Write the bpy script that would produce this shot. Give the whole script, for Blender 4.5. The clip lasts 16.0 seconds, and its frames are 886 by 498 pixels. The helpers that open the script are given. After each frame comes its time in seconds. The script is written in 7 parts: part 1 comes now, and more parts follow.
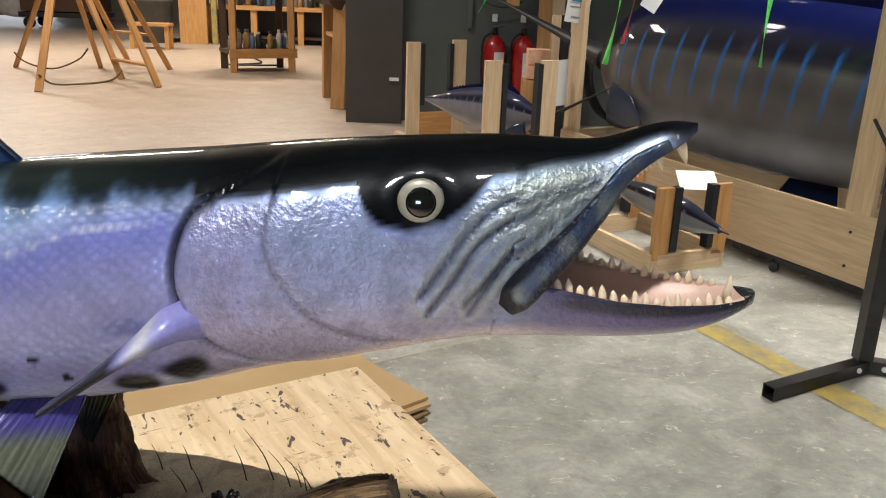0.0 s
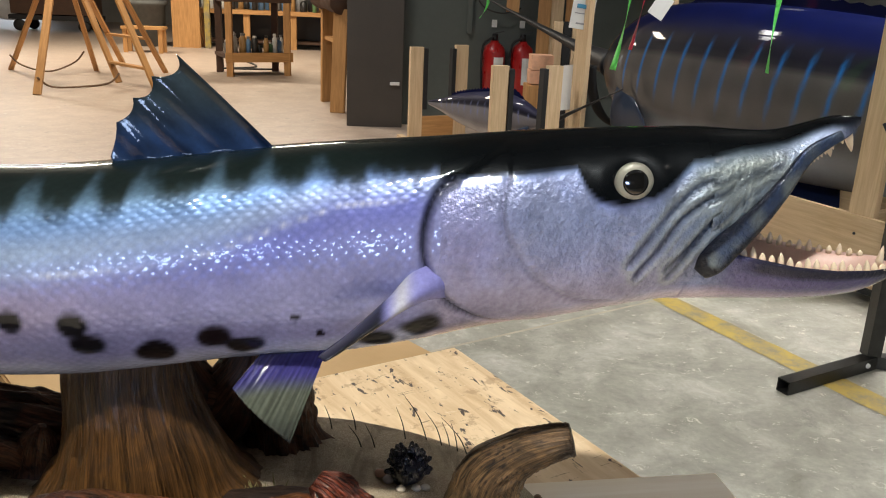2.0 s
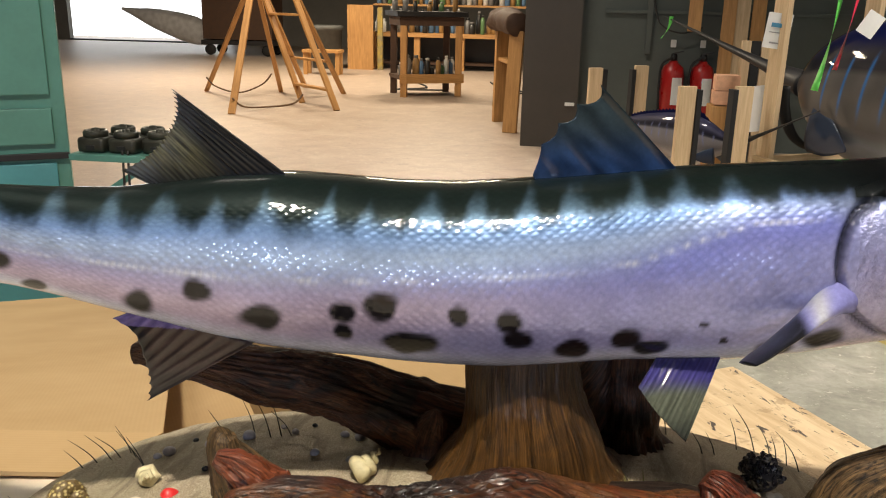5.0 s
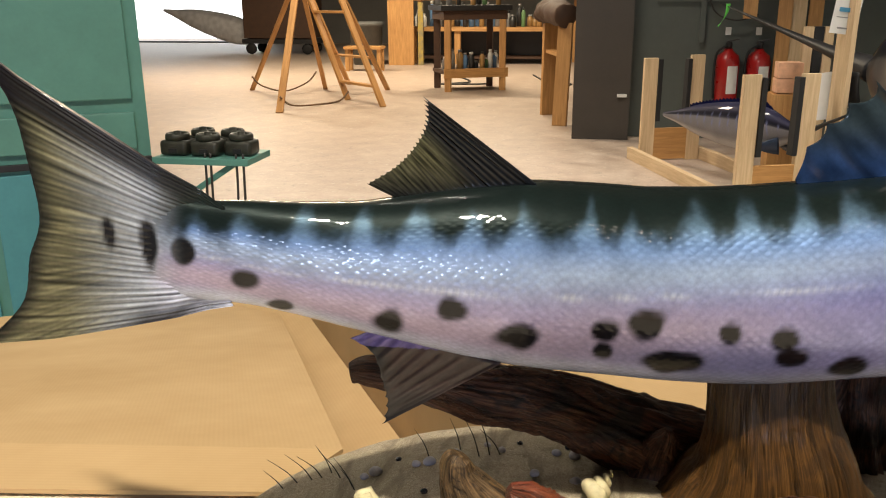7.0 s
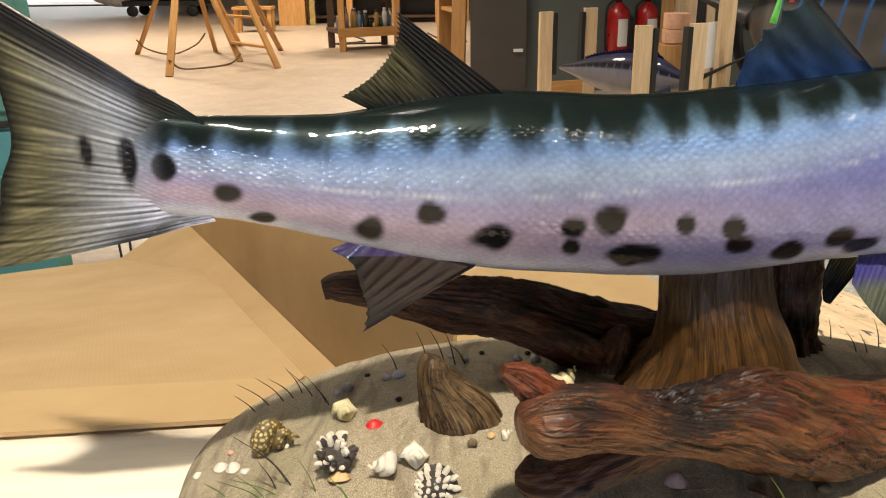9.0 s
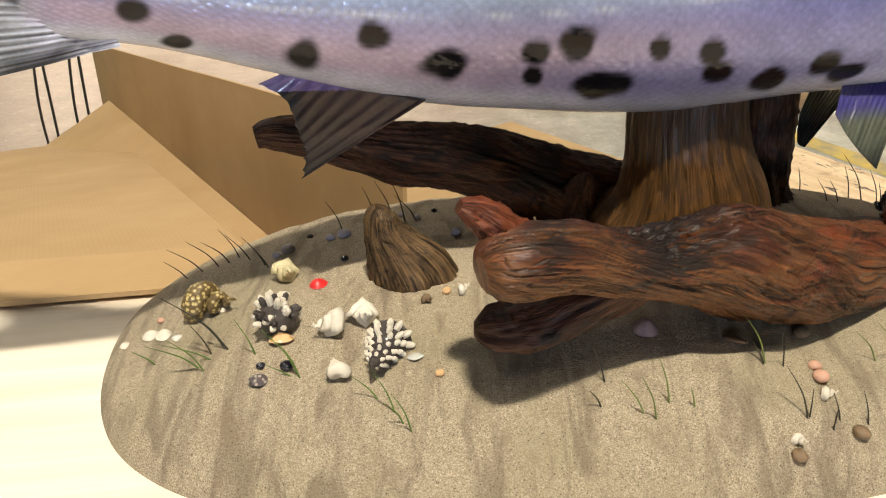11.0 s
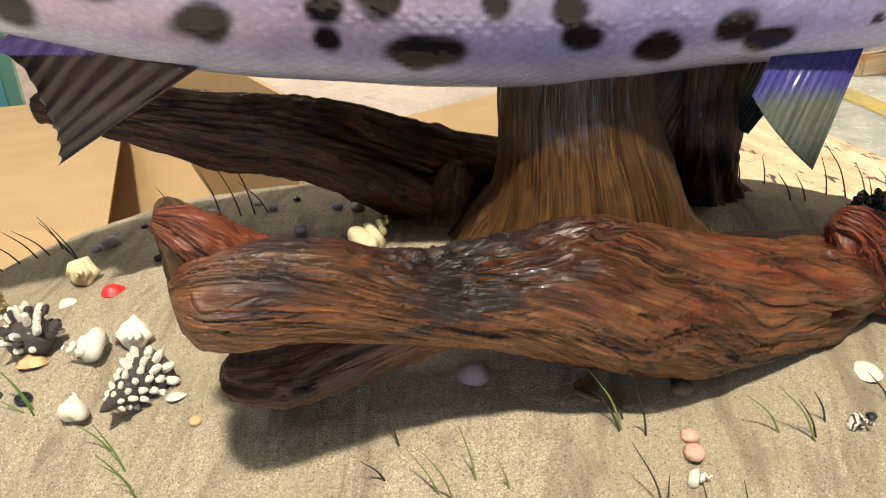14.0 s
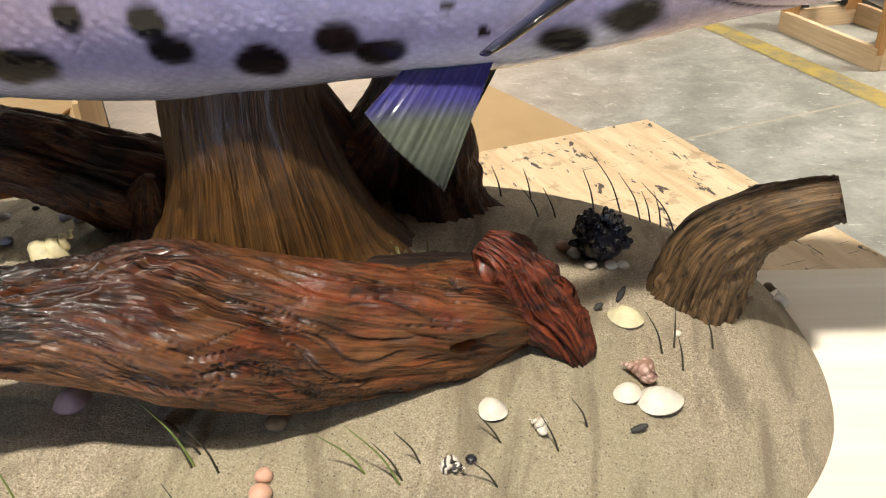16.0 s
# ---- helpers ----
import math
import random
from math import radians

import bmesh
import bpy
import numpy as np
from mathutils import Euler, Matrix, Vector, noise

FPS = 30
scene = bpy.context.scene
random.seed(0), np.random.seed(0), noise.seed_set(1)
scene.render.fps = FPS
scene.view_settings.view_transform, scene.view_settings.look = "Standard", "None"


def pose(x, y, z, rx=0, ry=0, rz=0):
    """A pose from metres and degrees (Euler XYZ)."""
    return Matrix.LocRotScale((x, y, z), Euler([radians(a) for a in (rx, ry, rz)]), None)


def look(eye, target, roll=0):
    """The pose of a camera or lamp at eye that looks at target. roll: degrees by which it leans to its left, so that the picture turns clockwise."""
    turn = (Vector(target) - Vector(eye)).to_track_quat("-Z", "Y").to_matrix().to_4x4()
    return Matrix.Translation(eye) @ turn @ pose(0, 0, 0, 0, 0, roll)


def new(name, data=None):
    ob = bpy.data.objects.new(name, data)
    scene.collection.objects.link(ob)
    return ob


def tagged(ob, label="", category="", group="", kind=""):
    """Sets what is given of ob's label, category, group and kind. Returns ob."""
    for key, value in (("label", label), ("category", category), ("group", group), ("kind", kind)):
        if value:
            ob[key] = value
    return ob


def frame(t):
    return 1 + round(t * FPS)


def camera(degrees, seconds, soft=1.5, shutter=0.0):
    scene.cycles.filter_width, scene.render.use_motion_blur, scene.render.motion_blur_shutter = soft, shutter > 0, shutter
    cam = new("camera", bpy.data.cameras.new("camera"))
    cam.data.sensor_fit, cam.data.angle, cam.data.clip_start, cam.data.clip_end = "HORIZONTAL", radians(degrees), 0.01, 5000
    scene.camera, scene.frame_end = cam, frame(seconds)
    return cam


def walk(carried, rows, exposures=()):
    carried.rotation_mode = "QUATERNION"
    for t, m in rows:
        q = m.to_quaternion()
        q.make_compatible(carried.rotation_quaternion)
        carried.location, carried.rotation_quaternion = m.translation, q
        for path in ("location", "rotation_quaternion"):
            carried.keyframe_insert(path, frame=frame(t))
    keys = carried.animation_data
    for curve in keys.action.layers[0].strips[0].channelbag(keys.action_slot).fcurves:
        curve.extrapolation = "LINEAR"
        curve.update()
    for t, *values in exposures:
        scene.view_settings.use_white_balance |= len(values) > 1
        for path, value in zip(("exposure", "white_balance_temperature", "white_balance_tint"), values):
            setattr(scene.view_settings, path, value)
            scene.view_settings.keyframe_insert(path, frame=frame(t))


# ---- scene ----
cam = camera(56.0, 16.0, soft=1.1)
PATH = [
    (0, (-0.014, 0.031, 1.332), (0.046, 1.933, 0.716), 2.0),
    (0.5, (-0.05, 0.014, 1.332), (0.029, 1.913, 0.711), 1.5),
    (1, (-0.088, -0.019, 1.333), (0.024, 1.88, 0.715), 1.6),
    (1.5, (-0.128, -0.044, 1.334), (-0.009, 1.858, 0.725), 2.1),
    (2, (-0.164, -0.053, 1.333), (-0.067, 1.852, 0.729), 2.4),
    (2.5, (-0.192, -0.061, 1.333), (-0.13, 1.846, 0.731), 2.3),
    (3, (-0.22, -0.077, 1.334), (-0.195, 1.832, 0.738), 2.2),
    (3.5, (-0.247, -0.092, 1.332), (-0.264, 1.819, 0.741), 1.8),
    (4, (-0.277, -0.103, 1.332), (-0.35, 1.807, 0.744), 1.6),
    (4.5, (-0.311, -0.11, 1.331), (-0.467, 1.797, 0.748), 1.7),
    (5, (-0.349, -0.12, 1.339), (-0.611, 1.779, 0.769), 1.2),
    (7.5, (-0.539, -0.105, 1.341), (-0.885, 1.775, 0.752), -0.4),
    (8, (-0.552, -0.119, 1.337), (-0.851, 1.767, 0.741), -0.8),
    (8.5, (-0.561, -0.139, 1.33), (-0.764, 1.75, 0.706), -0.9),
    (9, (-0.565, -0.152, 1.311), (-0.671, 1.729, 0.64), -0.8),
    (9.5, (-0.572, -0.132, 1.289), (-0.594, 1.722, 0.545), -0.7),
    (10, (-0.571, -0.121, 1.271), (-0.554, 1.706, 0.458), -0.6),
    (12.5, (-0.536, -0.052, 1.222), (-0.544, 1.703, 0.261), -0.5),
    (13, (-0.505, -0.021, 1.214), (-0.58, 1.72, 0.233), -1.0),
    (13.5, (-0.457, 0.009, 1.214), (-0.594, 1.737, 0.217), -1.7),
    (14, (-0.404, 0.03, 1.214), (-0.575, 1.763, 0.231), -1.6),
    (14.5, (-0.348, 0.041, 1.221), (-0.572, 1.76, 0.224), -2.0),
    (15, (-0.287, 0.047, 1.226), (-0.574, 1.759, 0.233), -2.7),
    (15.5, (-0.227, 0.06, 1.223), (-0.536, 1.765, 0.224), -2.6),
    (16, (-0.177, 0.085, 1.21), (-0.466, 1.794, 0.213), -2.7),
]
walk(cam, [(t, look(eye, target, roll)) for t, eye, target, roll in PATH],
     [(0, -0.22, 6050, 10), (2, -0.22, 6100, 10), (4, -0.15, 6700, 10), (5, -0.12, 6700, 10), (7.5, 0.0, 6800, 10), (10, 0.0, 6800, 10), (12.5, -0.16, 6600, 10), (13.5, 0.16, 6550, 10), (14.5, 0.42, 6500, 10), (15, 0.48, 6450, 10), (15.5, 0.48, 6400, 10), (16, 0.15, 6300, 10)])

# ---- light ----
world = bpy.data.worlds.new("world")
scene.world = world
world.use_nodes = True
world.node_tree.nodes["Background"].inputs[0].default_value = (0.75, 0.83, 1.0, 1)
world.node_tree.nodes["Background"].inputs[1].default_value = 0.018


def area_lamp(name, place, size_x, size_y, watts, colour, spread=math.pi):
    lamp = bpy.data.lights.new(name, "AREA")
    lamp.spread = spread
    lamp.shape, lamp.size, lamp.size_y, lamp.energy, lamp.color = "RECTANGLE", size_x, size_y, watts, colour
    ob = new(name, lamp)
    ob.location = place
    return tagged(ob, kind="structure")


WARM, COOL = (1.0, 0.84, 0.63), (1.0, 0.93, 0.84)
LAMPS = [  # place, size along x and y, power, colour; first three inferred from shadows and glints, last six unseen fill
    ((-0.42, -0.62, 3.9), 0.22, 0.12, 158, (1.0, 0.93, 0.81)),
    ((-2.45, -0.62, 3.9), 1.4, 0.07, 15, (1.0, 0.92, 0.78)),
    ((1.6, -0.62, 3.9), 1.4, 0.07, 15, (1.0, 0.92, 0.78)),
    ((-3.0, 2.2, 3.85), 1.2, 0.2, 32, COOL),
    ((2.5, 3.7, 3.85), 1.2, 0.2, 125, COOL),
    ((-1.2, 5.8, 3.85), 1.2, 0.2, 60, COOL),
    ((-3.6, 8.8, 3.85), 1.4, 0.5, 190, WARM),
    ((-6.5, 13.5, 3.85), 1.4, 0.5, 330, WARM),
    ((-2.4, 13.8, 3.85), 1.4, 0.5, 260, WARM),
]
for place, a, b, watts, colour in LAMPS:
    area_lamp("overhead_light", place, a, b, watts, colour, radians(115) if colour == COOL else math.pi)


window_light = area_lamp("window_light", (-0.65, -4.96, 1.42), 0.95, 0.5, 64, (0.56, 0.71, 1.0))
window_light.rotation_euler = (radians(90), 0, 0)


# ---- materials ----
def material(name, rough=0.6, metal=0.0, coat=0.0, coat_rough=0.05):
    m = bpy.data.materials.new(name)
    m.use_nodes = True
    p = m.node_tree.nodes["Principled BSDF"]
    p.inputs["Roughness"].default_value, p.inputs["Metallic"].default_value = rough, metal
    p.inputs["Coat Weight"].default_value, p.inputs["Coat Roughness"].default_value = coat, coat_rough
    return m, m.node_tree, p


def node(tree, kind, **values):
    n = tree.nodes.new("ShaderNode" + kind)
    for k, v in values.items():
        n.inputs[k.replace("_", " ")].default_value = v
    return n


def coords(tree, space="Object", scale=(1, 1, 1)):
    c, m = tree.nodes.new("ShaderNodeTexCoord"), tree.nodes.new("ShaderNodeMapping")
    m.inputs["Scale"].default_value = scale
    tree.links.new(c.outputs[space], m.inputs[0])
    return m.outputs[0]


def noise_at(tree, vec, scale, detail=4.0, rough=0.6, distort=0.0):
    n = node(tree, "TexNoise", Scale=scale, Detail=detail, Roughness=rough, Distortion=distort)
    tree.links.new(vec, n.inputs["Vector"])
    return n.outputs["Fac"]


def ramp(tree, fac, stops):
    r = tree.nodes.new("ShaderNodeValToRGB")
    e = r.color_ramp.elements
    while len(e) < len(stops):
        e.new(0.5)
    for k, (pos, col) in zip(e, stops):
        k.position, k.color = pos, (*col, 1) if len(col) == 3 else col
    tree.links.new(fac, r.inputs[0])
    return r.outputs[0]


def mixed(tree, fac, a, b, blend="MIX"):
    m = tree.nodes.new("ShaderNodeMix")
    m.data_type, m.blend_type = "RGBA", blend
    for socket, v in ((m.inputs[0], fac), (m.inputs[6], a), (m.inputs[7], b)):
        if isinstance(v, bpy.types.NodeSocket):
            tree.links.new(v, socket)
        else:
            socket.default_value = v if isinstance(v, float) else (*v, 1)
    return m.outputs[2]


def bumped(tree, p, height, strength, distance=0.002, coat=False):
    b = node(tree, "Bump", Strength=strength, Distance=distance)
    tree.links.new(height, b.inputs["Height"])
    tree.links.new(b.outputs[0], p.inputs["Normal"])
    if coat:
        tree.links.new(b.outputs[0], p.inputs["Coat Normal"])
    return b


def plain(name, colour, rough=0.6, metal=0.0, coat=0.0, vary=0.25, scale=12.0, bump=0.15):
    """A painted or worn surface: one base colour, with stains and fine relief."""
    m, t, p = material(name, rough, metal, coat)
    v = coords(t)
    big, fine = noise_at(t, v, scale, 5), noise_at(t, v, scale * 14, 3)
    dark = tuple(c * (1 - vary) for c in colour)
    light = tuple(min(1, c * (1 + vary * 0.6)) for c in colour)
    c = ramp(t, big, [(0.3, dark), (0.7, light)])
    c = mixed(t, 0.15, c, ramp(t, fine, [(0.35, dark), (0.65, light)]))
    t.links.new(c, p.inputs["Base Color"])
    r = ramp(t, big, [(0.2, (max(0.02, rough - 0.08),) * 3), (0.8, (min(1, rough + 0.12),) * 3)])
    t.links.new(r, p.inputs["Roughness"])
    bumped(t, p, fine, bump, 0.001)
    return m


def grained(name, dark, light, rough=0.55, coat=0.0, along="UV", stretch=(70, 5), bump=0.5, stain=None, depth=0.002, cracks=0.0):
    """Wood whose grain runs along v of the UV map."""
    m, t, p = material(name, rough, 0, coat, 0.15)
    v = coords(t, along, (stretch[0], stretch[1], stretch[0]))
    g = noise_at(t, v, 1.0, 8, 0.68, 0.5)
    broad = noise_at(t, coords(t, along, (stretch[0] * 0.14, stretch[1] * 0.6, stretch[0] * 0.14)), 1.0, 5, 0.6, 0.6)
    c = ramp(t, g, [(0.30, dark), (0.5, tuple((a + b) / 2 for a, b in zip(dark, light))), (0.66, light)])
    if stain:
        c = mixed(t, ramp(t, broad, [(0.40, (0, 0, 0)), (0.62, (0.8, 0.8, 0.8))]), c, stain)
    c = mixed(t, 0.3, c, ramp(t, broad, [(0.3, dark), (0.7, light)]))
    height = mixed(t, 0.35, g, broad)
    if cracks:
        k = noise_at(t, coords(t, along, (stretch[0] * 0.45, stretch[1] * 0.5, stretch[0] * 0.45)), 1.0, 6, 0.6, 1.2)
        where = noise_at(t, coords(t, along, (stretch[0] * 0.06, stretch[1] * 0.5, stretch[0] * 0.06)), 1.0, 3, 0.6, 0.8)
        line = ramp(t, k, [(0.47, (0, 0, 0)), (0.49, (1, 1, 1)), (0.50, (1, 1, 1)), (0.525, (0, 0, 0))])
        line = mixed(t, 1.0, line, ramp(t, where, [(0.46, (0, 0, 0)), (0.58, (1, 1, 1))]), "MULTIPLY")
        blackening = mixed(t, 1.0, ramp(t, where, [(0.28, (1, 1, 1)), (0.42, (0, 0, 0))]), (cracks * 0.8,) * 3, "MULTIPLY")
        c = mixed(t, blackening, c, tuple(x * 0.5 for x in dark))
        c = mixed(t, mixed(t, 1.0, line, (cracks,) * 3, "MULTIPLY"), c, tuple(x * 0.2 for x in dark))
        height = mixed(t, line, height, (0, 0, 0))
    t.links.new(c, p.inputs["Base Color"])
    bumped(t, p, height, bump, depth, coat > 0)
    return m


PINE = grained("pale_pine", (0.48, 0.33, 0.18), (0.74, 0.57, 0.36), 0.6, 0, "UV", (55, 3), bump=0.15, depth=0.0008)
ORANGE_PINE = grained("amber_pine", (0.33, 0.16, 0.05), (0.60, 0.33, 0.12), 0.6, 0, "UV", (40, 3), bump=0.15, depth=0.0008)
WHITE_PINE = grained("bleached_pine_board", (0.74, 0.62, 0.46), (0.92, 0.85, 0.72), 0.5, 0, "UV", (34, 1.3), bump=0.12, depth=0.0006)


def drift(name, dark, light, red, rough=0.42, coat=0.35, blackening=0.5, relief=0.006, fibre=620.0, streak=0.5):
    """Weathered driftwood: sharp fibres along v of the UV map, cracks darkened in the colour, red and charred areas
    from the 'tone' attribute (red: charred and darkened wood, green: redness, blue: paleness), wet lacquer.
    """
    m, t, p = material(name, rough, 0, coat, 0.12)
    a = t.nodes.new("ShaderNodeAttribute")
    a.attribute_name = "tone"
    sep = t.nodes.new("ShaderNodeSeparateColor")
    t.links.new(a.outputs["Color"], sep.inputs[0])

    def ridged(u, v, detail=5, distort=0.8):
        n = node(t, "TexNoise", Scale=1.0, Detail=detail, Roughness=0.62, Distortion=distort)
        t.links.new(coords(t, "UV", (u, v, u)), n.inputs["Vector"])
        return n.outputs["Fac"]

    fine, mid, broad = ridged(fibre, fibre * 0.05, 6), ridged(fibre * 0.32, fibre * 0.028, 5, 1.2), ridged(fibre * 0.10, fibre * 0.016, 4, 1.5)
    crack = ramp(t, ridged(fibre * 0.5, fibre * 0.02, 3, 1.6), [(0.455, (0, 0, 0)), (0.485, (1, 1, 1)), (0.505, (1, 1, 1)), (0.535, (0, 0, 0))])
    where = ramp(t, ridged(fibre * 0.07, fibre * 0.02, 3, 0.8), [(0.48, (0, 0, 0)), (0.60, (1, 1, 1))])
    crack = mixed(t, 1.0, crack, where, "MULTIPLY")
    c = ramp(t, mid, [(0.30, tuple((2 * x + y) / 3 for x, y in zip(dark, light))), (0.50, tuple((x + 2 * y) / 3 for x, y in zip(dark, light))), (0.68, light)])
    c = mixed(t, streak, c, ramp(t, fine, [(0.40, tuple(x * 0.5 for x in dark)), (0.5, tuple((x + y) * 0.40 for x, y in zip(dark, light))), (0.60, tuple(y * 1.35 for y in light))]))
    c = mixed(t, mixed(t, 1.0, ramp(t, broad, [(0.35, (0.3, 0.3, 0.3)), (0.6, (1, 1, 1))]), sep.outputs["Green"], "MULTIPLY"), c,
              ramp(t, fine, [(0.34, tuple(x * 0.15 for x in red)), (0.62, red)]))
    c = mixed(t, sep.outputs["Blue"], c, ramp(t, fine, [(0.3, tuple(x * 0.7 for x in light)), (0.65, tuple(min(1, x * 1.7) for x in light))]))
    c = mixed(t, mixed(t, 1.0, crack, (blackening,) * 3, "MULTIPLY"), c, tuple(x * 0.2 for x in dark))
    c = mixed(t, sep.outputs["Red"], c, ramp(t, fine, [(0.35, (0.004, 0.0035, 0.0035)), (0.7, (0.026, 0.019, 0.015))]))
    t.links.new(c, p.inputs["Base Color"])
    h = mixed(t, 0.6, mixed(t, 0.3, mid, fine), broad)
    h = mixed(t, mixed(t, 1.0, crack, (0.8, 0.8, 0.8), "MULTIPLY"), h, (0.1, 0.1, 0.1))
    bumped(t, p, h, 1.0, relief, True)
    p.inputs["Specular IOR Level"].default_value = 0.25
    return m


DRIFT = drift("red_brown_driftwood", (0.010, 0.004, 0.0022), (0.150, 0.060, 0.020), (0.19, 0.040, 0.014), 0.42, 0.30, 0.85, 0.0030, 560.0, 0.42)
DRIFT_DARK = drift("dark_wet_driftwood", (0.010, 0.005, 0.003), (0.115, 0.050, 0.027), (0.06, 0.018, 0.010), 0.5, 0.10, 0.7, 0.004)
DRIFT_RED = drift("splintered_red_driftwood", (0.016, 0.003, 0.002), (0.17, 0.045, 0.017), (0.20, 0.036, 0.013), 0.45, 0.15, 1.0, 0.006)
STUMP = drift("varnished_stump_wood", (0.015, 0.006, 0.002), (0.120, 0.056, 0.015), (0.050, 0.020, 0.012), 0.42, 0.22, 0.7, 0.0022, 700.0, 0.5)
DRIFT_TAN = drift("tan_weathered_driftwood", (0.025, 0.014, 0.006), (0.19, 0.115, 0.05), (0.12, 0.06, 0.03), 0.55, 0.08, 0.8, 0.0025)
BLACK_RUBBER = plain("black_foam_pad", (0.012, 0.012, 0.013), 0.7)
STEEL = plain("dark_steel_tube", (0.06, 0.06, 0.058), 0.42, 0.75, 0, 0.35, 9)
BLACK_METAL = plain("black_painted_metal", (0.02, 0.02, 0.022), 0.45)
RED_PAINT = plain("red_extinguisher_paint", (0.40, 0.012, 0.012), 0.3, 0, 0.5, 0.15)
PAPER = plain("white_paper", (0.78, 0.78, 0.76), 0.8, 0, 0, 0.06)
BLUE_INK = plain("blue_print", (0.06, 0.25, 0.42), 0.7)
GREY_INK = plain("grey_print", (0.28, 0.28, 0.29), 0.7)
TEAL = plain("teal_enamel", (0.11, 0.30, 0.25), 0.42, 0, 0, 0.16, 5)
TEAL_BLUE = plain("blue_teal_enamel", (0.09, 0.33, 0.37), 0.42, 0, 0, 0.16, 5)
PANEL_DARK = plain("dark_brown_door_paint", (0.062, 0.053, 0.045), 0.6, 0, 0, 0.2, 3)
GREY_WALL = plain("grey_green_wall_paint", (0.10, 0.115, 0.105), 0.75, 0, 0, 0.18, 1.5)
BLOCK = plain("pale_grey_block_paint", (0.36, 0.38, 0.38), 0.8, 0, 0, 0.15, 3, 0.4)
OLIVE_METAL = plain("olive_black_casting", (0.045, 0.045, 0.034), 0.42, 0.3, 0.1, 0.5, 20)
GREEN_TAPE = plain("neon_green_ribbon", (0.16, 0.80, 0.13), 0.35, 0, 0.2, 0.05)
RED_TAPE = plain("red_ribbon", (0.70, 0.03, 0.08), 0.35, 0, 0.2, 0.05)
CABLE = plain("dark_cable", (0.03, 0.028, 0.026), 0.6)
ROPE = plain("brown_cord", (0.16, 0.10, 0.06), 0.8)
BIN_GREY = plain("grey_bin_plastic", (0.13, 0.135, 0.13), 0.55)
RUST_BROWN = plain("brown_crate_paint", (0.07, 0.035, 0.02), 0.65)
PINK_BLOCK = plain("salmon_foam", (0.75, 0.42, 0.26), 0.8)
CEILING = plain("ceiling_paint", (0.09, 0.088, 0.085), 0.9)
FAR_WALL = plain("far_wall_paint", (0.20, 0.195, 0.18), 0.85, 0, 0, 0.2, 0.8)

# cardboard, faint corrugation lines
CARD, _t, _p = material("brown_cardboard", 0.78)
_v = coords(_t, "UV")
_w = node(_t, "TexWave", Scale=55.0, Distortion=0.4, Detail=1.0)
_t.links.new(_v, _w.inputs[0])
_c = ramp(_t, noise_at(_t, _v, 3.2, 5), [(0.3, (0.43, 0.28, 0.125)), (0.7, (0.55, 0.375, 0.19))])
_c = mixed(_t, 0.06, _c, ramp(_t, _w.outputs["Fac"], [(0.2, (0.3, 0.18, 0.08)), (0.8, (0.5, 0.34, 0.18))]))
_t.links.new(_c, _p.inputs["Base Color"])
bumped(_t, _p, _w.outputs["Fac"], 0.08, 0.0008)

# oriented strand / plywood worktop with stains, scratches and dark dabs
OSB, _t, _p = material("stained_plywood_top", 0.55)
_v = coords(_t, "Object")
_g = noise_at(_t, coords(_t, "Object", (9, 60, 9)), 1.0, 5, 0.6, 0.6)
_c = ramp(_t, _g, [(0.3, (0.58, 0.41, 0.23)), (0.7, (0.80, 0.63, 0.41))])
_c = mixed(_t, ramp(_t, noise_at(_t, _v, 34, 4, 0.7), [(0.57, (0, 0, 0)), (0.64, (0.55, 0.55, 0.55))]), _c, (0.34, 0.21, 0.11))
_c = mixed(_t, ramp(_t, noise_at(_t, coords(_t, "Object", (1, 2.6, 1)), 34, 3, 0.6, 0.6), [(0.635, (0, 0, 0)), (0.665, (1, 1, 1))]), _c, (0.075, 0.055, 0.045))
_c = mixed(_t, ramp(_t, noise_at(_t, coords(_t, "Object", (3, 1, 1)), 45, 4, 0.7, 0.8), [(0.30, (0.8, 0.8, 0.8)), (0.36, (0, 0, 0))]), _c, (0.80, 0.66, 0.46))
_c = mixed(_t, ramp(_t, noise_at(_t, coords(_t, "Object", (220, 14, 1)), 1.0, 2, 0.5, 1.5), [(0.70, (0, 0, 0)), (0.73, (0.8, 0.8, 0.8))]), _c, (0.10, 0.065, 0.04))
_t.links.new(_c, _p.inputs["Base Color"])
bumped(_t, _p, _g, 0.25, 0.001)

# hall floor: grey concrete, worn; warm light over the work area is painted in as pink
FLOOR, _t, _p = material("worn_concrete", 0.45)
_v = coords(_t, "Object")
_big, _mid, _fine = noise_at(_t, _v, 0.55, 5), noise_at(_t, _v, 4.2, 10, 0.72, 0.4), noise_at(_t, _v, 40, 4)
_grey = ramp(_t, _mid, [(0.30, (0.17, 0.168, 0.135)), (0.5, (0.32, 0.315, 0.265)), (0.60, (0.42, 0.41, 0.355)), (0.70, (0.56, 0.54, 0.48))])
_warm_lit = ramp(_t, _mid, [(0.30, (0.36, 0.26, 0.20)), (0.5, (0.50, 0.39, 0.31)), (0.68, (0.62, 0.51, 0.42))])
_sep = _t.nodes.new("ShaderNodeSeparateXYZ")
_t.links.new(_v, _sep.inputs[0])


def _math(op, a, b):
    n = _t.nodes.new("ShaderNodeMath")
    n.operation = op
    for socket, v in zip(n.inputs, (a, b)):
        if isinstance(v, bpy.types.NodeSocket):
            _t.links.new(v, socket)
        else:
            socket.default_value = v
    return n.outputs[0]


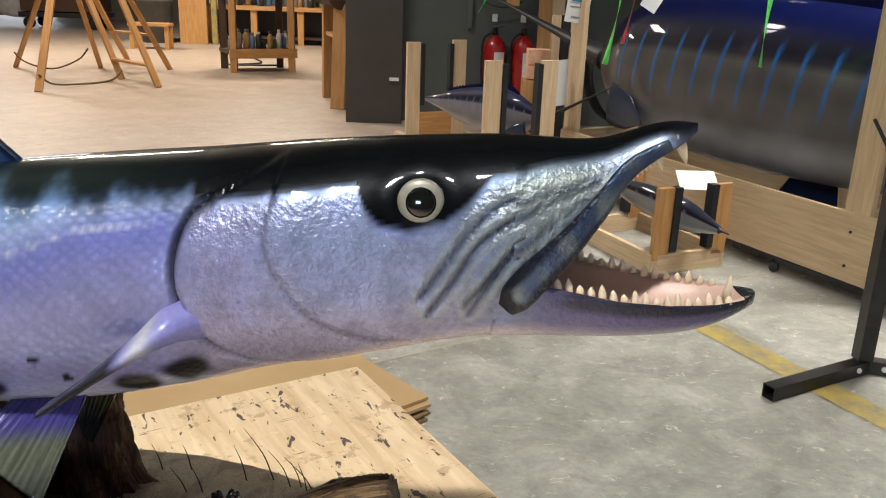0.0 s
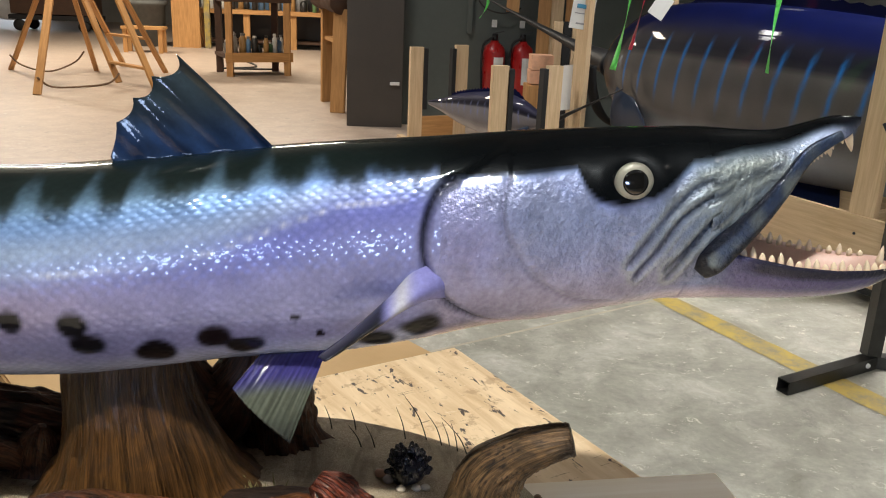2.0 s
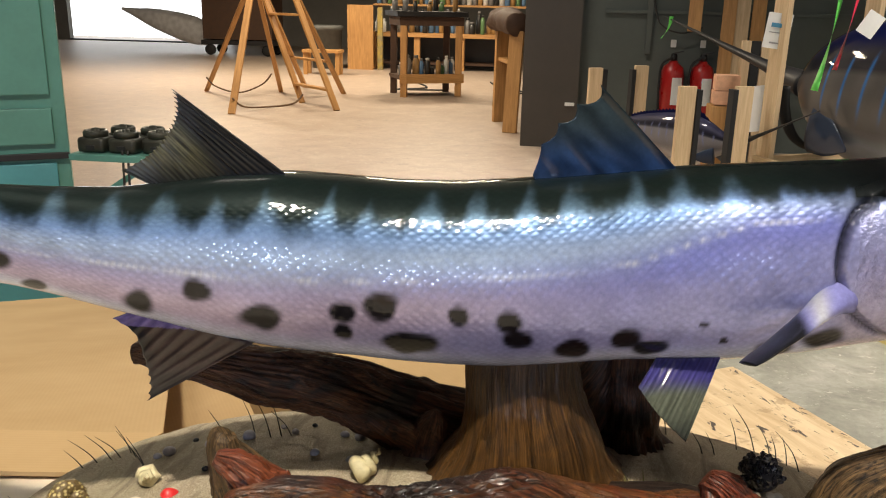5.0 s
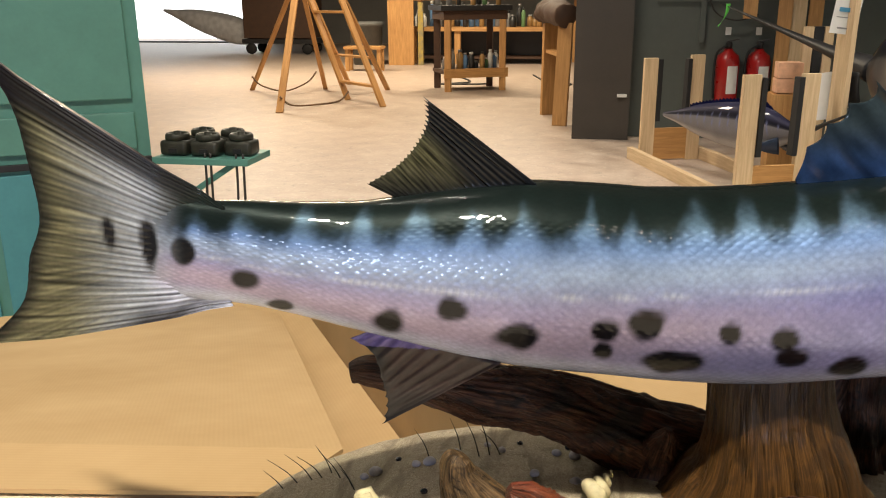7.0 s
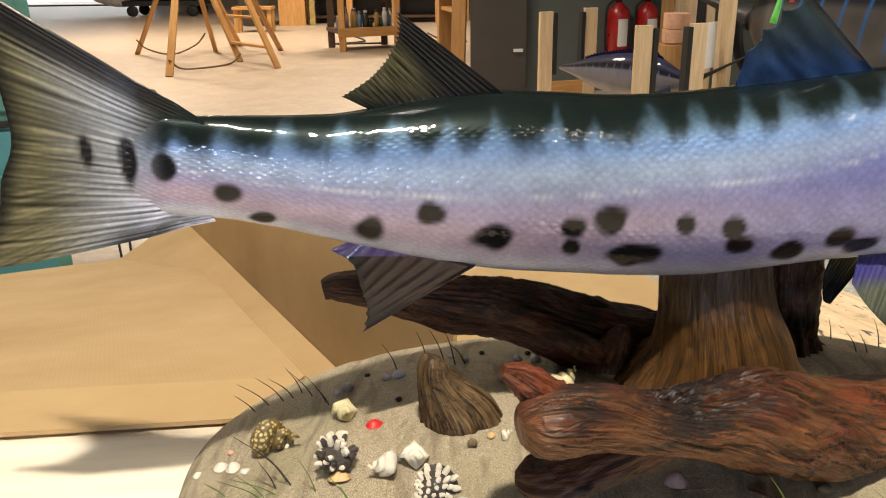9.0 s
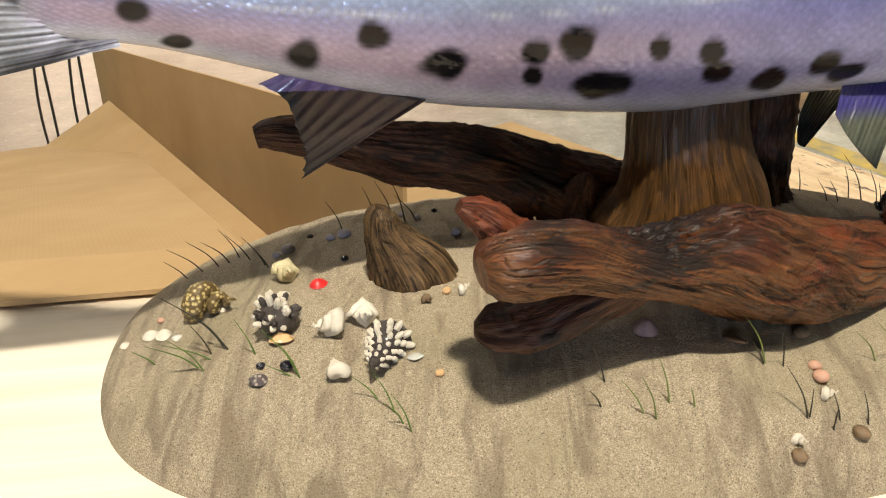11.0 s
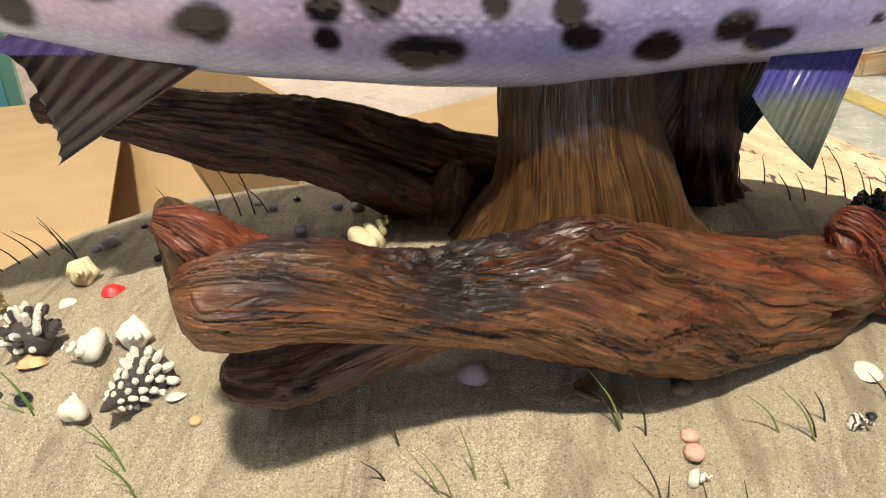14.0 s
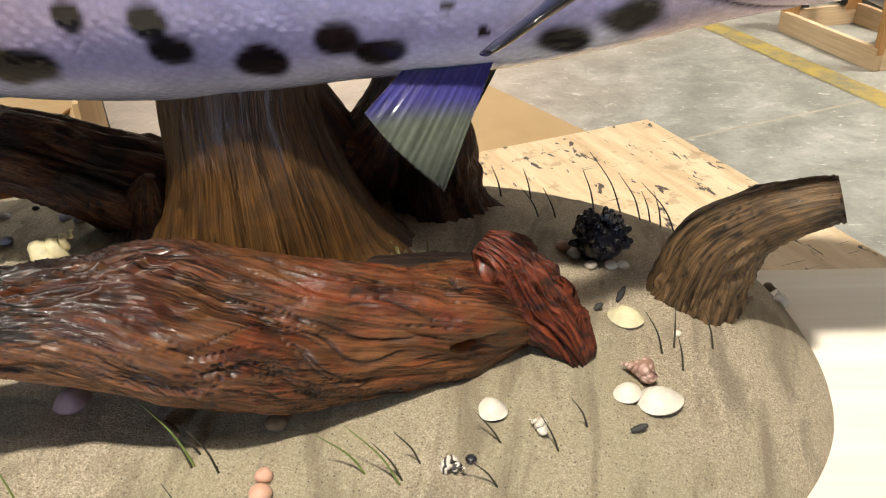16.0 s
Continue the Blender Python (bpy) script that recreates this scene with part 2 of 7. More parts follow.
_edge = _math("ADD", _math("SUBTRACT", _math("MULTIPLY", _sep.outputs[1], 0.45), _math("MULTIPLY", _sep.outputs[0], 1.0)), _math("MULTIPLY", _big, 1.6))
_mask = ramp(_t, _math("MULTIPLY", _math("SUBTRACT", _edge, 2.2), 0.9), [(0.0, (0, 0, 0)), (1.0, (1, 1, 1))])
_c = mixed(_t, _mask, _grey, _warm_lit)
_c = mixed(_t, 0.2, _c, ramp(_t, _fine, [(0.3, (0.08, 0.078, 0.07)), (0.7, (0.34, 0.32, 0.28))]))
_c = mixed(_t, ramp(_t, noise_at(_t, coords(_t, "Object", (1.0, 1.4, 1)), 16, 10, 0.8, 0.5), [(0.585, (0, 0, 0)), (0.62, (0.8, 0.8, 0.8))]), _c, (0.60, 0.57, 0.49))
_c = mixed(_t, ramp(_t, noise_at(_t, _v, 7.0, 8, 0.8, 0.3), [(0.33, (0.55, 0.55, 0.55)), (0.42, (0, 0, 0))]), _c, (0.13, 0.127, 0.11))
_t.links.new(_c, _p.inputs["Base Color"])
_t.links.new(ramp(_t, _mid, [(0.3, (0.35,) * 3), (0.7, (0.6,) * 3)]), _p.inputs["Roughness"])
bumped(_t, _p, _mid, 0.15, 0.002)
YELLOW_LINE, _t, _p = material("worn_yellow_floor_paint", 0.55)
_v = coords(_t, "Object")
_c = mixed(_t, ramp(_t, noise_at(_t, _v, 9, 8, 0.75), [(0.42, (1, 1, 1)), (0.62, (0.15, 0.15, 0.15))]), (0.18, 0.17, 0.13), (0.40, 0.29, 0.06))
_t.links.new(_c, _p.inputs["Base Color"])
JOINT = plain("pale_floor_joint", (0.42, 0.38, 0.30), 0.7)

# sand on the base: tan grains, dark specks, green-grey damp patches
SAND, _t, _p = material("resin_bound_sand", 0.6)
_v = coords(_t, "Object")
_g = noise_at(_t, _v, 950, 3, 0.75)
_m = noise_at(_t, _v, 330, 3, 0.6)
_b = noise_at(_t, _v, 9, 4, 0.6)
_c = ramp(_t, _g, [(0.30, (0.05, 0.036, 0.022)), (0.42, (0.28, 0.215, 0.135)), (0.55, (0.48, 0.40, 0.275)), (0.70, (0.86, 0.77, 0.60))])
_c = mixed(_t, 0.25, _c, ramp(_t, _m, [(0.3, (0.27, 0.21, 0.13)), (0.7, (0.70, 0.60, 0.44))]))
_c = mixed(_t, ramp(_t, _b, [(0.48, (0, 0, 0)), (0.64, (0.5, 0.5, 0.5))]), _c, (0.33, 0.285, 0.165))
_c = mixed(_t, ramp(_t, noise_at(_t, coords(_t, 'Object', (48, 9, 20)), 1.0, 4, 0.6, 0.8), [(0.50, (0, 0, 0)), (0.64, (0.62, 0.62, 0.62))]), _c, (0.17, 0.13, 0.085))
_c = mixed(_t, ramp(_t, noise_at(_t, _v, 22, 5, 0.65), [(0.57, (0, 0, 0)), (0.66, (0.4, 0.4, 0.4))]), _c, (0.26, 0.19, 0.12))
_vo = node(_t, "TexVoronoi", Scale=300.0)
_t.links.new(_v, _vo.inputs["Vector"])
_c = mixed(_t, ramp(_t, _vo.outputs["Distance"], [(0.05, (0.85, 0.85, 0.85)), (0.20, (0, 0, 0))]), _c, (0.05, 0.04, 0.03))
_t.links.new(_c, _p.inputs["Base Color"])
bumped(_t, _p, mixed(_t, 0.5, _g, _m), 1.0, 0.003)


def painted(name, rough, coat, scales=0.0, bump=0.3, spec=0.05, pearl=0.0):
    """Airbrushed finish, partly metallic where it is pearl: colour from the 'paint' attribute, relief as strong as its alpha, under clear lacquer."""
    m, t, p = material(name, rough, pearl, coat, 0.03)
    a = t.nodes.new("ShaderNodeAttribute")
    a.attribute_name = "paint"
    v = coords(t, "UV" if scales else "Object")
    fine = noise_at(t, v, 260, 3)
    c = mixed(t, 0.22, a.outputs["Color"], mixed(t, 1.0, a.outputs["Color"], ramp(t, fine, [(0.3, (0.45,) * 3), (0.7, (1.5,) * 3)]), "MULTIPLY"))
    if scales:
        s = node(t, "TexVoronoi", Scale=scales, Randomness=0.32)
        vec = coords(t, "UV", (0.82, 1.1, 1.0))
        vec.node.inputs["Rotation"].default_value = (0, 0, radians(45))
        t.links.new(vec, s.inputs["Vector"])
        dome = ramp(t, s.outputs["Distance"], [(0.0, (1, 1, 1)), (0.62, (0, 0, 0))])
        dome.node.color_ramp.interpolation = "EASE"
        c = mixed(t, 0.16, c, mixed(t, 1.0, c, ramp(t, s.outputs["Distance"], [(0.1, (1.35,) * 3), (0.65, (0.55,) * 3)]), "MULTIPLY"))
        b = bumped(t, p, mixed(t, 0.3, dome, noise_at(t, v, 110, 1.0)), bump, 0.0012, True)
    else:
        b = bumped(t, p, mixed(t, 0.45, noise_at(t, v, 190, 1.5), noise_at(t, v, 420, 2.0)), bump, 0.0022, True)
    k = t.nodes.new("ShaderNodeMath")
    k.operation = "MULTIPLY"
    k.inputs[1].default_value = bump
    t.links.new(a.outputs["Alpha"], k.inputs[0])
    t.links.new(k.outputs[0], b.inputs["Strength"])
    t.links.new(c, p.inputs["Base Color"])
    p.inputs["Specular IOR Level"].default_value = spec
    p.inputs["Coat IOR"].default_value = 1.36
    return m


FISH_SKIN = painted("pearl_airbrushed_fish_skin", 0.38, 1.0, 190.0, 0.30, 0.05, 0.25)
FISH_HEAD = painted("pearl_airbrushed_head", 0.36, 1.0, 0.0, 1.0, 0.05, 0.4)
FISH_FIN = painted("glossy_painted_fin", 0.3, 0.9, 0.0, 0.05)
BILLFISH = painted("glossy_billfish_skin", 0.4, 0.7, 0.0, 0.02)
TOOTH = plain("ivory_tooth", (0.72, 0.60, 0.42), 0.3, 0, 0.6, 0.2, 90)
GUM = plain("pink_mouth_lining", (0.55, 0.37, 0.31), 0.4, 0, 0.4, 0.2, 30)
EYE_RING = plain("pale_grey_glass_iris", (0.27, 0.26, 0.21), 0.3, 0.1, 1.0, 0.2, 160)
PUPIL = plain("black_glass_pupil", (0.004, 0.004, 0.004), 0.05, 0, 1.0, 0)
SHELL_WHITE = plain("chalk_white_shell", (0.74, 0.68, 0.56), 0.5, 0, 0.1, 0.25, 90, 0.5)
SHELL_YELLOW = plain("pale_yellow_shell", (0.68, 0.60, 0.36), 0.5, 0, 0.1, 0.3, 90, 0.5)
SHELL_PINK = plain("pale_pink_shell", (0.62, 0.36, 0.25), 0.45, 0, 0.2, 0.25, 90, 0.4)
SHELL_GREY = plain("lilac_grey_shell", (0.46, 0.43, 0.46), 0.5, 0, 0.1, 0.4, 120, 0.4)
SHELL_BROWN = plain("brown_pebble_shell", (0.20, 0.13, 0.07), 0.5, 0, 0.1, 0.4, 90, 0.4)
SHELL_ORANGE = plain("cream_and_orange_shell", (0.66, 0.42, 0.20), 0.45, 0, 0.2, 0.5, 160, 0.4)
SHELL_LILAC = plain("lilac_pink_shell", (0.40, 0.30, 0.33), 0.45, 0, 0.2, 0.3, 120, 0.4)
SHELL_DARKSAND = plain("dark_sandy_crumb", (0.16, 0.12, 0.075), 0.8, 0, 0, 0.5, 200, 0.5)
SHELL_GLASS = plain("frosted_sea_glass", (0.55, 0.56, 0.50), 0.2, 0, 0.6, 0.15, 160, 0.2)
SHELL_RED = plain("bright_red_shell", (0.72, 0.03, 0.03), 0.35, 0, 0.4, 0.25, 120)
SHELL_BLACK = plain("blue_black_shell", (0.016, 0.016, 0.024), 0.25, 0, 0.5, 0.5, 120)
GRASS_DARK = plain("dark_dried_stem", (0.035, 0.032, 0.018), 0.6)
GRASS_LIME = plain("yellow_green_stem", (0.16, 0.20, 0.045), 0.55)
GRASS_GREEN = plain("green_stem", (0.10, 0.17, 0.03), 0.55)


def speckled(name, a, b, scale):
    m, t, p = material(name, 0.45, 0, 0.2)
    v = coords(t)
    n = node(t, "TexVoronoi", Scale=scale)
    t.links.new(v, n.inputs["Vector"])
    c = ramp(t, n.outputs["Distance"], [(0.28, a), (0.5, b)])
    t.links.new(c, p.inputs["Base Color"])
    bumped(t, p, n.outputs["Distance"], 0.6, 0.002)
    return m


SHELL_OLIVE = speckled("olive_mottled_shell", (0.56, 0.45, 0.19), (0.13, 0.085, 0.03), 290)
SHELL_MUREX = plain("brown_black_shell_ridge", (0.050, 0.038, 0.032), 0.5, 0, 0.15, 0.6, 400, 0.5)
SHELL_STRIPE = speckled("striped_grey_brown_shell", (0.40, 0.34, 0.28), (0.10, 0.08, 0.08), 330)
SHELL_AUGER = speckled("pink_brown_banded_shell", (0.60, 0.42, 0.34), (0.30, 0.17, 0.12), 260)
SHELL_ZEBRA, _t, _p = material("black_and_white_shell", 0.45, 0, 0.2)
_v = coords(_t)
_w = node(_t, "TexWave", Scale=75.0, Distortion=9.0, Detail=3.0)
_w.inputs["Detail Scale"].default_value = 2.0
_t.links.new(_v, _w.inputs[0])
_t.links.new(ramp(_t, _w.outputs["Fac"], [(0.36, (0.045, 0.035, 0.03)), (0.5, (0.72, 0.66, 0.55))]), _p.inputs["Base Color"])
bumped(_t, _p, _w.outputs["Fac"], 0.5, 0.002)


# ---- building helpers ----
def link_mesh(name, bm, mat, parent=None, smooth=True):
    me = bpy.data.meshes.new(name)
    bm.to_mesh(me)
    bm.free()
    for m in (mat if isinstance(mat, (list, tuple)) else [mat]):
        me.materials.append(m)
    if smooth:
        for f in me.polygons:
            f.use_smooth = True
    ob = new(name, me)
    if parent:
        ob.parent = parent
    return ob


def part(name, bm, mat, parent, label="", smooth=True):
    return tagged(link_mesh(name, bm, mat, parent, smooth), label)


def empty(name, label, category, group="", kind="", at=(0, 0, 0)):
    ob = new(name)
    ob.location = at
    ob.empty_display_size = 0.05
    return tagged(ob, label, category, group, kind)


def uv_of(bm):
    return bm.loops.layers.uv.verify()


def add_box(bm, centre, size, turn=None, bevel=0.0, uv_along=None):
    """A bevelled box; its longest side carries the grain."""
    m = Matrix.Translation(centre) @ (turn.to_4x4() if turn else Matrix())
    start = set(bm.verts)
    made = bmesh.ops.create_cube(bm, size=1.0)["verts"]
    for v in made:
        v.co = Vector((v.co.x * size[0], v.co.y * size[1], v.co.z * size[2]))
    if bevel:
        edges = list({e for v in made for e in v.link_edges})
        bmesh.ops.bevel(bm, geom=edges, offset=bevel, segments=2, affect="EDGES", profile=0.6)
    made = [v for v in bm.verts if v not in start]
    layer = uv_of(bm)
    long_axis = max(range(3), key=lambda i: size[i]) if uv_along is None else uv_along
    others = [i for i in range(3) if i != long_axis]
    shift = random.random() * 7
    for f in {f for v in made for f in v.link_faces}:
        n = [abs(f.normal[i]) for i in range(3)]
        k = others[0] if n[others[0]] <= n[others[1]] else others[1]
        for lp in f.loops:
            lp[layer].uv = (lp.vert.co[k] + shift, lp.vert.co[long_axis] + shift)
    for v in made:
        v.co = m @ v.co
    return made


def box_part(name, centre, size, mat, parent, label="", turn=None, bevel=0.003):
    bm = bmesh.new()
    add_box(bm, centre, size, turn, min(bevel, min(size) * 0.3))
    return part(name, bm, mat, parent, label, smooth=False)


def beam(name, a, b, width, depth, mat, parent, label="", roll=0.0, bevel=0.003):
    """A bar from a to b."""
    a, b = Vector(a), Vector(b)
    q = (b - a).to_track_quat("Z", "Y").to_matrix() @ Matrix.Rotation(radians(roll), 3, "Z")
    bm = bmesh.new()
    add_box(bm, (a + b) / 2, (width, depth, (b - a).length), q, min(bevel, min(width, depth) * 0.3), 2)
    return part(name, bm, mat, parent, label, smooth=False)


def spline(points, t):
    """A smooth curve through points, t from 0 to 1; works on tuples of any length."""
    n = len(points) - 1
    f = min(max(t, 0), 1) * n
    i = min(int(f), n - 1)
    f -= i
    p = [np.array(points[min(max(k, 0), n)], float) for k in (i - 1, i, i + 1, i + 2)]
    return 0.5 * (2 * p[1] + (p[2] - p[0]) * f + (2 * p[0] - 5 * p[1] + 4 * p[2] - p[3]) * f ** 2 + (3 * p[1] - p[0] - 3 * p[2] + p[3]) * f ** 3)


def sweep(points, rings=40, sides=24, relief=None, cap=True, up=(0, 0, 1), twist=0.0):
    """A closed limb along points (x, y, z, half width, half height); relief(angle, s) scales its radius."""
    bm = bmesh.new()
    layer = uv_of(bm)
    if tuple(up) == (0, 0, 1) and abs((Vector(points[-1][:3]) - Vector(points[0][:3])).normalized().z) > 0.75:
        up = (0, 1, 0)
    rows, along, last = [], 0.0, None
    for i in range(rings + 1):
        s = i / rings
        x, y, z, rw, rh = spline(points, s)
        here = Vector((x, y, z))
        ahead = Vector(spline(points, min(1, s + 0.01))[:3]) - Vector(spline(points, max(0, s - 0.01))[:3])
        side = ahead.cross(Vector(up)).normalized()
        top = side.cross(ahead).normalized()
        along += (here - last).length if last else 0
        last = here
        row = []
        for k in range(sides):
            a = 2 * math.pi * k / sides
            r = relief(a, s) if relief else 1.0
            row.append(bm.verts.new(here + side * (math.cos(a) * rw * r) + top * (math.sin(a) * rh * r)))
        rows.append((row, along, (rw + rh) / 2))
    for i, ((r0, l0, w0), (r1, l1, w1)) in enumerate(zip(rows, rows[1:])):
        t0, t1 = twist * i / rings * sides / (2 * math.pi), twist * (i + 1) / rings * sides / (2 * math.pi)
        for k in range(sides):
            f = bm.faces.new((r0[k], r0[(k + 1) % sides], r1[(k + 1) % sides], r1[k]))
            girth = 2 * math.pi * max(p[2] for p in rows) * 0.7
            for lp, (u, v) in zip(f.loops, ((k + t0, l0), (k + 1 + t0, l0), (k + 1 + t1, l1), (k + t1, l1))):
                lp[layer].uv = (u / sides * girth, v)
    if cap:
        for row, _, _ in (rows[0], rows[-1]):
            c = bm.verts.new(sum((v.co for v in row), Vector()) / sides)
            for k in range(sides):
                f = bm.faces.new((row[k], row[(k + 1) % sides], c))
                for lp in f.loops:
                    lp[layer].uv = (lp.vert.co.x + lp.vert.co.y, lp.vert.co.z)
    bmesh.ops.recalc_face_normals(bm, faces=bm.faces)
    return bm


def gnarl(seed, amount, along=2.0, twist=0.0, fine=0.35, crease=0.45, splits=0.0):
    """Relief of weathered wood: ridges, furrows, knots and sharp splits that follow its length; at.dents keeps how deep each split is."""
    def at(a, s):
        b = a + twist * s
        warp = 0.5 * noise.noise(Vector((math.cos(a) * 1.1, math.sin(a) * 1.1 + seed, s * along * 1.7)))
        b += warp
        ca, sa = math.cos(b), math.sin(b)
        n = noise.noise(Vector((ca * 1.3 + seed, sa * 1.3, s * along)))
        f = 0.5 - abs(noise.noise(Vector((ca * 4 + seed, sa * 4, s * along * 1.3)))) * 2
        g = 0.5 - abs(noise.noise(Vector((ca * 11 + seed, sa * 11, s * along * 2.2)))) * 2
        k = noise.noise(Vector((math.cos(a) * 6, math.sin(a) * 6 + seed, s * along * 7)))
        for q, z in ((2.6, 0.9), (4.2, 1.4)):
            line = noise.noise(Vector((ca * q + 7, sa * q + seed, s * along * z)))
            gate = noise.noise(Vector((ca * 1.5, sa * 1.5 + seed, s * along * 1.5 + q)))
            n -= crease * max(0.0, 1 - (line / 0.2) ** 2) ** 2 * min(max(gate * 3 + 0.8, 0), 1)
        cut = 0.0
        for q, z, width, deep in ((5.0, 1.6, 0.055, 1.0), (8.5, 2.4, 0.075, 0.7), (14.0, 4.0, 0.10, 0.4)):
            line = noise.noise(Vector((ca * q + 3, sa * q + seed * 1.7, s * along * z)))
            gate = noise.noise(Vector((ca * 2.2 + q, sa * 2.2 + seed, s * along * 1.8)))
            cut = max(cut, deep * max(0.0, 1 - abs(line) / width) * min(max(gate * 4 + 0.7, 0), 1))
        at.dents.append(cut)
        return 1 + amount * (n + fine * f + fine * 0.6 * g + fine * 0.5 * k) - splits * cut
    at.dents = []
    return at


def thread(points, radius, sides=6, rings=None):
    return sweep([(*p, radius, radius) for p in points], rings or 6 * (len(points) - 1), sides)


def lathe(bm, rings, sides=20, m=None):
    """Rings of (radius, height) turned about z."""
    m = m or Matrix()
    layer = uv_of(bm)
    rows = [[bm.verts.new(m @ Vector((r * math.cos(2 * math.pi * k / sides), r * math.sin(2 * math.pi * k / sides), z))) for k in range(sides)] for r, z in rings]
    for j, (a, b) in enumerate(zip(rows, rows[1:])):
        for k in range(sides):
            f = bm.faces.new((a[k], a[(k + 1) % sides], b[(k + 1) % sides], b[k]))
            for lp, uv in zip(f.loops, ((k, j), (k + 1, j), (k + 1, j + 1), (k, j + 1))):
                lp[layer].uv = (uv[0] / sides * 0.3, uv[1] * 0.05)
    bm.faces.new(rows[0][::-1])
    bm.faces.new(rows[-1])
    return bm


# ---- the hall ----
def slab(name, centre, size, mat, label, turn=None):
    bm = bmesh.new()
    add_box(bm, centre, size, turn)
    return tagged(link_mesh(name, bm, mat, None, False), label, name.split("_")[0], kind="structure")


slab("floor", (-6, 10, -0.05), (40, 36, 0.1), FLOOR, "worn grey concrete floor, warm light painted in as pink areas")
slab("ceiling", (-6, 10, 4.1), (40, 36, 0.2), CEILING, "high dim painted hall ceiling")
slab("wall_south", (-6, -5.1, 2), (40, 0.2, 4), FAR_WALL, "plain painted hall wall behind the worktable")
slab("wall_west", (-20.1, 10, 2), (0.2, 30, 4), FAR_WALL, "plain painted hall wall")
slab("wall_east", (4.1, 1.6, 2), (0.2, 13.2, 4), BLOCK, "pale grey painted block wall")
slab("wall_divider", (1.7, 8.32, 2), (4.6, 0.2, 4), GREY_WALL, "dark grey green painted divider wall with conduit")
slab("wall_side", (4.1, 18, 2), (0.2, 19, 4), FAR_WALL, "plain painted hall wall")
# far wall with the loading door's opening
slab("wall_north_a", (-17.6, 24.1, 2), (4.8, 0.2, 4), FAR_WALL, "far painted hall wall beside the loading door")
slab("wall_north_b", (-3.0, 24.1, 2), (14.2, 0.2, 4), FAR_WALL, "far painted hall wall beside the loading door")
slab("wall_north_c", (-12.65, 24.1, 3.5), (5.1, 0.2, 1.0), FAR_WALL, "far painted hall wall over the loading door")
DAY, _t, _p = material("daylight_outside", 1.0)
_p.inputs["Emission Color"].default_value = (0.93, 0.97, 1.0, 1)
_p.inputs["Emission Strength"].default_value = 2.5
slab("backdrop", (-12.6, 26.6, 1.5), (10, 0.1, 5), DAY, "bright overcast daylight outside the open loading door")
slab("doorstep", (-12.65, 24.1, 0.02), (5.1, 0.25, 0.04), BLACK_METAL, "dark threshold of the loading door")

bm = bmesh.new()
a, b = Vector((0.35, 4.95, 0.003)), Vector((1.95, 1.55, 0.003))
d = (b - a).normalized()
n = Vector((-d.y, d.x, 0)) * 0.062
layer = uv_of(bm)
rows = []
for i in range(60):
    p = a.lerp(b, i / 59)
    w = 1 + 0.12 * noise.noise(Vector((i * 0.7, 0, 0)))
    rows.append((bm.verts.new(p + n * w), bm.verts.new(p - n * w)))
for r, s in zip(rows, rows[1:]):
    bm.faces.new((r[0], r[1], s[1], s[0]))
tagged(link_mesh("floor_line", bm, YELLOW_LINE), "worn yellow safety line painted on concrete", "floor marking", kind="structure")
bm = bmesh.new()
a, b = Vector((-1.6, 1.95, 0.002)), Vector((3.4, 4.85, 0.002))
d = (b - a).normalized()
n = Vector((-d.y, d.x, 0)) * 0.007
f = bm.faces.new([bm.verts.new(p) for p in (a + n, a - n, b - n, b + n)])
tagged(link_mesh("floor_joint", bm, JOINT), "pale filled joint in the concrete floor", "floor joint", kind="structure")

# Housings are assumed and out of view; the last six lamps are added fill.
for place, a, b, watts, colour in LAMPS:
    lamp = empty("assumed_ceiling_lamp", "assumed white sheet metal ceiling lamp, out of view above the hall floor", "ceiling lamp", "ceiling lamps")
    x, y, z = place
    box_part("housing", (x, y, z + 0.09), (a + 0.12, b + 0.12, 0.12), BLOCK, lamp)
    beam("hanger", (x, y, z + 0.15), (x, y, 4.0), 0.03, 0.03, BLACK_METAL, lamp)

# divider wall: conduit and dark door leaf
cond = empty("conduit", "grey steel conduit with junction box on the wall", "conduit")
beam("pipe", (0.42, 8.19, 0.9), (0.42, 8.19, 4.0), 0.05, 0.05, GREY_WALL, cond)
beam("pipe", (0.0, 8.19, 1.28), (3.6, 8.19, 1.28), 0.03, 0.03, GREY_WALL, cond)
part("cable", thread([(0.42, 8.17, 1.55), (0.5, 8.12, 1.2), (0.7, 8.1, 1.1), (0.9, 8.15, 1.15)], 0.008), CABLE, cond)
door = empty("steel_door", "dark brown steel door leaf standing at the wall's end", "door")
box_part("leaf", (-0.47, 8.03, 1.05), (0.53, 0.05, 2.1), PANEL_DARK, door)
box_part("bumper", (-0.28, 7.99, 0.42), (0.09, 0.03, 0.03), PAPER, door, "pale rubber bumper")


# ---- worktable ----
TOP = 0.854
U, V = Vector((0.491, -0.871, 0)), Vector((-0.852, -0.523, 0))
TURN_T = Matrix.Rotation(math.atan2(U.y, U.x), 3, "Z")
corner = Vector((-0.103, 1.035, 0))
table = empty("worktable", "plywood topped worktable with stains and dark scratches", "table")
mid = corner + U * 0.75 + V * 0.8
bm = bmesh.new()
add_box(bm, (0, 0, 0), (1.5, 1.6, 0.022), None, 0.003)
top = part("tabletop", bm, OSB, table, "stained plywood worktop", smooth=False)
top.matrix_basis = Matrix.Translation((mid.x, mid.y, TOP - 0.011)) @ TURN_T.to_4x4()
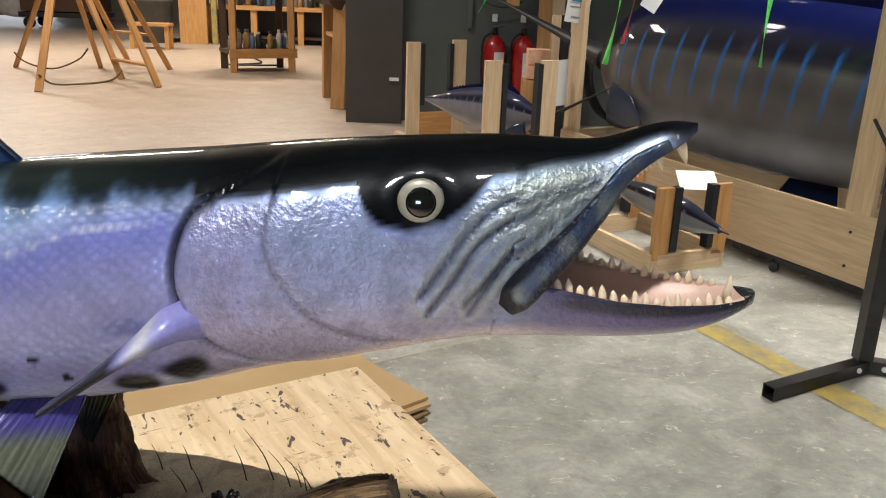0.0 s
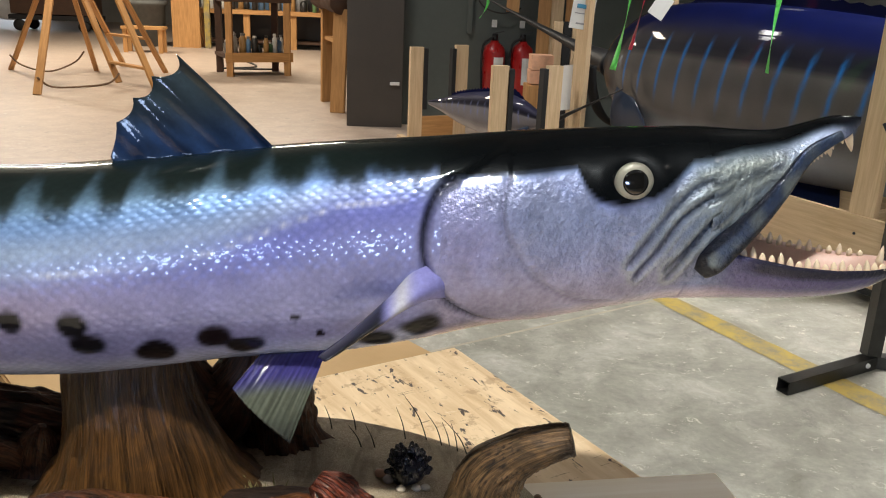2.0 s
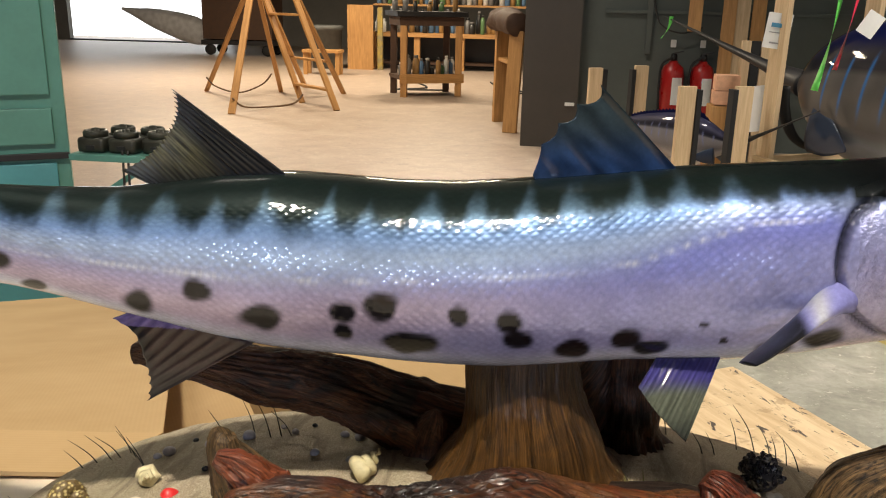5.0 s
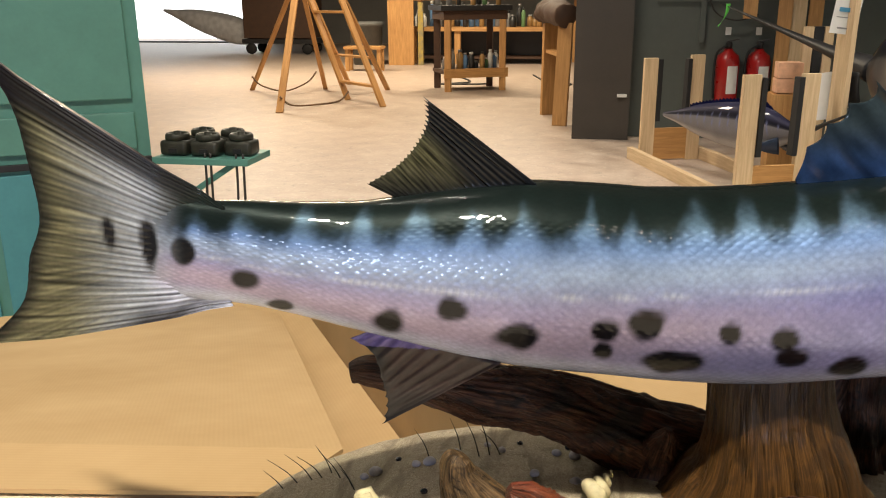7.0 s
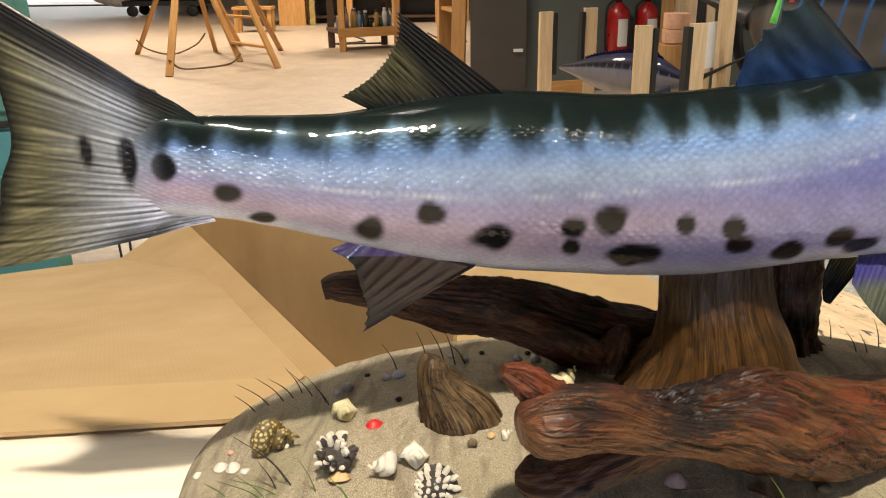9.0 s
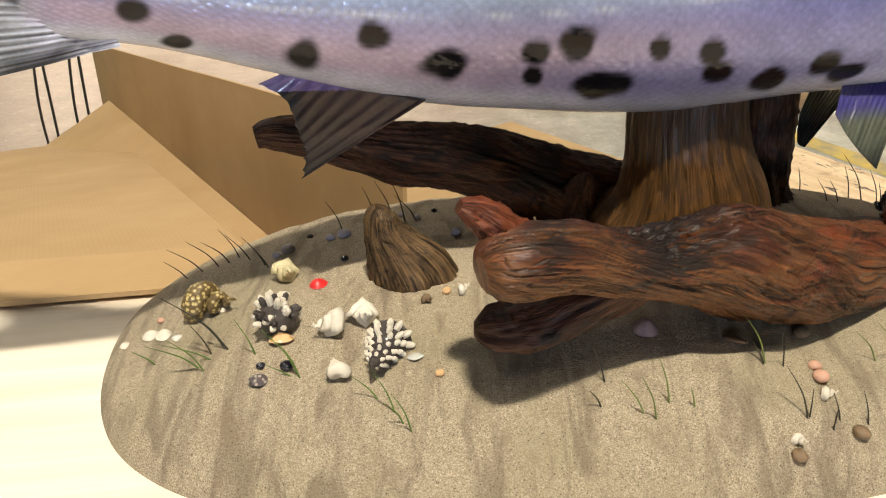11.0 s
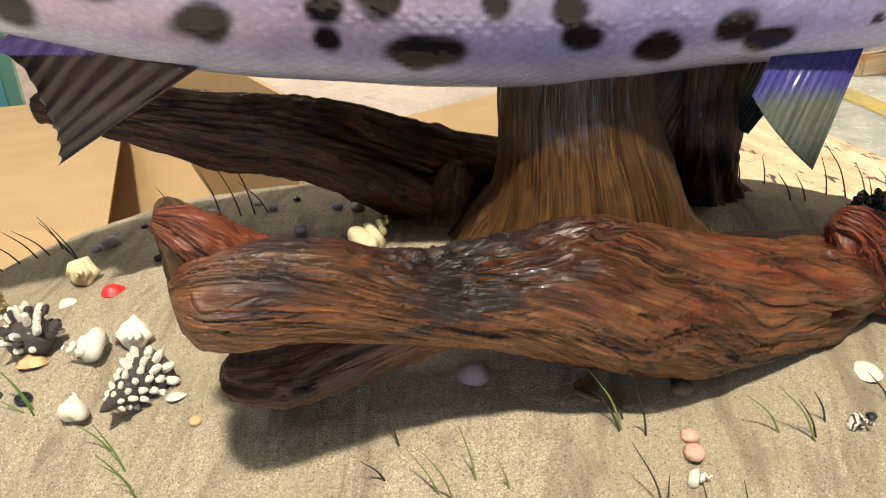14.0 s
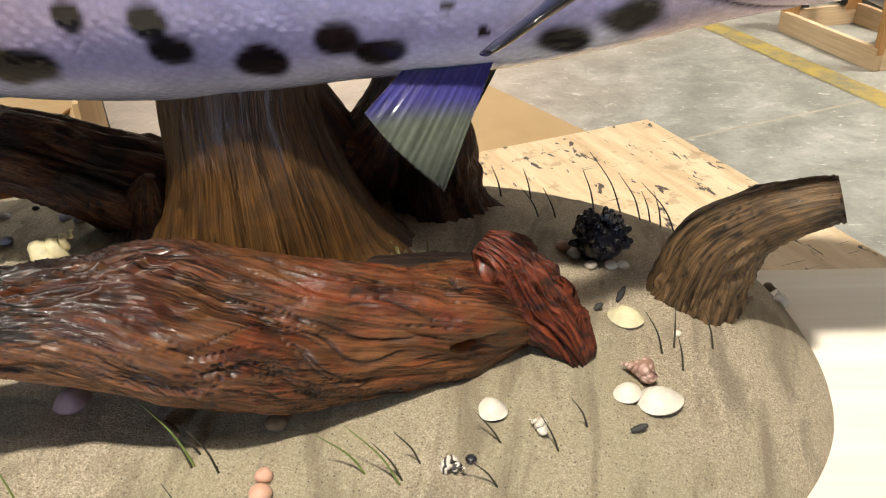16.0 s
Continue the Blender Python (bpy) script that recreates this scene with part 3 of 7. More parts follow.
for i in (0, 1):
    for j in (0, 1):
        p = corner + U * (0.08 + 1.34 * i) + V * (0.08 + 1.44 * j)
        beam("leg", (p.x, p.y, 0), (p.x, p.y, TOP - 0.022), 0.085, 0.085, PINE, table)
for i in (0, 1):
    a = corner + U * (0.08 + 1.34 * i) + V * 0.12
    b = corner + U * (0.08 + 1.34 * i) + V * 1.48
    beam("apron", (a.x, a.y, TOP - 0.075), (b.x, b.y, TOP - 0.075), 0.04, 0.1, PINE, table)

E1, E2 = Vector((0.993, 0.117, 0)), Vector((0.117, -0.993, 0))
c = Vector((0.163, 0.681, 0)) - E1 * 0.72 + E2 * 0.36
bm = bmesh.new()
add_box(bm, (0, 0, 0), (1.44, 0.72, 0.012), None, 0.002)
board = link_mesh("pine_board", bm, WHITE_PINE, None, False)
board.matrix_basis = Matrix.Translation((c.x, c.y, TOP + 0.0075)) @ Matrix.Rotation(math.atan2(E1.y, E1.x), 4, "Z")
tagged(board, "bleached pale pine board lying on the worktable", "board")


# ---- sand base ----
SX, SY = Vector((0.990, 0.14, 0)), Vector((-0.14, 0.990, 0))
SC = Vector((-0.424, 0.508, 0))


def sand_radius(x, y):
    d = Vector((x, y, 0)) - SC
    return (abs(d.dot(SX) / 0.4135) ** 2.4 + abs(d.dot(SY) / 0.236) ** 2.4) ** (1 / 2.4)


def sand_z(x, y):
    r = min(sand_radius(x, y), 1.0)
    low = noise.noise(Vector((x * 7, y * 7, 3)))
    groove = noise.noise(Vector((x * 55 + y * 12, y * 6, 9)))
    fine = noise.noise(Vector((x * 160, y * 160, 1)))
    edge = 1 - r ** 6
    return 0.866 + 0.079 * max(0.0, 1 - r ** 2.6) ** 0.6 + edge * (0.004 * low + 0.0018 * groove * min(1, r * 1.2) + 0.0012 * fine + 0.0016 * noise.noise(Vector((x * 48, y * 48, 6))))


bm = bmesh.new()
rings, sides = 110, 260
rows = []
for i in range(1, rings + 1):
    r = (i / rings) ** 0.8
    row = []
    for k in range(sides):
        a = 2 * math.pi * k / sides
        ca, sa = math.cos(a), math.sin(a)
        g = r * (1 + 0.012 * noise.noise(Vector((ca * 3, sa * 3, 5))))
        p = SC + SX * (0.4135 * g * math.copysign(abs(ca) ** (1 / 1.2), ca)) + SY * (0.236 * g * math.copysign(abs(sa) ** (1 / 1.2), sa))
        z = sand_z(p.x, p.y) if i < rings else 0.864
        row.append(bm.verts.new((p.x, p.y, z)))
    rows.append(row)
low = [bm.verts.new((v.co.x, v.co.y, TOP + 0.001)) for v in rows[-1]]
rows.append(low)
for a, b in zip(rows, rows[1:]):
    for k in range(sides):
        bm.faces.new((a[k], a[(k + 1) % sides], b[(k + 1) % sides], b[k]))
bm.faces.new(rows[0])
bm.faces.new(low[::-1])
bmesh.ops.recalc_face_normals(bm, faces=bm.faces)
tagged(link_mesh("sand_base", bm, SAND), "oval display base covered in tan rippled sand", "display base")


# ---- driftwood ----
def tone_mesh(ob, tone_at, seed, dents=(), groove_dark=0.95):
    """Charred, red and pale areas of a piece of wood, from its place and two scales of noise; grooves darken with split
    depth.
    """
    me = ob.data
    layer = me.color_attributes.new("tone", "FLOAT_COLOR", "POINT")
    buf = np.ones((len(me.vertices), 4), np.float32)
    for i, v in enumerate(me.vertices):
        wide = noise.noise(Vector((v.co.x * 22 + seed, v.co.y * 30, v.co.z * 40)))
        small = noise.noise(Vector((v.co.x * 70 + seed, v.co.y * 110, v.co.z * 150)))
        buf[i, :3] = [min(max(q, 0.0), 1.0) for q in tone_at(v.co, wide, small, v.normal)]
        # Groove colour is darkened by how deep the split is.
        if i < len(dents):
            buf[i, 0] = max(buf[i, 0], groove_dark * min(1.0, dents[i] * 1.6))
    layer.data.foreach_set("color", buf.ravel())


step = lambda v, a, b: min(max((v - a) / (b - a), 0), 1) ** 2 * (3 - 2 * min(max((v - a) / (b - a), 0), 1))
bell = lambda d, w: math.exp(-(d / w) ** 2)
PLAIN_TONE = lambda c, w, s, n: (0.9 * step(w + 0.4 * s, 0.28, 0.5), step(w - 0.3 * s, -0.1, 0.4), 0.35 * step(s - w, 0.25, 0.6))


def driftwood(name, points, mat, label, seed, amount=0.12, rings=70, sides=40, along=3.0, twist=0.0, fine=0.35, tone=PLAIN_TONE, extra=None, splits=0.05, groove_dark=0.95):
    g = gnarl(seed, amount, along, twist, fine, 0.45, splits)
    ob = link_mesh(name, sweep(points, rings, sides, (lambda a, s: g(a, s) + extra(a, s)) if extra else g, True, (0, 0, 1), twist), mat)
    tone_mesh(ob, tone, seed, g.dents, groove_dark)
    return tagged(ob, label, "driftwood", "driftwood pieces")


# The tone's green paints the fish's shade onto the stump's top.
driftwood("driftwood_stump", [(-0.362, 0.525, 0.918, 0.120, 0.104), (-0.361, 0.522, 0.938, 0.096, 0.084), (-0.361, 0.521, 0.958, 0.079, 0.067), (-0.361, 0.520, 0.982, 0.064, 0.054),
                              (-0.365, 0.524, 1.013, 0.052, 0.043), (-0.369, 0.527, 1.045, 0.0475, 0.038), (-0.369, 0.530, 1.072, 0.046, 0.036)], STUMP, "varnished brown stump holding the fish, its top painted dark for the fish's shade", 3, 0.05, 150, 170, 0.8, 0, 0.6,
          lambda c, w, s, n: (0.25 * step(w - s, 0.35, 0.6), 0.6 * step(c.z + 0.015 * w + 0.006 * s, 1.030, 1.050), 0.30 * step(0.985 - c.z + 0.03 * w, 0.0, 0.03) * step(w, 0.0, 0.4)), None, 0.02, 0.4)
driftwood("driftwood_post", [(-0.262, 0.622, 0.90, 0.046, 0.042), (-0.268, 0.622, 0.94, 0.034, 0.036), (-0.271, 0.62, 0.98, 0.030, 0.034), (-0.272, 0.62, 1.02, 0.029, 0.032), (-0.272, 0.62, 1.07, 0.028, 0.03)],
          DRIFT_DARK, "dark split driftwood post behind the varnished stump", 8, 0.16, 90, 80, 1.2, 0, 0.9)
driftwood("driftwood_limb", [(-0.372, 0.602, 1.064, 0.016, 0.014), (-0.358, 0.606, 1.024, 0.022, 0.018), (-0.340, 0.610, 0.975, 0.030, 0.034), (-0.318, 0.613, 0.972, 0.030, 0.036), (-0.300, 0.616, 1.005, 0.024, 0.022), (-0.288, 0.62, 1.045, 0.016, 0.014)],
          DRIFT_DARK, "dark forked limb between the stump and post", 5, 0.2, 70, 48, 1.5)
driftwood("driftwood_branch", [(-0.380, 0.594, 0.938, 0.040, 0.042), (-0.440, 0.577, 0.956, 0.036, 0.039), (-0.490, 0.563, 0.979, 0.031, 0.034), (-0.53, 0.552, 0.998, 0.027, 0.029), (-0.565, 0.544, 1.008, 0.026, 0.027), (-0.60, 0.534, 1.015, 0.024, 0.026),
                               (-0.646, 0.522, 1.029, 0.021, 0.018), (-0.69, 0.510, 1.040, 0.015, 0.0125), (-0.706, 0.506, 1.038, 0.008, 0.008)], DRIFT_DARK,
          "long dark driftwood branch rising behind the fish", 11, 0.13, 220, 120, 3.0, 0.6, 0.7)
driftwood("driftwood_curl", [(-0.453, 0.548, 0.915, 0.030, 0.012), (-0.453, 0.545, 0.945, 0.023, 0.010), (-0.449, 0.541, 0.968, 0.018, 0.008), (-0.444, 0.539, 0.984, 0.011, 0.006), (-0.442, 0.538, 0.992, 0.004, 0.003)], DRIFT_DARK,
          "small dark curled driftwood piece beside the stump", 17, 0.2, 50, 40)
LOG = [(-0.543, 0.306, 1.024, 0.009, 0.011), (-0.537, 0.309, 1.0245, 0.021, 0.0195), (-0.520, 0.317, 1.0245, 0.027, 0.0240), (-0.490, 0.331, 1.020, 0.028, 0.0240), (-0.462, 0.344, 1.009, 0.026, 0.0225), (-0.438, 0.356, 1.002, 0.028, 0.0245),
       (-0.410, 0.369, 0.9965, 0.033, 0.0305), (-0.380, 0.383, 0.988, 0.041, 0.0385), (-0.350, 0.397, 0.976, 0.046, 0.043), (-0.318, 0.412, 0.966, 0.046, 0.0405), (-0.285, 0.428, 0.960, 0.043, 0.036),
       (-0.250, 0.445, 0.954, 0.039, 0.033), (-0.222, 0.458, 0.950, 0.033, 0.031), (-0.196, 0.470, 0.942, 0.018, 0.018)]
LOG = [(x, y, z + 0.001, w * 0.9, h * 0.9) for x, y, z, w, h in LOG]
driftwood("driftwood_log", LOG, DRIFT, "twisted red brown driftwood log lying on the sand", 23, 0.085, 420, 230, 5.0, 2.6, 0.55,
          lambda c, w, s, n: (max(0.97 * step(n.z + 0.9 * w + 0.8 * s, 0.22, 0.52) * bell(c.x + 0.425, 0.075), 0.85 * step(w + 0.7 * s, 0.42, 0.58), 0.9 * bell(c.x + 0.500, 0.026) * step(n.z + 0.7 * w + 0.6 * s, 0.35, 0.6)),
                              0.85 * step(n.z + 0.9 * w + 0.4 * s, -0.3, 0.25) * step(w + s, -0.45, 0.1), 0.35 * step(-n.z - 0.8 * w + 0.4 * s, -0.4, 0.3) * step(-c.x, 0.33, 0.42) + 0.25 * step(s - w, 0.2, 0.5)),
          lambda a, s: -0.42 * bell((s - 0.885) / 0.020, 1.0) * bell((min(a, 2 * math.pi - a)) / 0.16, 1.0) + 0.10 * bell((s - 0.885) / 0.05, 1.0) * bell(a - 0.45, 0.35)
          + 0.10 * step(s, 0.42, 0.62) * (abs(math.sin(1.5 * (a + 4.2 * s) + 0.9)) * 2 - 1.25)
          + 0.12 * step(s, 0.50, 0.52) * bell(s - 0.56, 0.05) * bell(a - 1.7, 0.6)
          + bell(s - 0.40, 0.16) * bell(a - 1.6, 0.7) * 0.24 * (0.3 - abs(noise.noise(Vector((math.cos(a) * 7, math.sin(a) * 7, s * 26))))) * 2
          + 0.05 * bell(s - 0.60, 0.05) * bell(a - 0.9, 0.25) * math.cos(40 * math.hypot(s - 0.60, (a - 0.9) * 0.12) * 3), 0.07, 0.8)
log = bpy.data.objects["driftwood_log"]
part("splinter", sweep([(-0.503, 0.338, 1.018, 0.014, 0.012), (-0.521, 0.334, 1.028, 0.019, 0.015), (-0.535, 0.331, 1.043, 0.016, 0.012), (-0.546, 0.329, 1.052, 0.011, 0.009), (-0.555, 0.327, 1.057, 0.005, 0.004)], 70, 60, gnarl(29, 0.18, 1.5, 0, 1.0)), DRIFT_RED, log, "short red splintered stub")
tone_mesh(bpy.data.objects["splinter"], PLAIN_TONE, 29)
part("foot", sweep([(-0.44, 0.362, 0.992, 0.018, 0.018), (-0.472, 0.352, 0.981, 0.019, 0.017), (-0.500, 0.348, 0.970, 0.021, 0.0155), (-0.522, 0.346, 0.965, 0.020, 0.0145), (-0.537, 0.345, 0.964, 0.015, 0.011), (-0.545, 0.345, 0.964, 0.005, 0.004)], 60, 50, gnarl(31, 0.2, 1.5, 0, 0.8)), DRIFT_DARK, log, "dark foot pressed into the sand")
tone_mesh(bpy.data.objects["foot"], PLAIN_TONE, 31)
# The stick's colour turns darker towards its foot, below z 0.944.
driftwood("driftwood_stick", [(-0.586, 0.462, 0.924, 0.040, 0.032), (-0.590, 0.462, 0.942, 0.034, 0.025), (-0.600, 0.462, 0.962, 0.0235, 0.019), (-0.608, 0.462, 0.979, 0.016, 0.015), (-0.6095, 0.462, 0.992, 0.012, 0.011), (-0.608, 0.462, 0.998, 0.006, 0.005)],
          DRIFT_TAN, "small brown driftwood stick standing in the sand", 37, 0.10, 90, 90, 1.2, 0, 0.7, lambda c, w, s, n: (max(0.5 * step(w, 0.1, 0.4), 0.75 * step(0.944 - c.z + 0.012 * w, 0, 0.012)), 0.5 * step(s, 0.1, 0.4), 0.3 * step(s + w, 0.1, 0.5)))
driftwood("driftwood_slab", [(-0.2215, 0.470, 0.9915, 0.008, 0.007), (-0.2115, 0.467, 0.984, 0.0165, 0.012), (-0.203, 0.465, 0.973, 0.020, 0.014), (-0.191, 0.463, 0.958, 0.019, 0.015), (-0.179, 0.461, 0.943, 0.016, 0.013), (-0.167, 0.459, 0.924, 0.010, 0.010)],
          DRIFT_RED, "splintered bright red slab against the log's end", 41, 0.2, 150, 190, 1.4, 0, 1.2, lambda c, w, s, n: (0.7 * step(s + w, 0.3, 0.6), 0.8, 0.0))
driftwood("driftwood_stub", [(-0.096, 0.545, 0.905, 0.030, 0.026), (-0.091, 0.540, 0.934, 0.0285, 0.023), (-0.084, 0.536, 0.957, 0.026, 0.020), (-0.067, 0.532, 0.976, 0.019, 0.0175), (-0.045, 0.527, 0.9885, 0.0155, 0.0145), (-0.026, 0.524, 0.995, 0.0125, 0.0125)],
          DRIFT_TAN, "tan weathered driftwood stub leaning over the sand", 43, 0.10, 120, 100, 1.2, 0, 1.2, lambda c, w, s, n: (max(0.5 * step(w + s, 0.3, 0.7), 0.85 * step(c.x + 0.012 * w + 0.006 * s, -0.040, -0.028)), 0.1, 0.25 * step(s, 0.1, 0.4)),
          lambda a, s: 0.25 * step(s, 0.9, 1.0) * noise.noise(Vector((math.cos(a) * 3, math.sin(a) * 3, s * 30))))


# ---- the mounted barracuda ----
TX = [-.81, -.784, -.752, -.714, -.676, -.652, -.6, -.557, -.515, -.473, -.43, -.39, -.346, -.259, -.206, -.136, -.08, -.026, .008, .042, .075, .091, .107, .122, .134, .142]
TZ = [1.212, 1.2065, 1.205, 1.202, 1.2005, 1.203, 1.2095, 1.2115, 1.2075, 1.2028, 1.2022, 1.2047, 1.2088, 1.2182, 1.2238, 1.2305, 1.2367, 1.2415, 1.244, 1.2465, 1.246, 1.247, 1.253, 1.259, 1.261, 1.259]
BX = [-.81, -.783, -.757, -.718, -.679, -.638, -.596, -.552, -.508, -.462, -.417, -.38, -.336, -.291, -.25, -.211, -.152, -.108, -.064, -.025, .012, .048, .084, .118, .152, .175, .187]
BZ = [1.137, 1.1345, 1.131, 1.1195, 1.1056, 1.0923, 1.0785, 1.0692, 1.0632, 1.0561, 1.0535, 1.0535, 1.0576, 1.0621, 1.064, 1.0675, 1.0804, 1.0935, 1.1025, 1.112, 1.120, 1.125, 1.128, 1.131, 1.135, 1.144, 1.156]
KX, KY = [-1.0, -.892, -.81, -.64, -.46, -.26, 0, .135, .25], [.39, .393, .402, .462, .516, .541, .525, .498, .49]
WX = [-.85, -.825, -.80, -.75, -.65, -.55, -.45, -.35, -.2, -.1, 0, .05, .09, .13, .19]
WY = [.0002, .0032, .0085, .0195, .04, .058, .068, .070, .067, .063, .056, .047, .037, .024, .01]


def smooth_table(xs, ys, width=0.012):
    grid = np.linspace(-1.05, 0.3, 2701)
    v = np.interp(grid, xs, ys)
    k = np.exp(-0.5 * (np.arange(-80, 81) * 0.0005 / width) ** 2)
    pad = np.pad(v, 80, mode="edge")
    return grid, np.convolve(pad, k / k.sum(), "valid")


_top, _bot, _mid, _wid = smooth_table(TX, TZ, 0.006), smooth_table(BX, BZ), smooth_table(KX, KY, 0.035), smooth_table(WX, WY, 0.015)
fz_top = lambda x: float(np.interp(x, *_top))
fz_bot = lambda x: float(np.interp(x, *_bot))
fy_mid = lambda x: float(np.interp(x, *_mid))
f_wid = lambda x: float(np.interp(x, *_wid))
SUPER = 2.2


def section(x, a):
    """The fish's skin at x, angle a from its flank (up is plus): offset from the mid plane, and height."""
    zt, zb = fz_top(x), fz_bot(x)
    ca, sa = math.cos(a), math.sin(a)
    y = f_wid(x) * math.copysign(abs(ca) ** (2 / SUPER), ca)
    z = (zt + zb) / 2 + (zt - zb) / 2 * math.copysign(abs(sa) ** (2 / SUPER), sa)
    return y, z


def flank_y(x, z):
    """Half thickness of the fish at x and height z."""
    zt, zb = fz_top(x), fz_bot(x)
    q = min(abs((z - (zt + zb) / 2) / ((zt - zb) / 2)), 1)
    return f_wid(x) * (1 - q ** SUPER) ** (1 / SUPER)


GILL = [(-.131, 1.210), (-.142, 1.202), (-.149, 1.186), (-.151, 1.168), (-.147, 1.150), (-.138, 1.134), (-.122, 1.120), (-.098, 1.109), (-.06, 1.104)]
PREOP = [(-.096, 1.213), (-.100, 1.196), (-.098, 1.182), (-.089, 1.165), (-.074, 1.147), (-.050, 1.133), (-.02, 1.128)]
FOLDS = [[(.084, 1.229), (.059, 1.217), (.034, 1.204), (.018, 1.191), (.006, 1.170), (-.007, 1.151)], [(.072, 1.226), (.049, 1.219), (.033, 1.215), (.018, 1.203), (.005, 1.186), (-.012, 1.160)],
         [(.06, 1.205), (.046, 1.196), (.034, 1.182), (.024, 1.165), (.016, 1.15)], [(.052, 1.197), (.040, 1.190), (.026, 1.172), (.014, 1.157)]]
LATERAL_X = [-.80, -.773, -.709, -.632, -.554, -.476, -.399, -.362, -.327, -.288, -.248, -.208, -.156]
LATERAL_Z = [1.174, 1.170, 1.157, 1.147, 1.142, 1.141, 1.145, 1.149, 1.153, 1.160, 1.176, 1.191, 1.199]


def curve_gap(line, x, z):
    """Distance of (x, z) from a polyline, and on which side of it (plus: left of its run)."""
    best, side = 9.0, 1.0
    for (ax, az), (bx, bz) in zip(line, line[1:]):
        dx, dz = bx - ax, bz - az
        t = min(max(((x - ax) * dx + (z - az) * dz) / (dx * dx + dz * dz), 0), 1)
        px, pz = x - ax - t * dx, z - az - t * dz
        d = math.hypot(px, pz)
        if d < best:
            best, side = d, math.copysign(1.0, dx * pz - dz * px)
    return best, side


def fine_line(line, n=30):
    return [tuple(spline(line, i / n)) for i in range(n + 1)]


GILL_F, PREOP_F, FOLDS_F = fine_line(GILL), fine_line(PREOP, 20), [fine_line(f, 14) for f in FOLDS]


def head_relief(x, z):
    """Raised gill cover and cheek plates, the slit behind them, and the folds at the jaw hinge."""
    if x < -0.19:
        return 0.0
    d, side = curve_gap(GILL_F, x, z)
    out = -0.005 * bell(d, 0.0017) if d < 0.02 else 0.0
    inside = side > 0
    if inside:
        out += 0.0042 * step(d, 0.0, 0.005) * (1 - step(d, 0.03, 0.09))
    else:
        out -= 0.0008 * bell(d, 0.01)
    d, side = curve_gap(PREOP_F, x, z)
    out += -0.0010 * bell(d, 0.0018) + (0.0018 * step(d, 0, 0.004) * (1 - step(d, 0.01, 0.04)) if side > 0 else 0)
    for f in FOLDS_F:
        d, _ = curve_gap(f, x, z)
        out += -0.0021 * bell(d, 0.0017) + 0.0010 * bell(d - 0.0048, 0.0028)
    e = math.hypot(x + 0.013, (z - 1.214) * 1.05)
    out += 0.0008 * bell(e - 0.021, 0.005) - 0.0015 * (1 - step(e, 0.010, 0.016))
    return out


SPOTS = [(-.746, 1.153, .009, .007), (-.727, 1.132, .009, .004), (-.652, 1.122, .012, .009), (-.606, 1.134, .009, .008), (-.561, 1.112, .014, .010), (-.500, 1.116, .008, .009), (-.502, 1.100, .007, .007),
         (-.472, 1.120, .011, .012), (-.452, 1.089, .019, .010), (-.417, 1.115, .007, .008), (-.379, 1.111, .009, .009), (-.372, 1.096, .009, .008), (-.331, 1.086, .012, .010), (-.291, 1.096, .011, .009),
         (-.272, 1.089, .013, .007), (-.236, 1.114, .0035, .003), (-.219, 1.100, .003, .0025), (-.179, 1.094, .012, .008), (-.148, 1.107, .014, .009), (-.813, 1.179, .006, .018), (-.788, 1.173, .007, .009)]
HEAD_DARK = [(-.2, 1.203), (-.130, 1.209), (-.088, 1.214), (-.050, 1.219), (-.045, 1.208), (-.036, 1.200), (-.02, 1.197), (0.0, 1.203), (.015, 1.215), (.027, 1.226), (.059, 1.234), (.091, 1.240), (.12, 1.252), (.15, 1.256)]
mix3 = lambda a, b, t: tuple(p + (q - p) * t for p, q in zip(a, b))


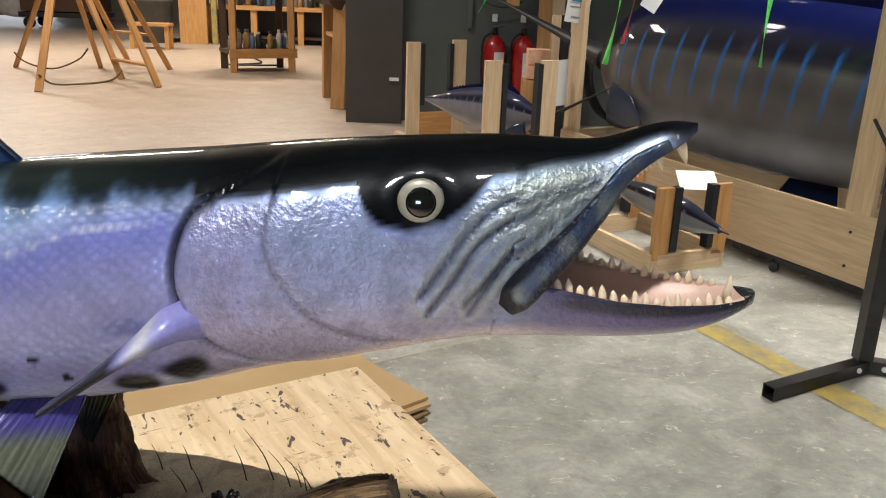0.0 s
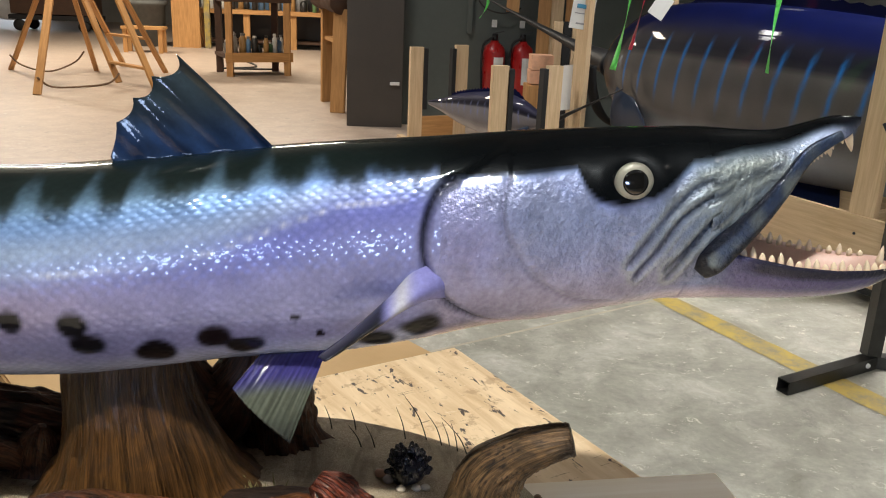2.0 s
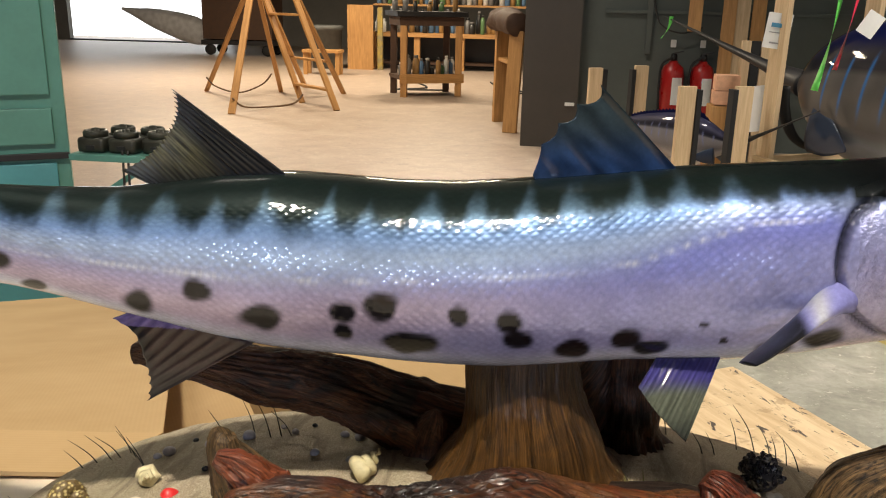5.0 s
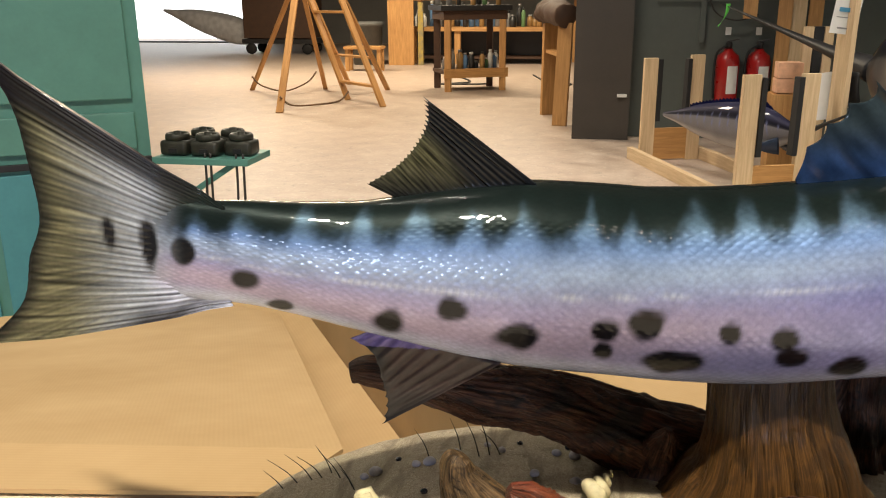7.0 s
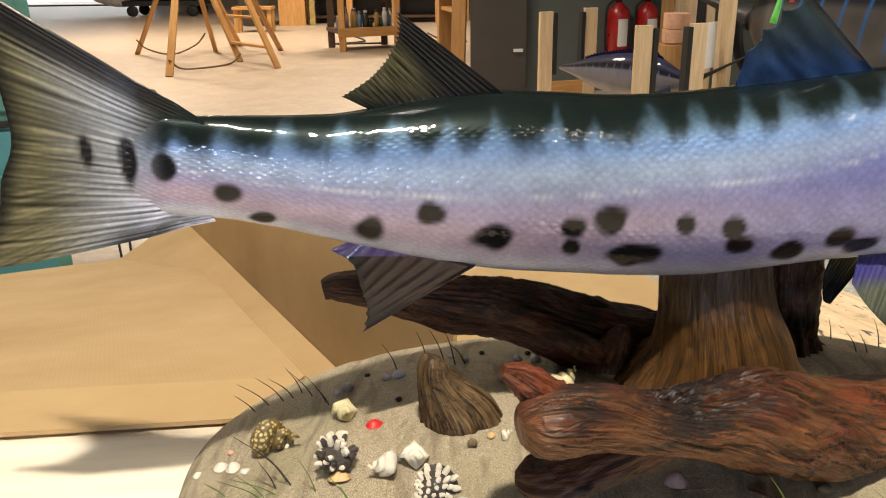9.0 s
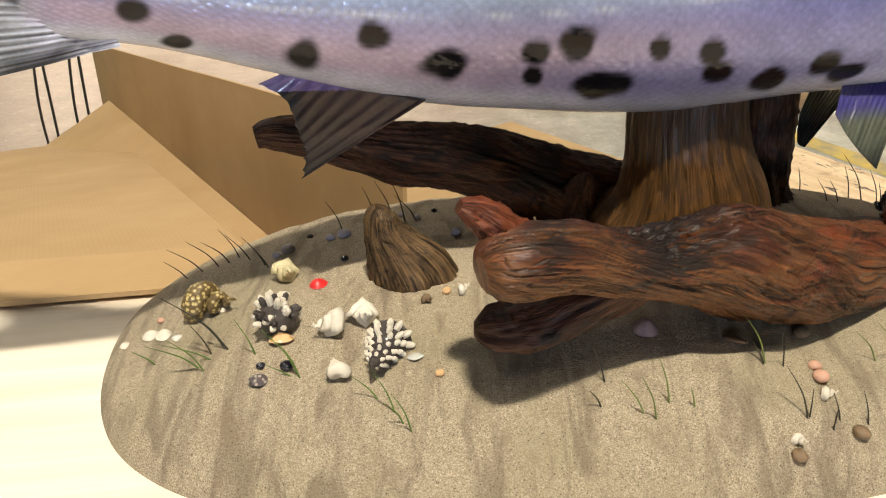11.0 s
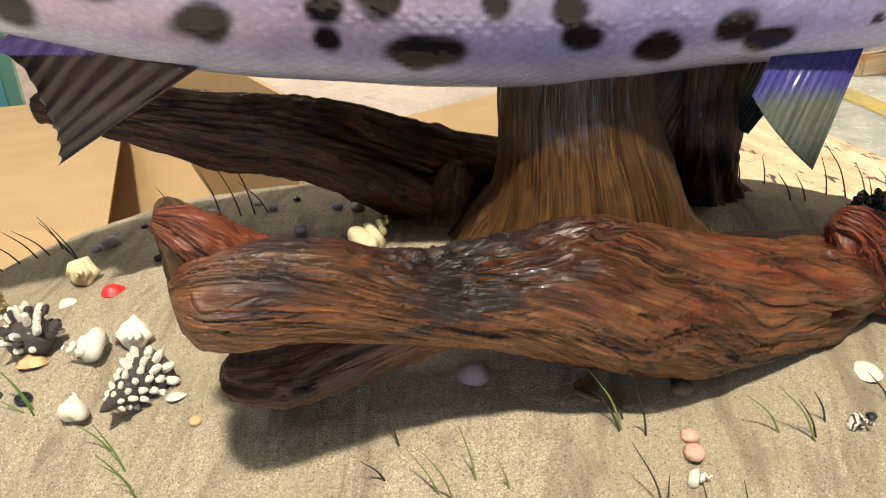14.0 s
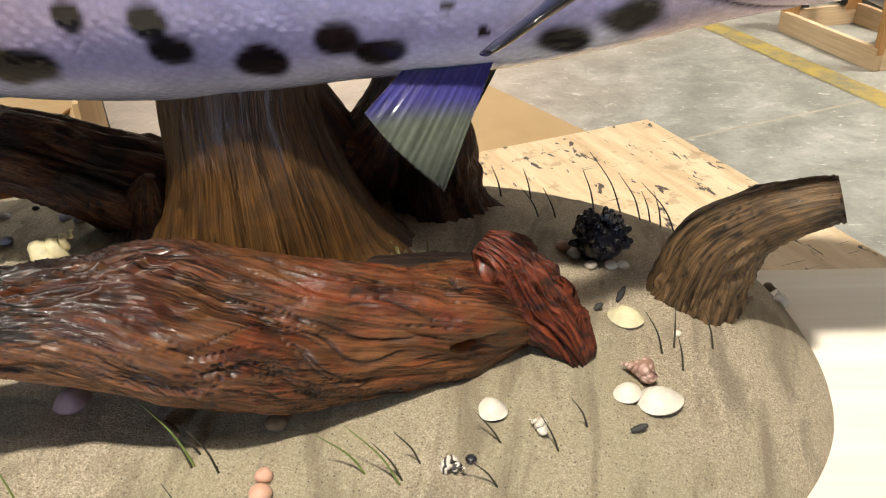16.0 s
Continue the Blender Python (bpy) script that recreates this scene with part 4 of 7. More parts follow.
def fish_paint(x, z, up):
    """The airbrushed pattern at (x, z) of the flank: dark saddled back, pearl blue flank, lilac side, pale belly, black
    blotches; the head adds painted fold shade and dark gill lines.
    """
    zt, zb = fz_top(x), fz_bot(x)
    h = (z - zb) / max(zt - zb, 1e-4)
    wob = noise.noise(Vector((x * 60, z * 60, 2.0)))
    wide = noise.noise(Vector((x * 9, z * 14, 7.0)))
    blue, pearl, lilac, rose, belly = (.13, .26, .55), (.35, .44, .60), (.27, .28, .52), (.44, .35, .44), (.50, .53, .66)
    lat = float(np.interp(x, LATERAL_X, LATERAL_Z))
    above = (z - lat) / max(zt - lat, 1e-3)
    c = mix3(lilac, pearl, step(above, -0.25, 0.25))
    c = mix3(c, blue, 0.75 * step(above, 0.2, 0.55))
    c = mix3(c, (.06, .105, .125), 0.85 * step(above, 0.42, 0.78))
    rosy = step(-x, 0.28, 0.5)
    c = mix3(c, mix3(lilac, rose, rosy), 0.8 * bell(above + 0.45, 0.35))
    c = mix3(c, (.11, .14, .60), (0.5 + 0.3 * wide) * bell(above + 0.1, 0.5) * step(x, -0.42, -0.18))
    c = mix3(c, belly, step(0.22 - h, 0.0, 0.14))
    # saddles
    tooth = abs((((x + 0.463 + 0.010 * noise.noise(Vector((x * 22, 0, 5))) + 0.004 * wob) / 0.0375) % 1.0) - 0.5) * 2
    grit = noise.noise(Vector((x * 190, z * 210, 4.0)))
    if x < -0.14:
        tip = float(np.interp(x, [-.82, -.75, -.609, -.463, -.392, -.358, -.313, -.275, -.2, -.14], [1.186, 1.181, 1.178, 1.176, 1.180, 1.183, 1.191, 1.197, 1.202, 1.2075]))
        depth = float(np.interp(x, [-.82, -.7, -.3, -.22, -.16], [.005, .012, .013, .008, .0]))
        edge = tip + (depth + 0.005 * noise.noise(Vector((x * 30, 1, 8)))) * 1.25 * (1 - step(tooth, 0.0, 0.75)) + 0.004 * wob + 0.004 * grit
        soft = 0.0105
    else:
        edge = float(np.interp(x, [p[0] for p in HEAD_DARK], [p[1] for p in HEAD_DARK])) + 0.001 * wob
        soft = 0.004
    dark = mix3((.010, .017, .016), (.003, .004, .005), step(x, -0.25, -0.1))
    c = mix3(c, dark, step(z, edge - soft, edge + soft))
    if x > -0.16:
        head = mix3((.27, .31, .48), (.31, .29, .43), step(-z, -1.19, -1.13))
        head = mix3(head, (.14, .21, .50), 0.45 * step(wide + 0.5 * wob, -0.1, 0.5))
        head = mix3(head, (.34, .29, .52), 0.5 * bell(x + 0.125, 0.03) * bell(z - 1.175, 0.03))
        grain = noise.noise(Vector((x * 260, z * 260, 6.0)))
        head = tuple(v * (1 + 0.22 * grain + 0.12 * wob) for v in head)
        head = mix3(head, (.09, .13, .21), 0.8 * bell(math.hypot(x - 0.052, (z - 1.19) * 0.7), 0.046))
        head = mix3(head, (.19, .22, .19), 0.75 * bell(math.hypot(x - 0.06, (z - 1.224) * 1.5), 0.05))
        head = mix3(head, (.62, .50, .55), step(zb + 0.022 - z, 0.0, 0.016))
        # Shade in the jaw folds is painted as dark lines, pale ridges beside.
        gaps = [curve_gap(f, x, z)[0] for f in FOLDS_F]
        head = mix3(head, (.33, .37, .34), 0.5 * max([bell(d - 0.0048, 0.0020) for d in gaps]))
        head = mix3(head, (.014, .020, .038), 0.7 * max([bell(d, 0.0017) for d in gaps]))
        c = mix3(c, head, step(x, -0.16, -0.13) * (1 - step(z, edge - soft, edge + soft)))
        # Gill slit and cheek plate edge are coloured dark along their grooves.
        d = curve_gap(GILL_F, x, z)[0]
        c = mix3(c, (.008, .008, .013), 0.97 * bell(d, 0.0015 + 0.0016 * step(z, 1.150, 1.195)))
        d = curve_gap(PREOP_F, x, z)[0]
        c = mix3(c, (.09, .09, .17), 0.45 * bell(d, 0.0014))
    else:
        d = abs(z - lat)
        dash = 0.5 + 0.5 * math.sin(x * 2 * math.pi / 0.0052)
        c = mix3(c, (.10, .12, .18), 0.55 * bell(d + 0.0016, 0.0012))
        c = mix3(c, (.85, .88, .92), 0.5 * bell(d, 0.0009) * (0.4 + 0.6 * dash))
    for sx, sz, rx, rz in SPOTS:
        if abs(x - sx) < 2 * rx and abs(z - sz) < 2 * rz:
            r = math.hypot((x - sx) / rx, (z - sz) / rz) * 0.92 + 0.42 * wob
            c = mix3(c, (.004, .004, .005), 0.99 * (1 - step(r, 0.75, 1.3)))
    g = (1 + 0.16 * wob + 0.10 * wide) * (1 - 0.15 * step(h, 0.25, 0.5))
    return tuple(max(0.0, v * g) for v in c)


def paint_mesh(ob, colour_at, relief_at=None):
    """Colours per vertex; the alpha holds how much relief the finish shows there."""
    me = ob.data
    layer = me.color_attributes.new("paint", "FLOAT_COLOR", "POINT")
    buf = np.ones((len(me.vertices), 4), np.float32)
    for i, v in enumerate(me.vertices):
        buf[i, :3] = colour_at(v.co)
        if relief_at:
            buf[i, 3] = relief_at(v.co)
    layer.data.foreach_set("color", buf.ravel())


def strip_grid(bm, rows, closed=False, uvs=None):
    layer = uv_of(bm)
    n = len(rows[0])
    for i, (a, b) in enumerate(zip(rows, rows[1:])):
        for k in range(n if closed else n - 1):
            k2 = (k + 1) % n
            f = bm.faces.new((a[k], a[k2], b[k2], b[k]))
            for lp, (r, q) in zip(f.loops, ((i, k), (i, k + 1), (i + 1, k + 1), (i + 1, k))):
                lp[layer].uv = uvs(r, q)


fish = empty("barracuda_mount", "glossy painted barracuda replica with open toothed mouth, on a driftwood stump", "fish mount")

X_END = 0.045
NX, NA = 580, 128
xs = [-0.848 + (X_END + 0.848) * (i / NX) for i in range(NX + 1)]
bm = bmesh.new()
rows = []
for x in xs:
    mid_y = fy_mid(x)
    row = []
    for k in range(NA):
        a = 2 * math.pi * k / NA
        y, z = section(x, a)
        w = f_wid(x)
        out = head_relief(x, z) * min(1, abs(y) / (w * 0.5 + 1e-6)) + 0.00025 * noise.noise(Vector((x * 90, y * 90, z * 90)))
        sign = 1 if y >= 0 else -1
        row.append(bm.verts.new((x, mid_y - y - sign * out, z)))
    rows.append(row)
strip_grid(bm, rows, True, lambda i, k: (xs[i], k / NA * 0.42))
bm.faces.new(rows[0])
start = [bm.verts.new(v.co) for v in rows[-1]]
inner = [bm.verts.new((X_END - 0.03, fy_mid(X_END) + (v.co.y - fy_mid(X_END)) * 0.6, 1.165 + (v.co.z - 1.165) * 0.45)) for v in rows[-1]]
strip_grid(bm, [start, inner], True, lambda i, k: (i * 0.02, k / NA * 0.2))
bm.faces.new(inner)
bmesh.ops.recalc_face_normals(bm, faces=bm.faces)
body = part("body", bm, [FISH_SKIN, FISH_HEAD, GUM], fish, "pearl blue and lilac body with dark saddles and black blotches")
for f in body.data.polygons:
    c = f.center
    f.material_index = 2 if f.index > NX * NA else (1 if c.x > -0.14 + 0.3 * max(0, 1.13 - c.z) else 0)


TAIL_E = [(-.924, 1.314), (-.908, 1.300), (-.897, 1.268), (-.8915, 1.236), (-.889, 1.194), (-.900, 1.172), (-.911, 1.138), (-.933, 1.110), (-.958, 1.0925)]


def tail_paint(c):
    r = 0.5 + 0.5 * noise.noise(Vector(((c.z - 1.18) / max(0.03, -0.74 - c.x) * 60, (c.x + 0.8) * 9, 0)))
    col = mix3((.022, .022, .014), (.20, .185, .105), r)
    col = mix3(col, (.34, .38, .46), 0.8 * step(c.x + 0.15 * abs(c.z - 1.18), -0.875, -0.80))
    col = mix3(col, (.008, .009, .011), 0.95 * step(abs(c.z - 1.185), 0.022 + 0.66 * max(0.0, -0.79 - c.x), 0.042 + 0.86 * max(0.0, -0.79 - c.x)))
    edge = float(np.interp(c.z, [p[1] for p in TAIL_E[::-1]], [p[0] for p in TAIL_E[::-1]]))
    col = mix3(col, (.008, .009, .011), 0.9 * (1 - step(c.x - edge, 0.0, 0.020)))
    wob = noise.noise(Vector((c.x * 60, c.z * 60, 2.0)))
    for sx, sz, rx, rz in ((-.840, 1.187, .0055, .012), (-.813, 1.179, .006, .018)):
        q = math.hypot((c.x - sx) / rx, (c.z - sz) / rz) + 0.42 * wob
        col = mix3(col, (.006, .005, .007), 0.97 * (1 - step(q, 0.7, 1.25)))
    out = mix3(fish_paint(c.x, min(max(c.z, 1.136), 1.213), 1), col, step(-c.x, 0.785, 0.825))
    rim = 0.030 + 0.6 * max(0.0, -0.79 - c.x)
    return mix3(out, (.010, .010, .014), 0.9 * step(-c.x, 0.765, 0.80) * step(abs(c.z - 1.174), rim, rim + 0.012))


def skin_relief(c):
    """Scales and wrinkles fade out on the smooth black back and on the dark mask round the eye."""
    if c.x > -0.15:
        edge = float(np.interp(c.x, [p[0] for p in HEAD_DARK], [p[1] for p in HEAD_DARK]))
        return 1 - 0.93 * step(c.z, edge - 0.006, edge + 0.002)
    keep = 1 - 0.9 * step(c.z, fz_top(c.x) - 0.026, fz_top(c.x) - 0.012)
    for sx, sz, rx, rz in SPOTS:
        keep *= 1 - 0.85 * bell(math.hypot((c.x - sx) / rx, (c.z - sz) / rz), 0.9)
    return keep


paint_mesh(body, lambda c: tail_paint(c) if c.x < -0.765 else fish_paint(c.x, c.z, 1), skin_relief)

# upper jaw
MOUTH_X, MOUTH_Z = [.03, .045, .052, .061, .073, .085, .100, .12, .142, .16], [1.148, 1.152, 1.160, 1.175, 1.192, 1.208, 1.229, 1.243, 1.2545, 1.259]
mouth_z = lambda x: float(np.interp(x, MOUTH_X, MOUTH_Z))
bm = bmesh.new()
rows, N = [], 60
JAW_START = X_END - 0.006
uxs = [JAW_START + (0.1425 - JAW_START) * (1 - (1 - i / 60) ** 1.5) for i in range(61)]
for x in uxs:
    zt, zb = fz_top(x), fz_bot(x)
    zm = min(mouth_z(x), zt - 0.0035)
    q = (zm - (zt + zb) / 2) / ((zt - zb) / 2)
    low = math.asin(math.copysign(min(abs(q), 1) ** (SUPER / 2), q))
    taper = math.sqrt(max(0.0, 1 - step(x, 0.12, 0.1435) ** 2)) * 0.95 + 0.05
    row = []
    for k in range(N + 1):
        a = low + (math.pi - 2 * low) * k / N
        y, z = section(x, a)
        out = head_relief(x, z) * min(1, abs(y) / (f_wid(x) * 0.5)) * (1 - step(x, 0.07, 0.1)) + 0.00025 * noise.noise(Vector((x * 90, y * 90, z * 90)))
        out -= 0.0007 * (1 - step(x, X_END - 0.003, X_END + 0.0005))
        row.append(bm.verts.new((x, fy_mid(x) - y * taper - math.copysign(out, y), z)))
    for k in range(1, 12):
        s = 1 - 2 * k / 12
        yl, _ = section(x, low)
        row.append(bm.verts.new((x, fy_mid(x) + yl * s * taper, zm + (1 - s * s) * min(0.010, (zt - zm) * 0.4))))
    rows.append(row)
strip_grid(bm, rows, True, lambda i, k: (uxs[i], k * 0.003))
bm.faces.new(rows[-1])
bmesh.ops.recalc_face_normals(bm, faces=bm.faces)
upper = part("upper_jaw", bm, FISH_HEAD, fish, "black topped upper jaw with blue sides")
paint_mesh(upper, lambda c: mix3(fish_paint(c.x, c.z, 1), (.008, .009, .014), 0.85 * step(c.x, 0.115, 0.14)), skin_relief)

# lower jaw: a trough with a dark rim
JX, JZ = [.03, .06, .1, .13, .16, .178, .188], [1.170, 1.169, 1.162, 1.159, 1.158, 1.159, 1.160]
JWX, JW = [.03, .06, .1, .13, .155, .172, .182, .1875], [.046, .044, .038, .030, .022, .0155, .010, .003]
bm = bmesh.new()
rows, N = [], 48
jxs = [0.03 + 0.1575 * i / 70 for i in range(71)]
for x in jxs:
    zj, zb, w = float(np.interp(x, JX, JZ)), fz_bot(x), float(np.interp(x, JWX, JW))
    row = []
    for k in range(N + 1):
        a = math.pi * k / N
        row.append(bm.verts.new((x, fy_mid(x) - w * math.copysign(abs(math.cos(a)) ** 0.85, math.cos(a)), zj - (zj - zb) * math.sin(a) ** 0.9)))
    deep = min(0.020, (zj - zb) * 0.55) * (1 - step(x, 0.15, 0.19))
    for k in range(1, 16):
        s = -1 + 2 * k / 16
        y = -s * w * 0.90
        row.append(bm.verts.new((x, fy_mid(x) - y * -1, zj + 0.001 - deep * (1 - abs(s) ** 3))))
    rows.append(row)
strip_grid(bm, rows, True, lambda i, k: (jxs[i], k * 0.003))
bm.faces.new(rows[-1])
bm.faces.new(rows[0])
bmesh.ops.recalc_face_normals(bm, faces=bm.faces)
lower = part("lower_jaw", bm, [FISH_HEAD, GUM], fish, "dark lipped lower jaw with pink lining")
for f in lower.data.polygons:
    zj = float(np.interp(f.center.x, JX, JZ))
    if f.normal.z > 0.15 and f.center.x < 0.178:
        f.material_index = 1


def jaw_paint(c):
    zj, zb = float(np.interp(c.x, JX, JZ)), fz_bot(c.x)
    h = (c.z - zb) / max(zj - zb, 1e-3)
    col = mix3((.40, .32, .40), (.12, .11, .24), step(h, 0.1, 0.5))
    col = mix3(col, (.03, .03, .05), step(h, 0.62, 0.8) * step(c.x, 0.05, 0.08))
    col = mix3(col, (.02, .02, .025), step(c.x, 0.15, 0.183))
    return mix3(fish_paint(c.x, c.z, 1), col, step(c.x, 0.035, 0.07))


paint_mesh(lower, jaw_paint)

# maxilla straps along the gape, both sides
LIP_F = fine_line([(.124, 1.249), (.102, 1.236), (.084, 1.214), (.067, 1.193), (.052, 1.176), (.044, 1.165)], 24)
for s in (-1, 1):
    pts = []
    for x, z, w, t in ((.126, 1.249, .003, .004), (.104, 1.236, .0045, .006), (.086, 1.214, .0055, .008), (.069, 1.193, .006, .0095), (.054, 1.176, .0065, .011), (.044, 1.163, .0065, .011), (.039, 1.155, .004, .007)):
        pts.append((x - 0.002, fy_mid(x) + s * (flank_y(x, z) + 0.0005), z, w, t))
    ob = part("maxilla", sweep(pts, 50, 22, lambda a, u: 0.86 + 0.10 * math.cos(3 * a)), FISH_HEAD, fish, "dark edged olive grey lip plate")
    paint_mesh(ob, lambda c: mix3(mix3((.035, .055, .11), (.20, .23, .22), 0.8 * step(noise.noise(Vector((c.x * 70, c.z * 40, 0))), -0.2, 0.4)), (.010, .012, .020), step(curve_gap(LIP_F, c.x, c.z)[0], 0.0030, 0.0058)))

# teeth
def tooth_mesh(height, radius):
    bm = bmesh.new()
    lathe(bm, [(radius, -0.002), (radius * 0.95, height * 0.3), (radius * 0.6, height * 0.7), (radius * 0.12, height)], 9)
    me = bpy.data.meshes.new("tooth")
    bm.to_mesh(me)
    bm.free()
    me.materials.append(TOOTH)
    for f in me.polygons:
        f.use_smooth = True
    return me


TOOTH_SMALL, TOOTH_BIG, TOOTH_TINY = tooth_mesh(0.0075, 0.0024), tooth_mesh(0.014, 0.0026), tooth_mesh(0.0035, 0.0012)


def put_tooth(me, place, rx, ry, rz, scale=(1, 1, 1)):
    ob = new("tooth", me)
    ob.parent = fish
    ob.matrix_basis = pose(*place, rx, ry, rz) @ Matrix.Diagonal((*scale, 1))


for s in (-1, 1):
    for i in range(17):
        x = 0.066 + 0.102 * i / 16
        w = float(np.interp(x, JWX, JW)) * 0.90
        put_tooth(TOOTH_SMALL, (x, fy_mid(x) + s * w, float(np.interp(x, JX, JZ)) - 0.0005), 6 * s, -6, 0, (1, 0.7, 0.75 + 0.25 * math.sin(i * 1.9)))
    for i in range(26):
        x = 0.056 + 0.062 * i / 25
        y = flank_y(x, mouth_z(x)) * 0.93
        put_tooth(TOOTH_TINY, (x, fy_mid(x) + s * y, mouth_z(x) + 0.0008), 180, -30, 0)
put_tooth(TOOTH_BIG, (0.169, fy_mid(0.168) - 0.008, 1.1585), 0, 4, 0)
for x, s, k in ((0.1315, -1, 1.0), (0.1195, -1, 0.85), (0.1335, 1, 0.9), (0.121, 1, 0.8)):
    put_tooth(TOOTH_BIG, (x, fy_mid(x) + s * 0.008, mouth_z(x) + 0.001), 180, -22, 0, (1.25, 1.0, k))

# eyes
for s in (-1, 1):
    x, z = -0.013, 1.2145
    y = fy_mid(x) + s * (flank_y(x, z) - 0.001)
    bm = bmesh.new()
    lathe(bm, [(0.0132 * math.cos(b), 0.0052 * math.sin(b)) for b in [radians(d) for d in (-30, 0, 15, 30, 42, 52)]], 40)
    eye = part("eye", bm, EYE_RING, fish, "pale grey glass eye")
    eye.matrix_basis = pose(x, y, z, 90 if s < 0 else -90, 0, 0) @ pose(0, 0, 0, -8 if s < 0 else 8, 0, 0)
    bm = bmesh.new()
    lathe(bm, [(0.0132 * math.cos(b), 0.0053 * math.sin(b)) for b in [radians(d) for d in (50, 58, 68, 80, 89)]], 32)
    part("pupil", bm, PUPIL, eye, "black pupil")


# fins: thin blades with rays, thick at the root
def fin(name, root, edge, depth_y, rays, paint, label, thick=0.0035, lean=0.0, nu=26, wave=0.0012, root_y=None, scallop=0.0, bend=0.0, sunk=0.0, streak=0.3):
    """root, edge: runs of (x, z) from the leading side to the trailing side; depth_y(x): its plane."""
    bm = bmesh.new()
    nv = rays * 8
    sheets, tones = [], []
    for side in (-1, 1):
        rows = []
        for j in range(nu + 1):
            u = j / nu
            row = []
            for i in range(nv + 1):
                v = i / nv
                a, b = spline(root, v), spline(edge, v)
                ph = v * rays
                cut = 1 - scallop * math.sin(math.pi * (ph % 1.0)) ** 0.8 * u ** 4
                p = a + (b - a) * u * cut
                ridge = wave * math.cos(2 * math.pi * ph) * (0.4 + 0.6 * math.sin(math.pi * min(u, 1)))
                t = thick * (1 - 0.85 * u) * (0.35 + 0.65 * math.sin(math.pi * min(max(v, 0.02), 0.98))) if v > 0.04 else thick * (1 - 0.6 * u)
                if sunk:
                    t = thick * step(u, 0, sunk) * (1 - 0.75 * u)
                y = depth_y(p[0]) + lean * u + bend * math.sin(u * math.pi * 0.5) ** 2 + side * (t * 0.5 + max(ridge, -wave * 0.5))
                row.append(bm.verts.new((p[0], y, p[1])))
                tones.append(max(0.15, 1 + streak * (0.35 * math.cos(2 * math.pi * ph) + 1.6 * noise.noise(Vector((ph * 2.7, u * 2.0, 3.0))))))
            rows.append(row)
        sheets.append(rows)
        strip_grid(bm, rows, False, lambda i, k: (i / nu * 0.09, k / nv * 0.12))
    a, b = sheets
    ring = lambda s: s[0] + [r[-1] for r in s[1:]] + s[-1][-2::-1] + [r[0] for r in s[-2:0:-1]]
    ra, rb = ring(a), ring(b)
    for k in range(len(ra)):
        bm.faces.new((ra[k], ra[(k + 1) % len(ra)], rb[(k + 1) % len(ra)], rb[k]))
    bmesh.ops.recalc_face_normals(bm, faces=bm.faces)
    ob = part(name, bm, FISH_FIN, fish, label)
    tones = iter(tones)
    paint_mesh(ob, lambda c: tuple(v * k for k in [next(tones)] for v in paint(c)))
    return ob


fin("dorsal_fin", [(-.256, 1.216), (-.284, 1.213), (-.312, 1.209), (-.340, 1.206), (-.366, 1.204)], [(-.321, 1.281), (-.338, 1.266), (-.351, 1.251), (-.363, 1.234), (-.3685, 1.210)], fy_mid, 4,
    lambda c: mix3(mix3((.018, .028, .034), (.012, .030, .085), bell(c.z - 1.218, 0.02)), (.003, .004, .007), step(c.x, -0.31 + (1.27 - c.z) * 0.9, -0.295 + (1.27 - c.z) * 0.9)), "dark blue spiny first dorsal fin", scallop=0.10, wave=0.0006, streak=-0.6)
fin("second_dorsal_fin", [(-.549, 1.207), (-.578, 1.206), (-.608, 1.206), (-.633, 1.203), (-.648, 1.200)], [(-.632, 1.2735), (-.6315, 1.256), (-.6395, 1.239), (-.6525, 1.225), (-.672, 1.213)], lambda x: fy_mid(x) * 0.7 + 0.3 * 0.46, 22,
    lambda c: mix3(mix3((.006, .007, .009), (.060, .058, .030), bell(c.z - 1.235, 0.022) * step(-c.x, 0.592 + (c.z - 1.21) * 0.75, 0.612 + (c.z - 1.21) * 0.75)), (.10, .11, .12), step(c.z, 1.268, 1.274)), "black second dorsal fin with olive rays", wave=0.0003, streak=0.9, scallop=0.04)
fin("anal_fin", [(-.574, 1.083), (-.60, 1.089), (-.63, 1.095), (-.652, 1.100), (-.667, 1.104)], [(-.6637, 1.0275), (-.6605, 1.045), (-.663, 1.062), (-.6695, 1.085), (-.6865, 1.0965)], lambda x: 0.450, 9,
    lambda c: mix3(mix3((.055, .036, .032), (.020, .016, .016), step(1.075 - c.z, 0, 0.03)), (.010, .011, .014), max(step(-c.x, 0.653, 0.667), step(1.045 - c.z, 0.0, 0.02))) if c.z < 1.091 else (.13, .10, .26), "brown grey anal fin with dark edge", wave=0.0004, lean=-0.004, streak=0.3, scallop=0.03)
fin("tail_fin", [(-.760, 1.203), (-.765, 1.196), (-.768, 1.186), (-.769, 1.170), (-.768, 1.154), (-.765, 1.142), (-.760, 1.131)],
    [(-.924, 1.314), (-.899, 1.275), (-.8915, 1.236), (-.889, 1.194), (-.902, 1.166), (-.915, 1.130), (-.958, 1.0925)], lambda x: float(np.interp(x, [-.96, -.89, -.8, -.78], [.40, .392, .402, .410])), 30,
    tail_paint, "broad forked grey olive tail fin with dark edge", thick=0.0095, wave=0.0004, nu=44, sunk=0.5, streak=0.6)
PELV = lambda c: mix3(mix3(mix3((.040, .036, .15), (.085, .095, .070), step(1.066 - c.z, 0.0, 0.014)), (.04, .045, .036), step(1.045 - c.z, 0.0, 0.02)), (.008, .008, .010), 0.8 * step(1.030 - c.z, 0.0, 0.012))
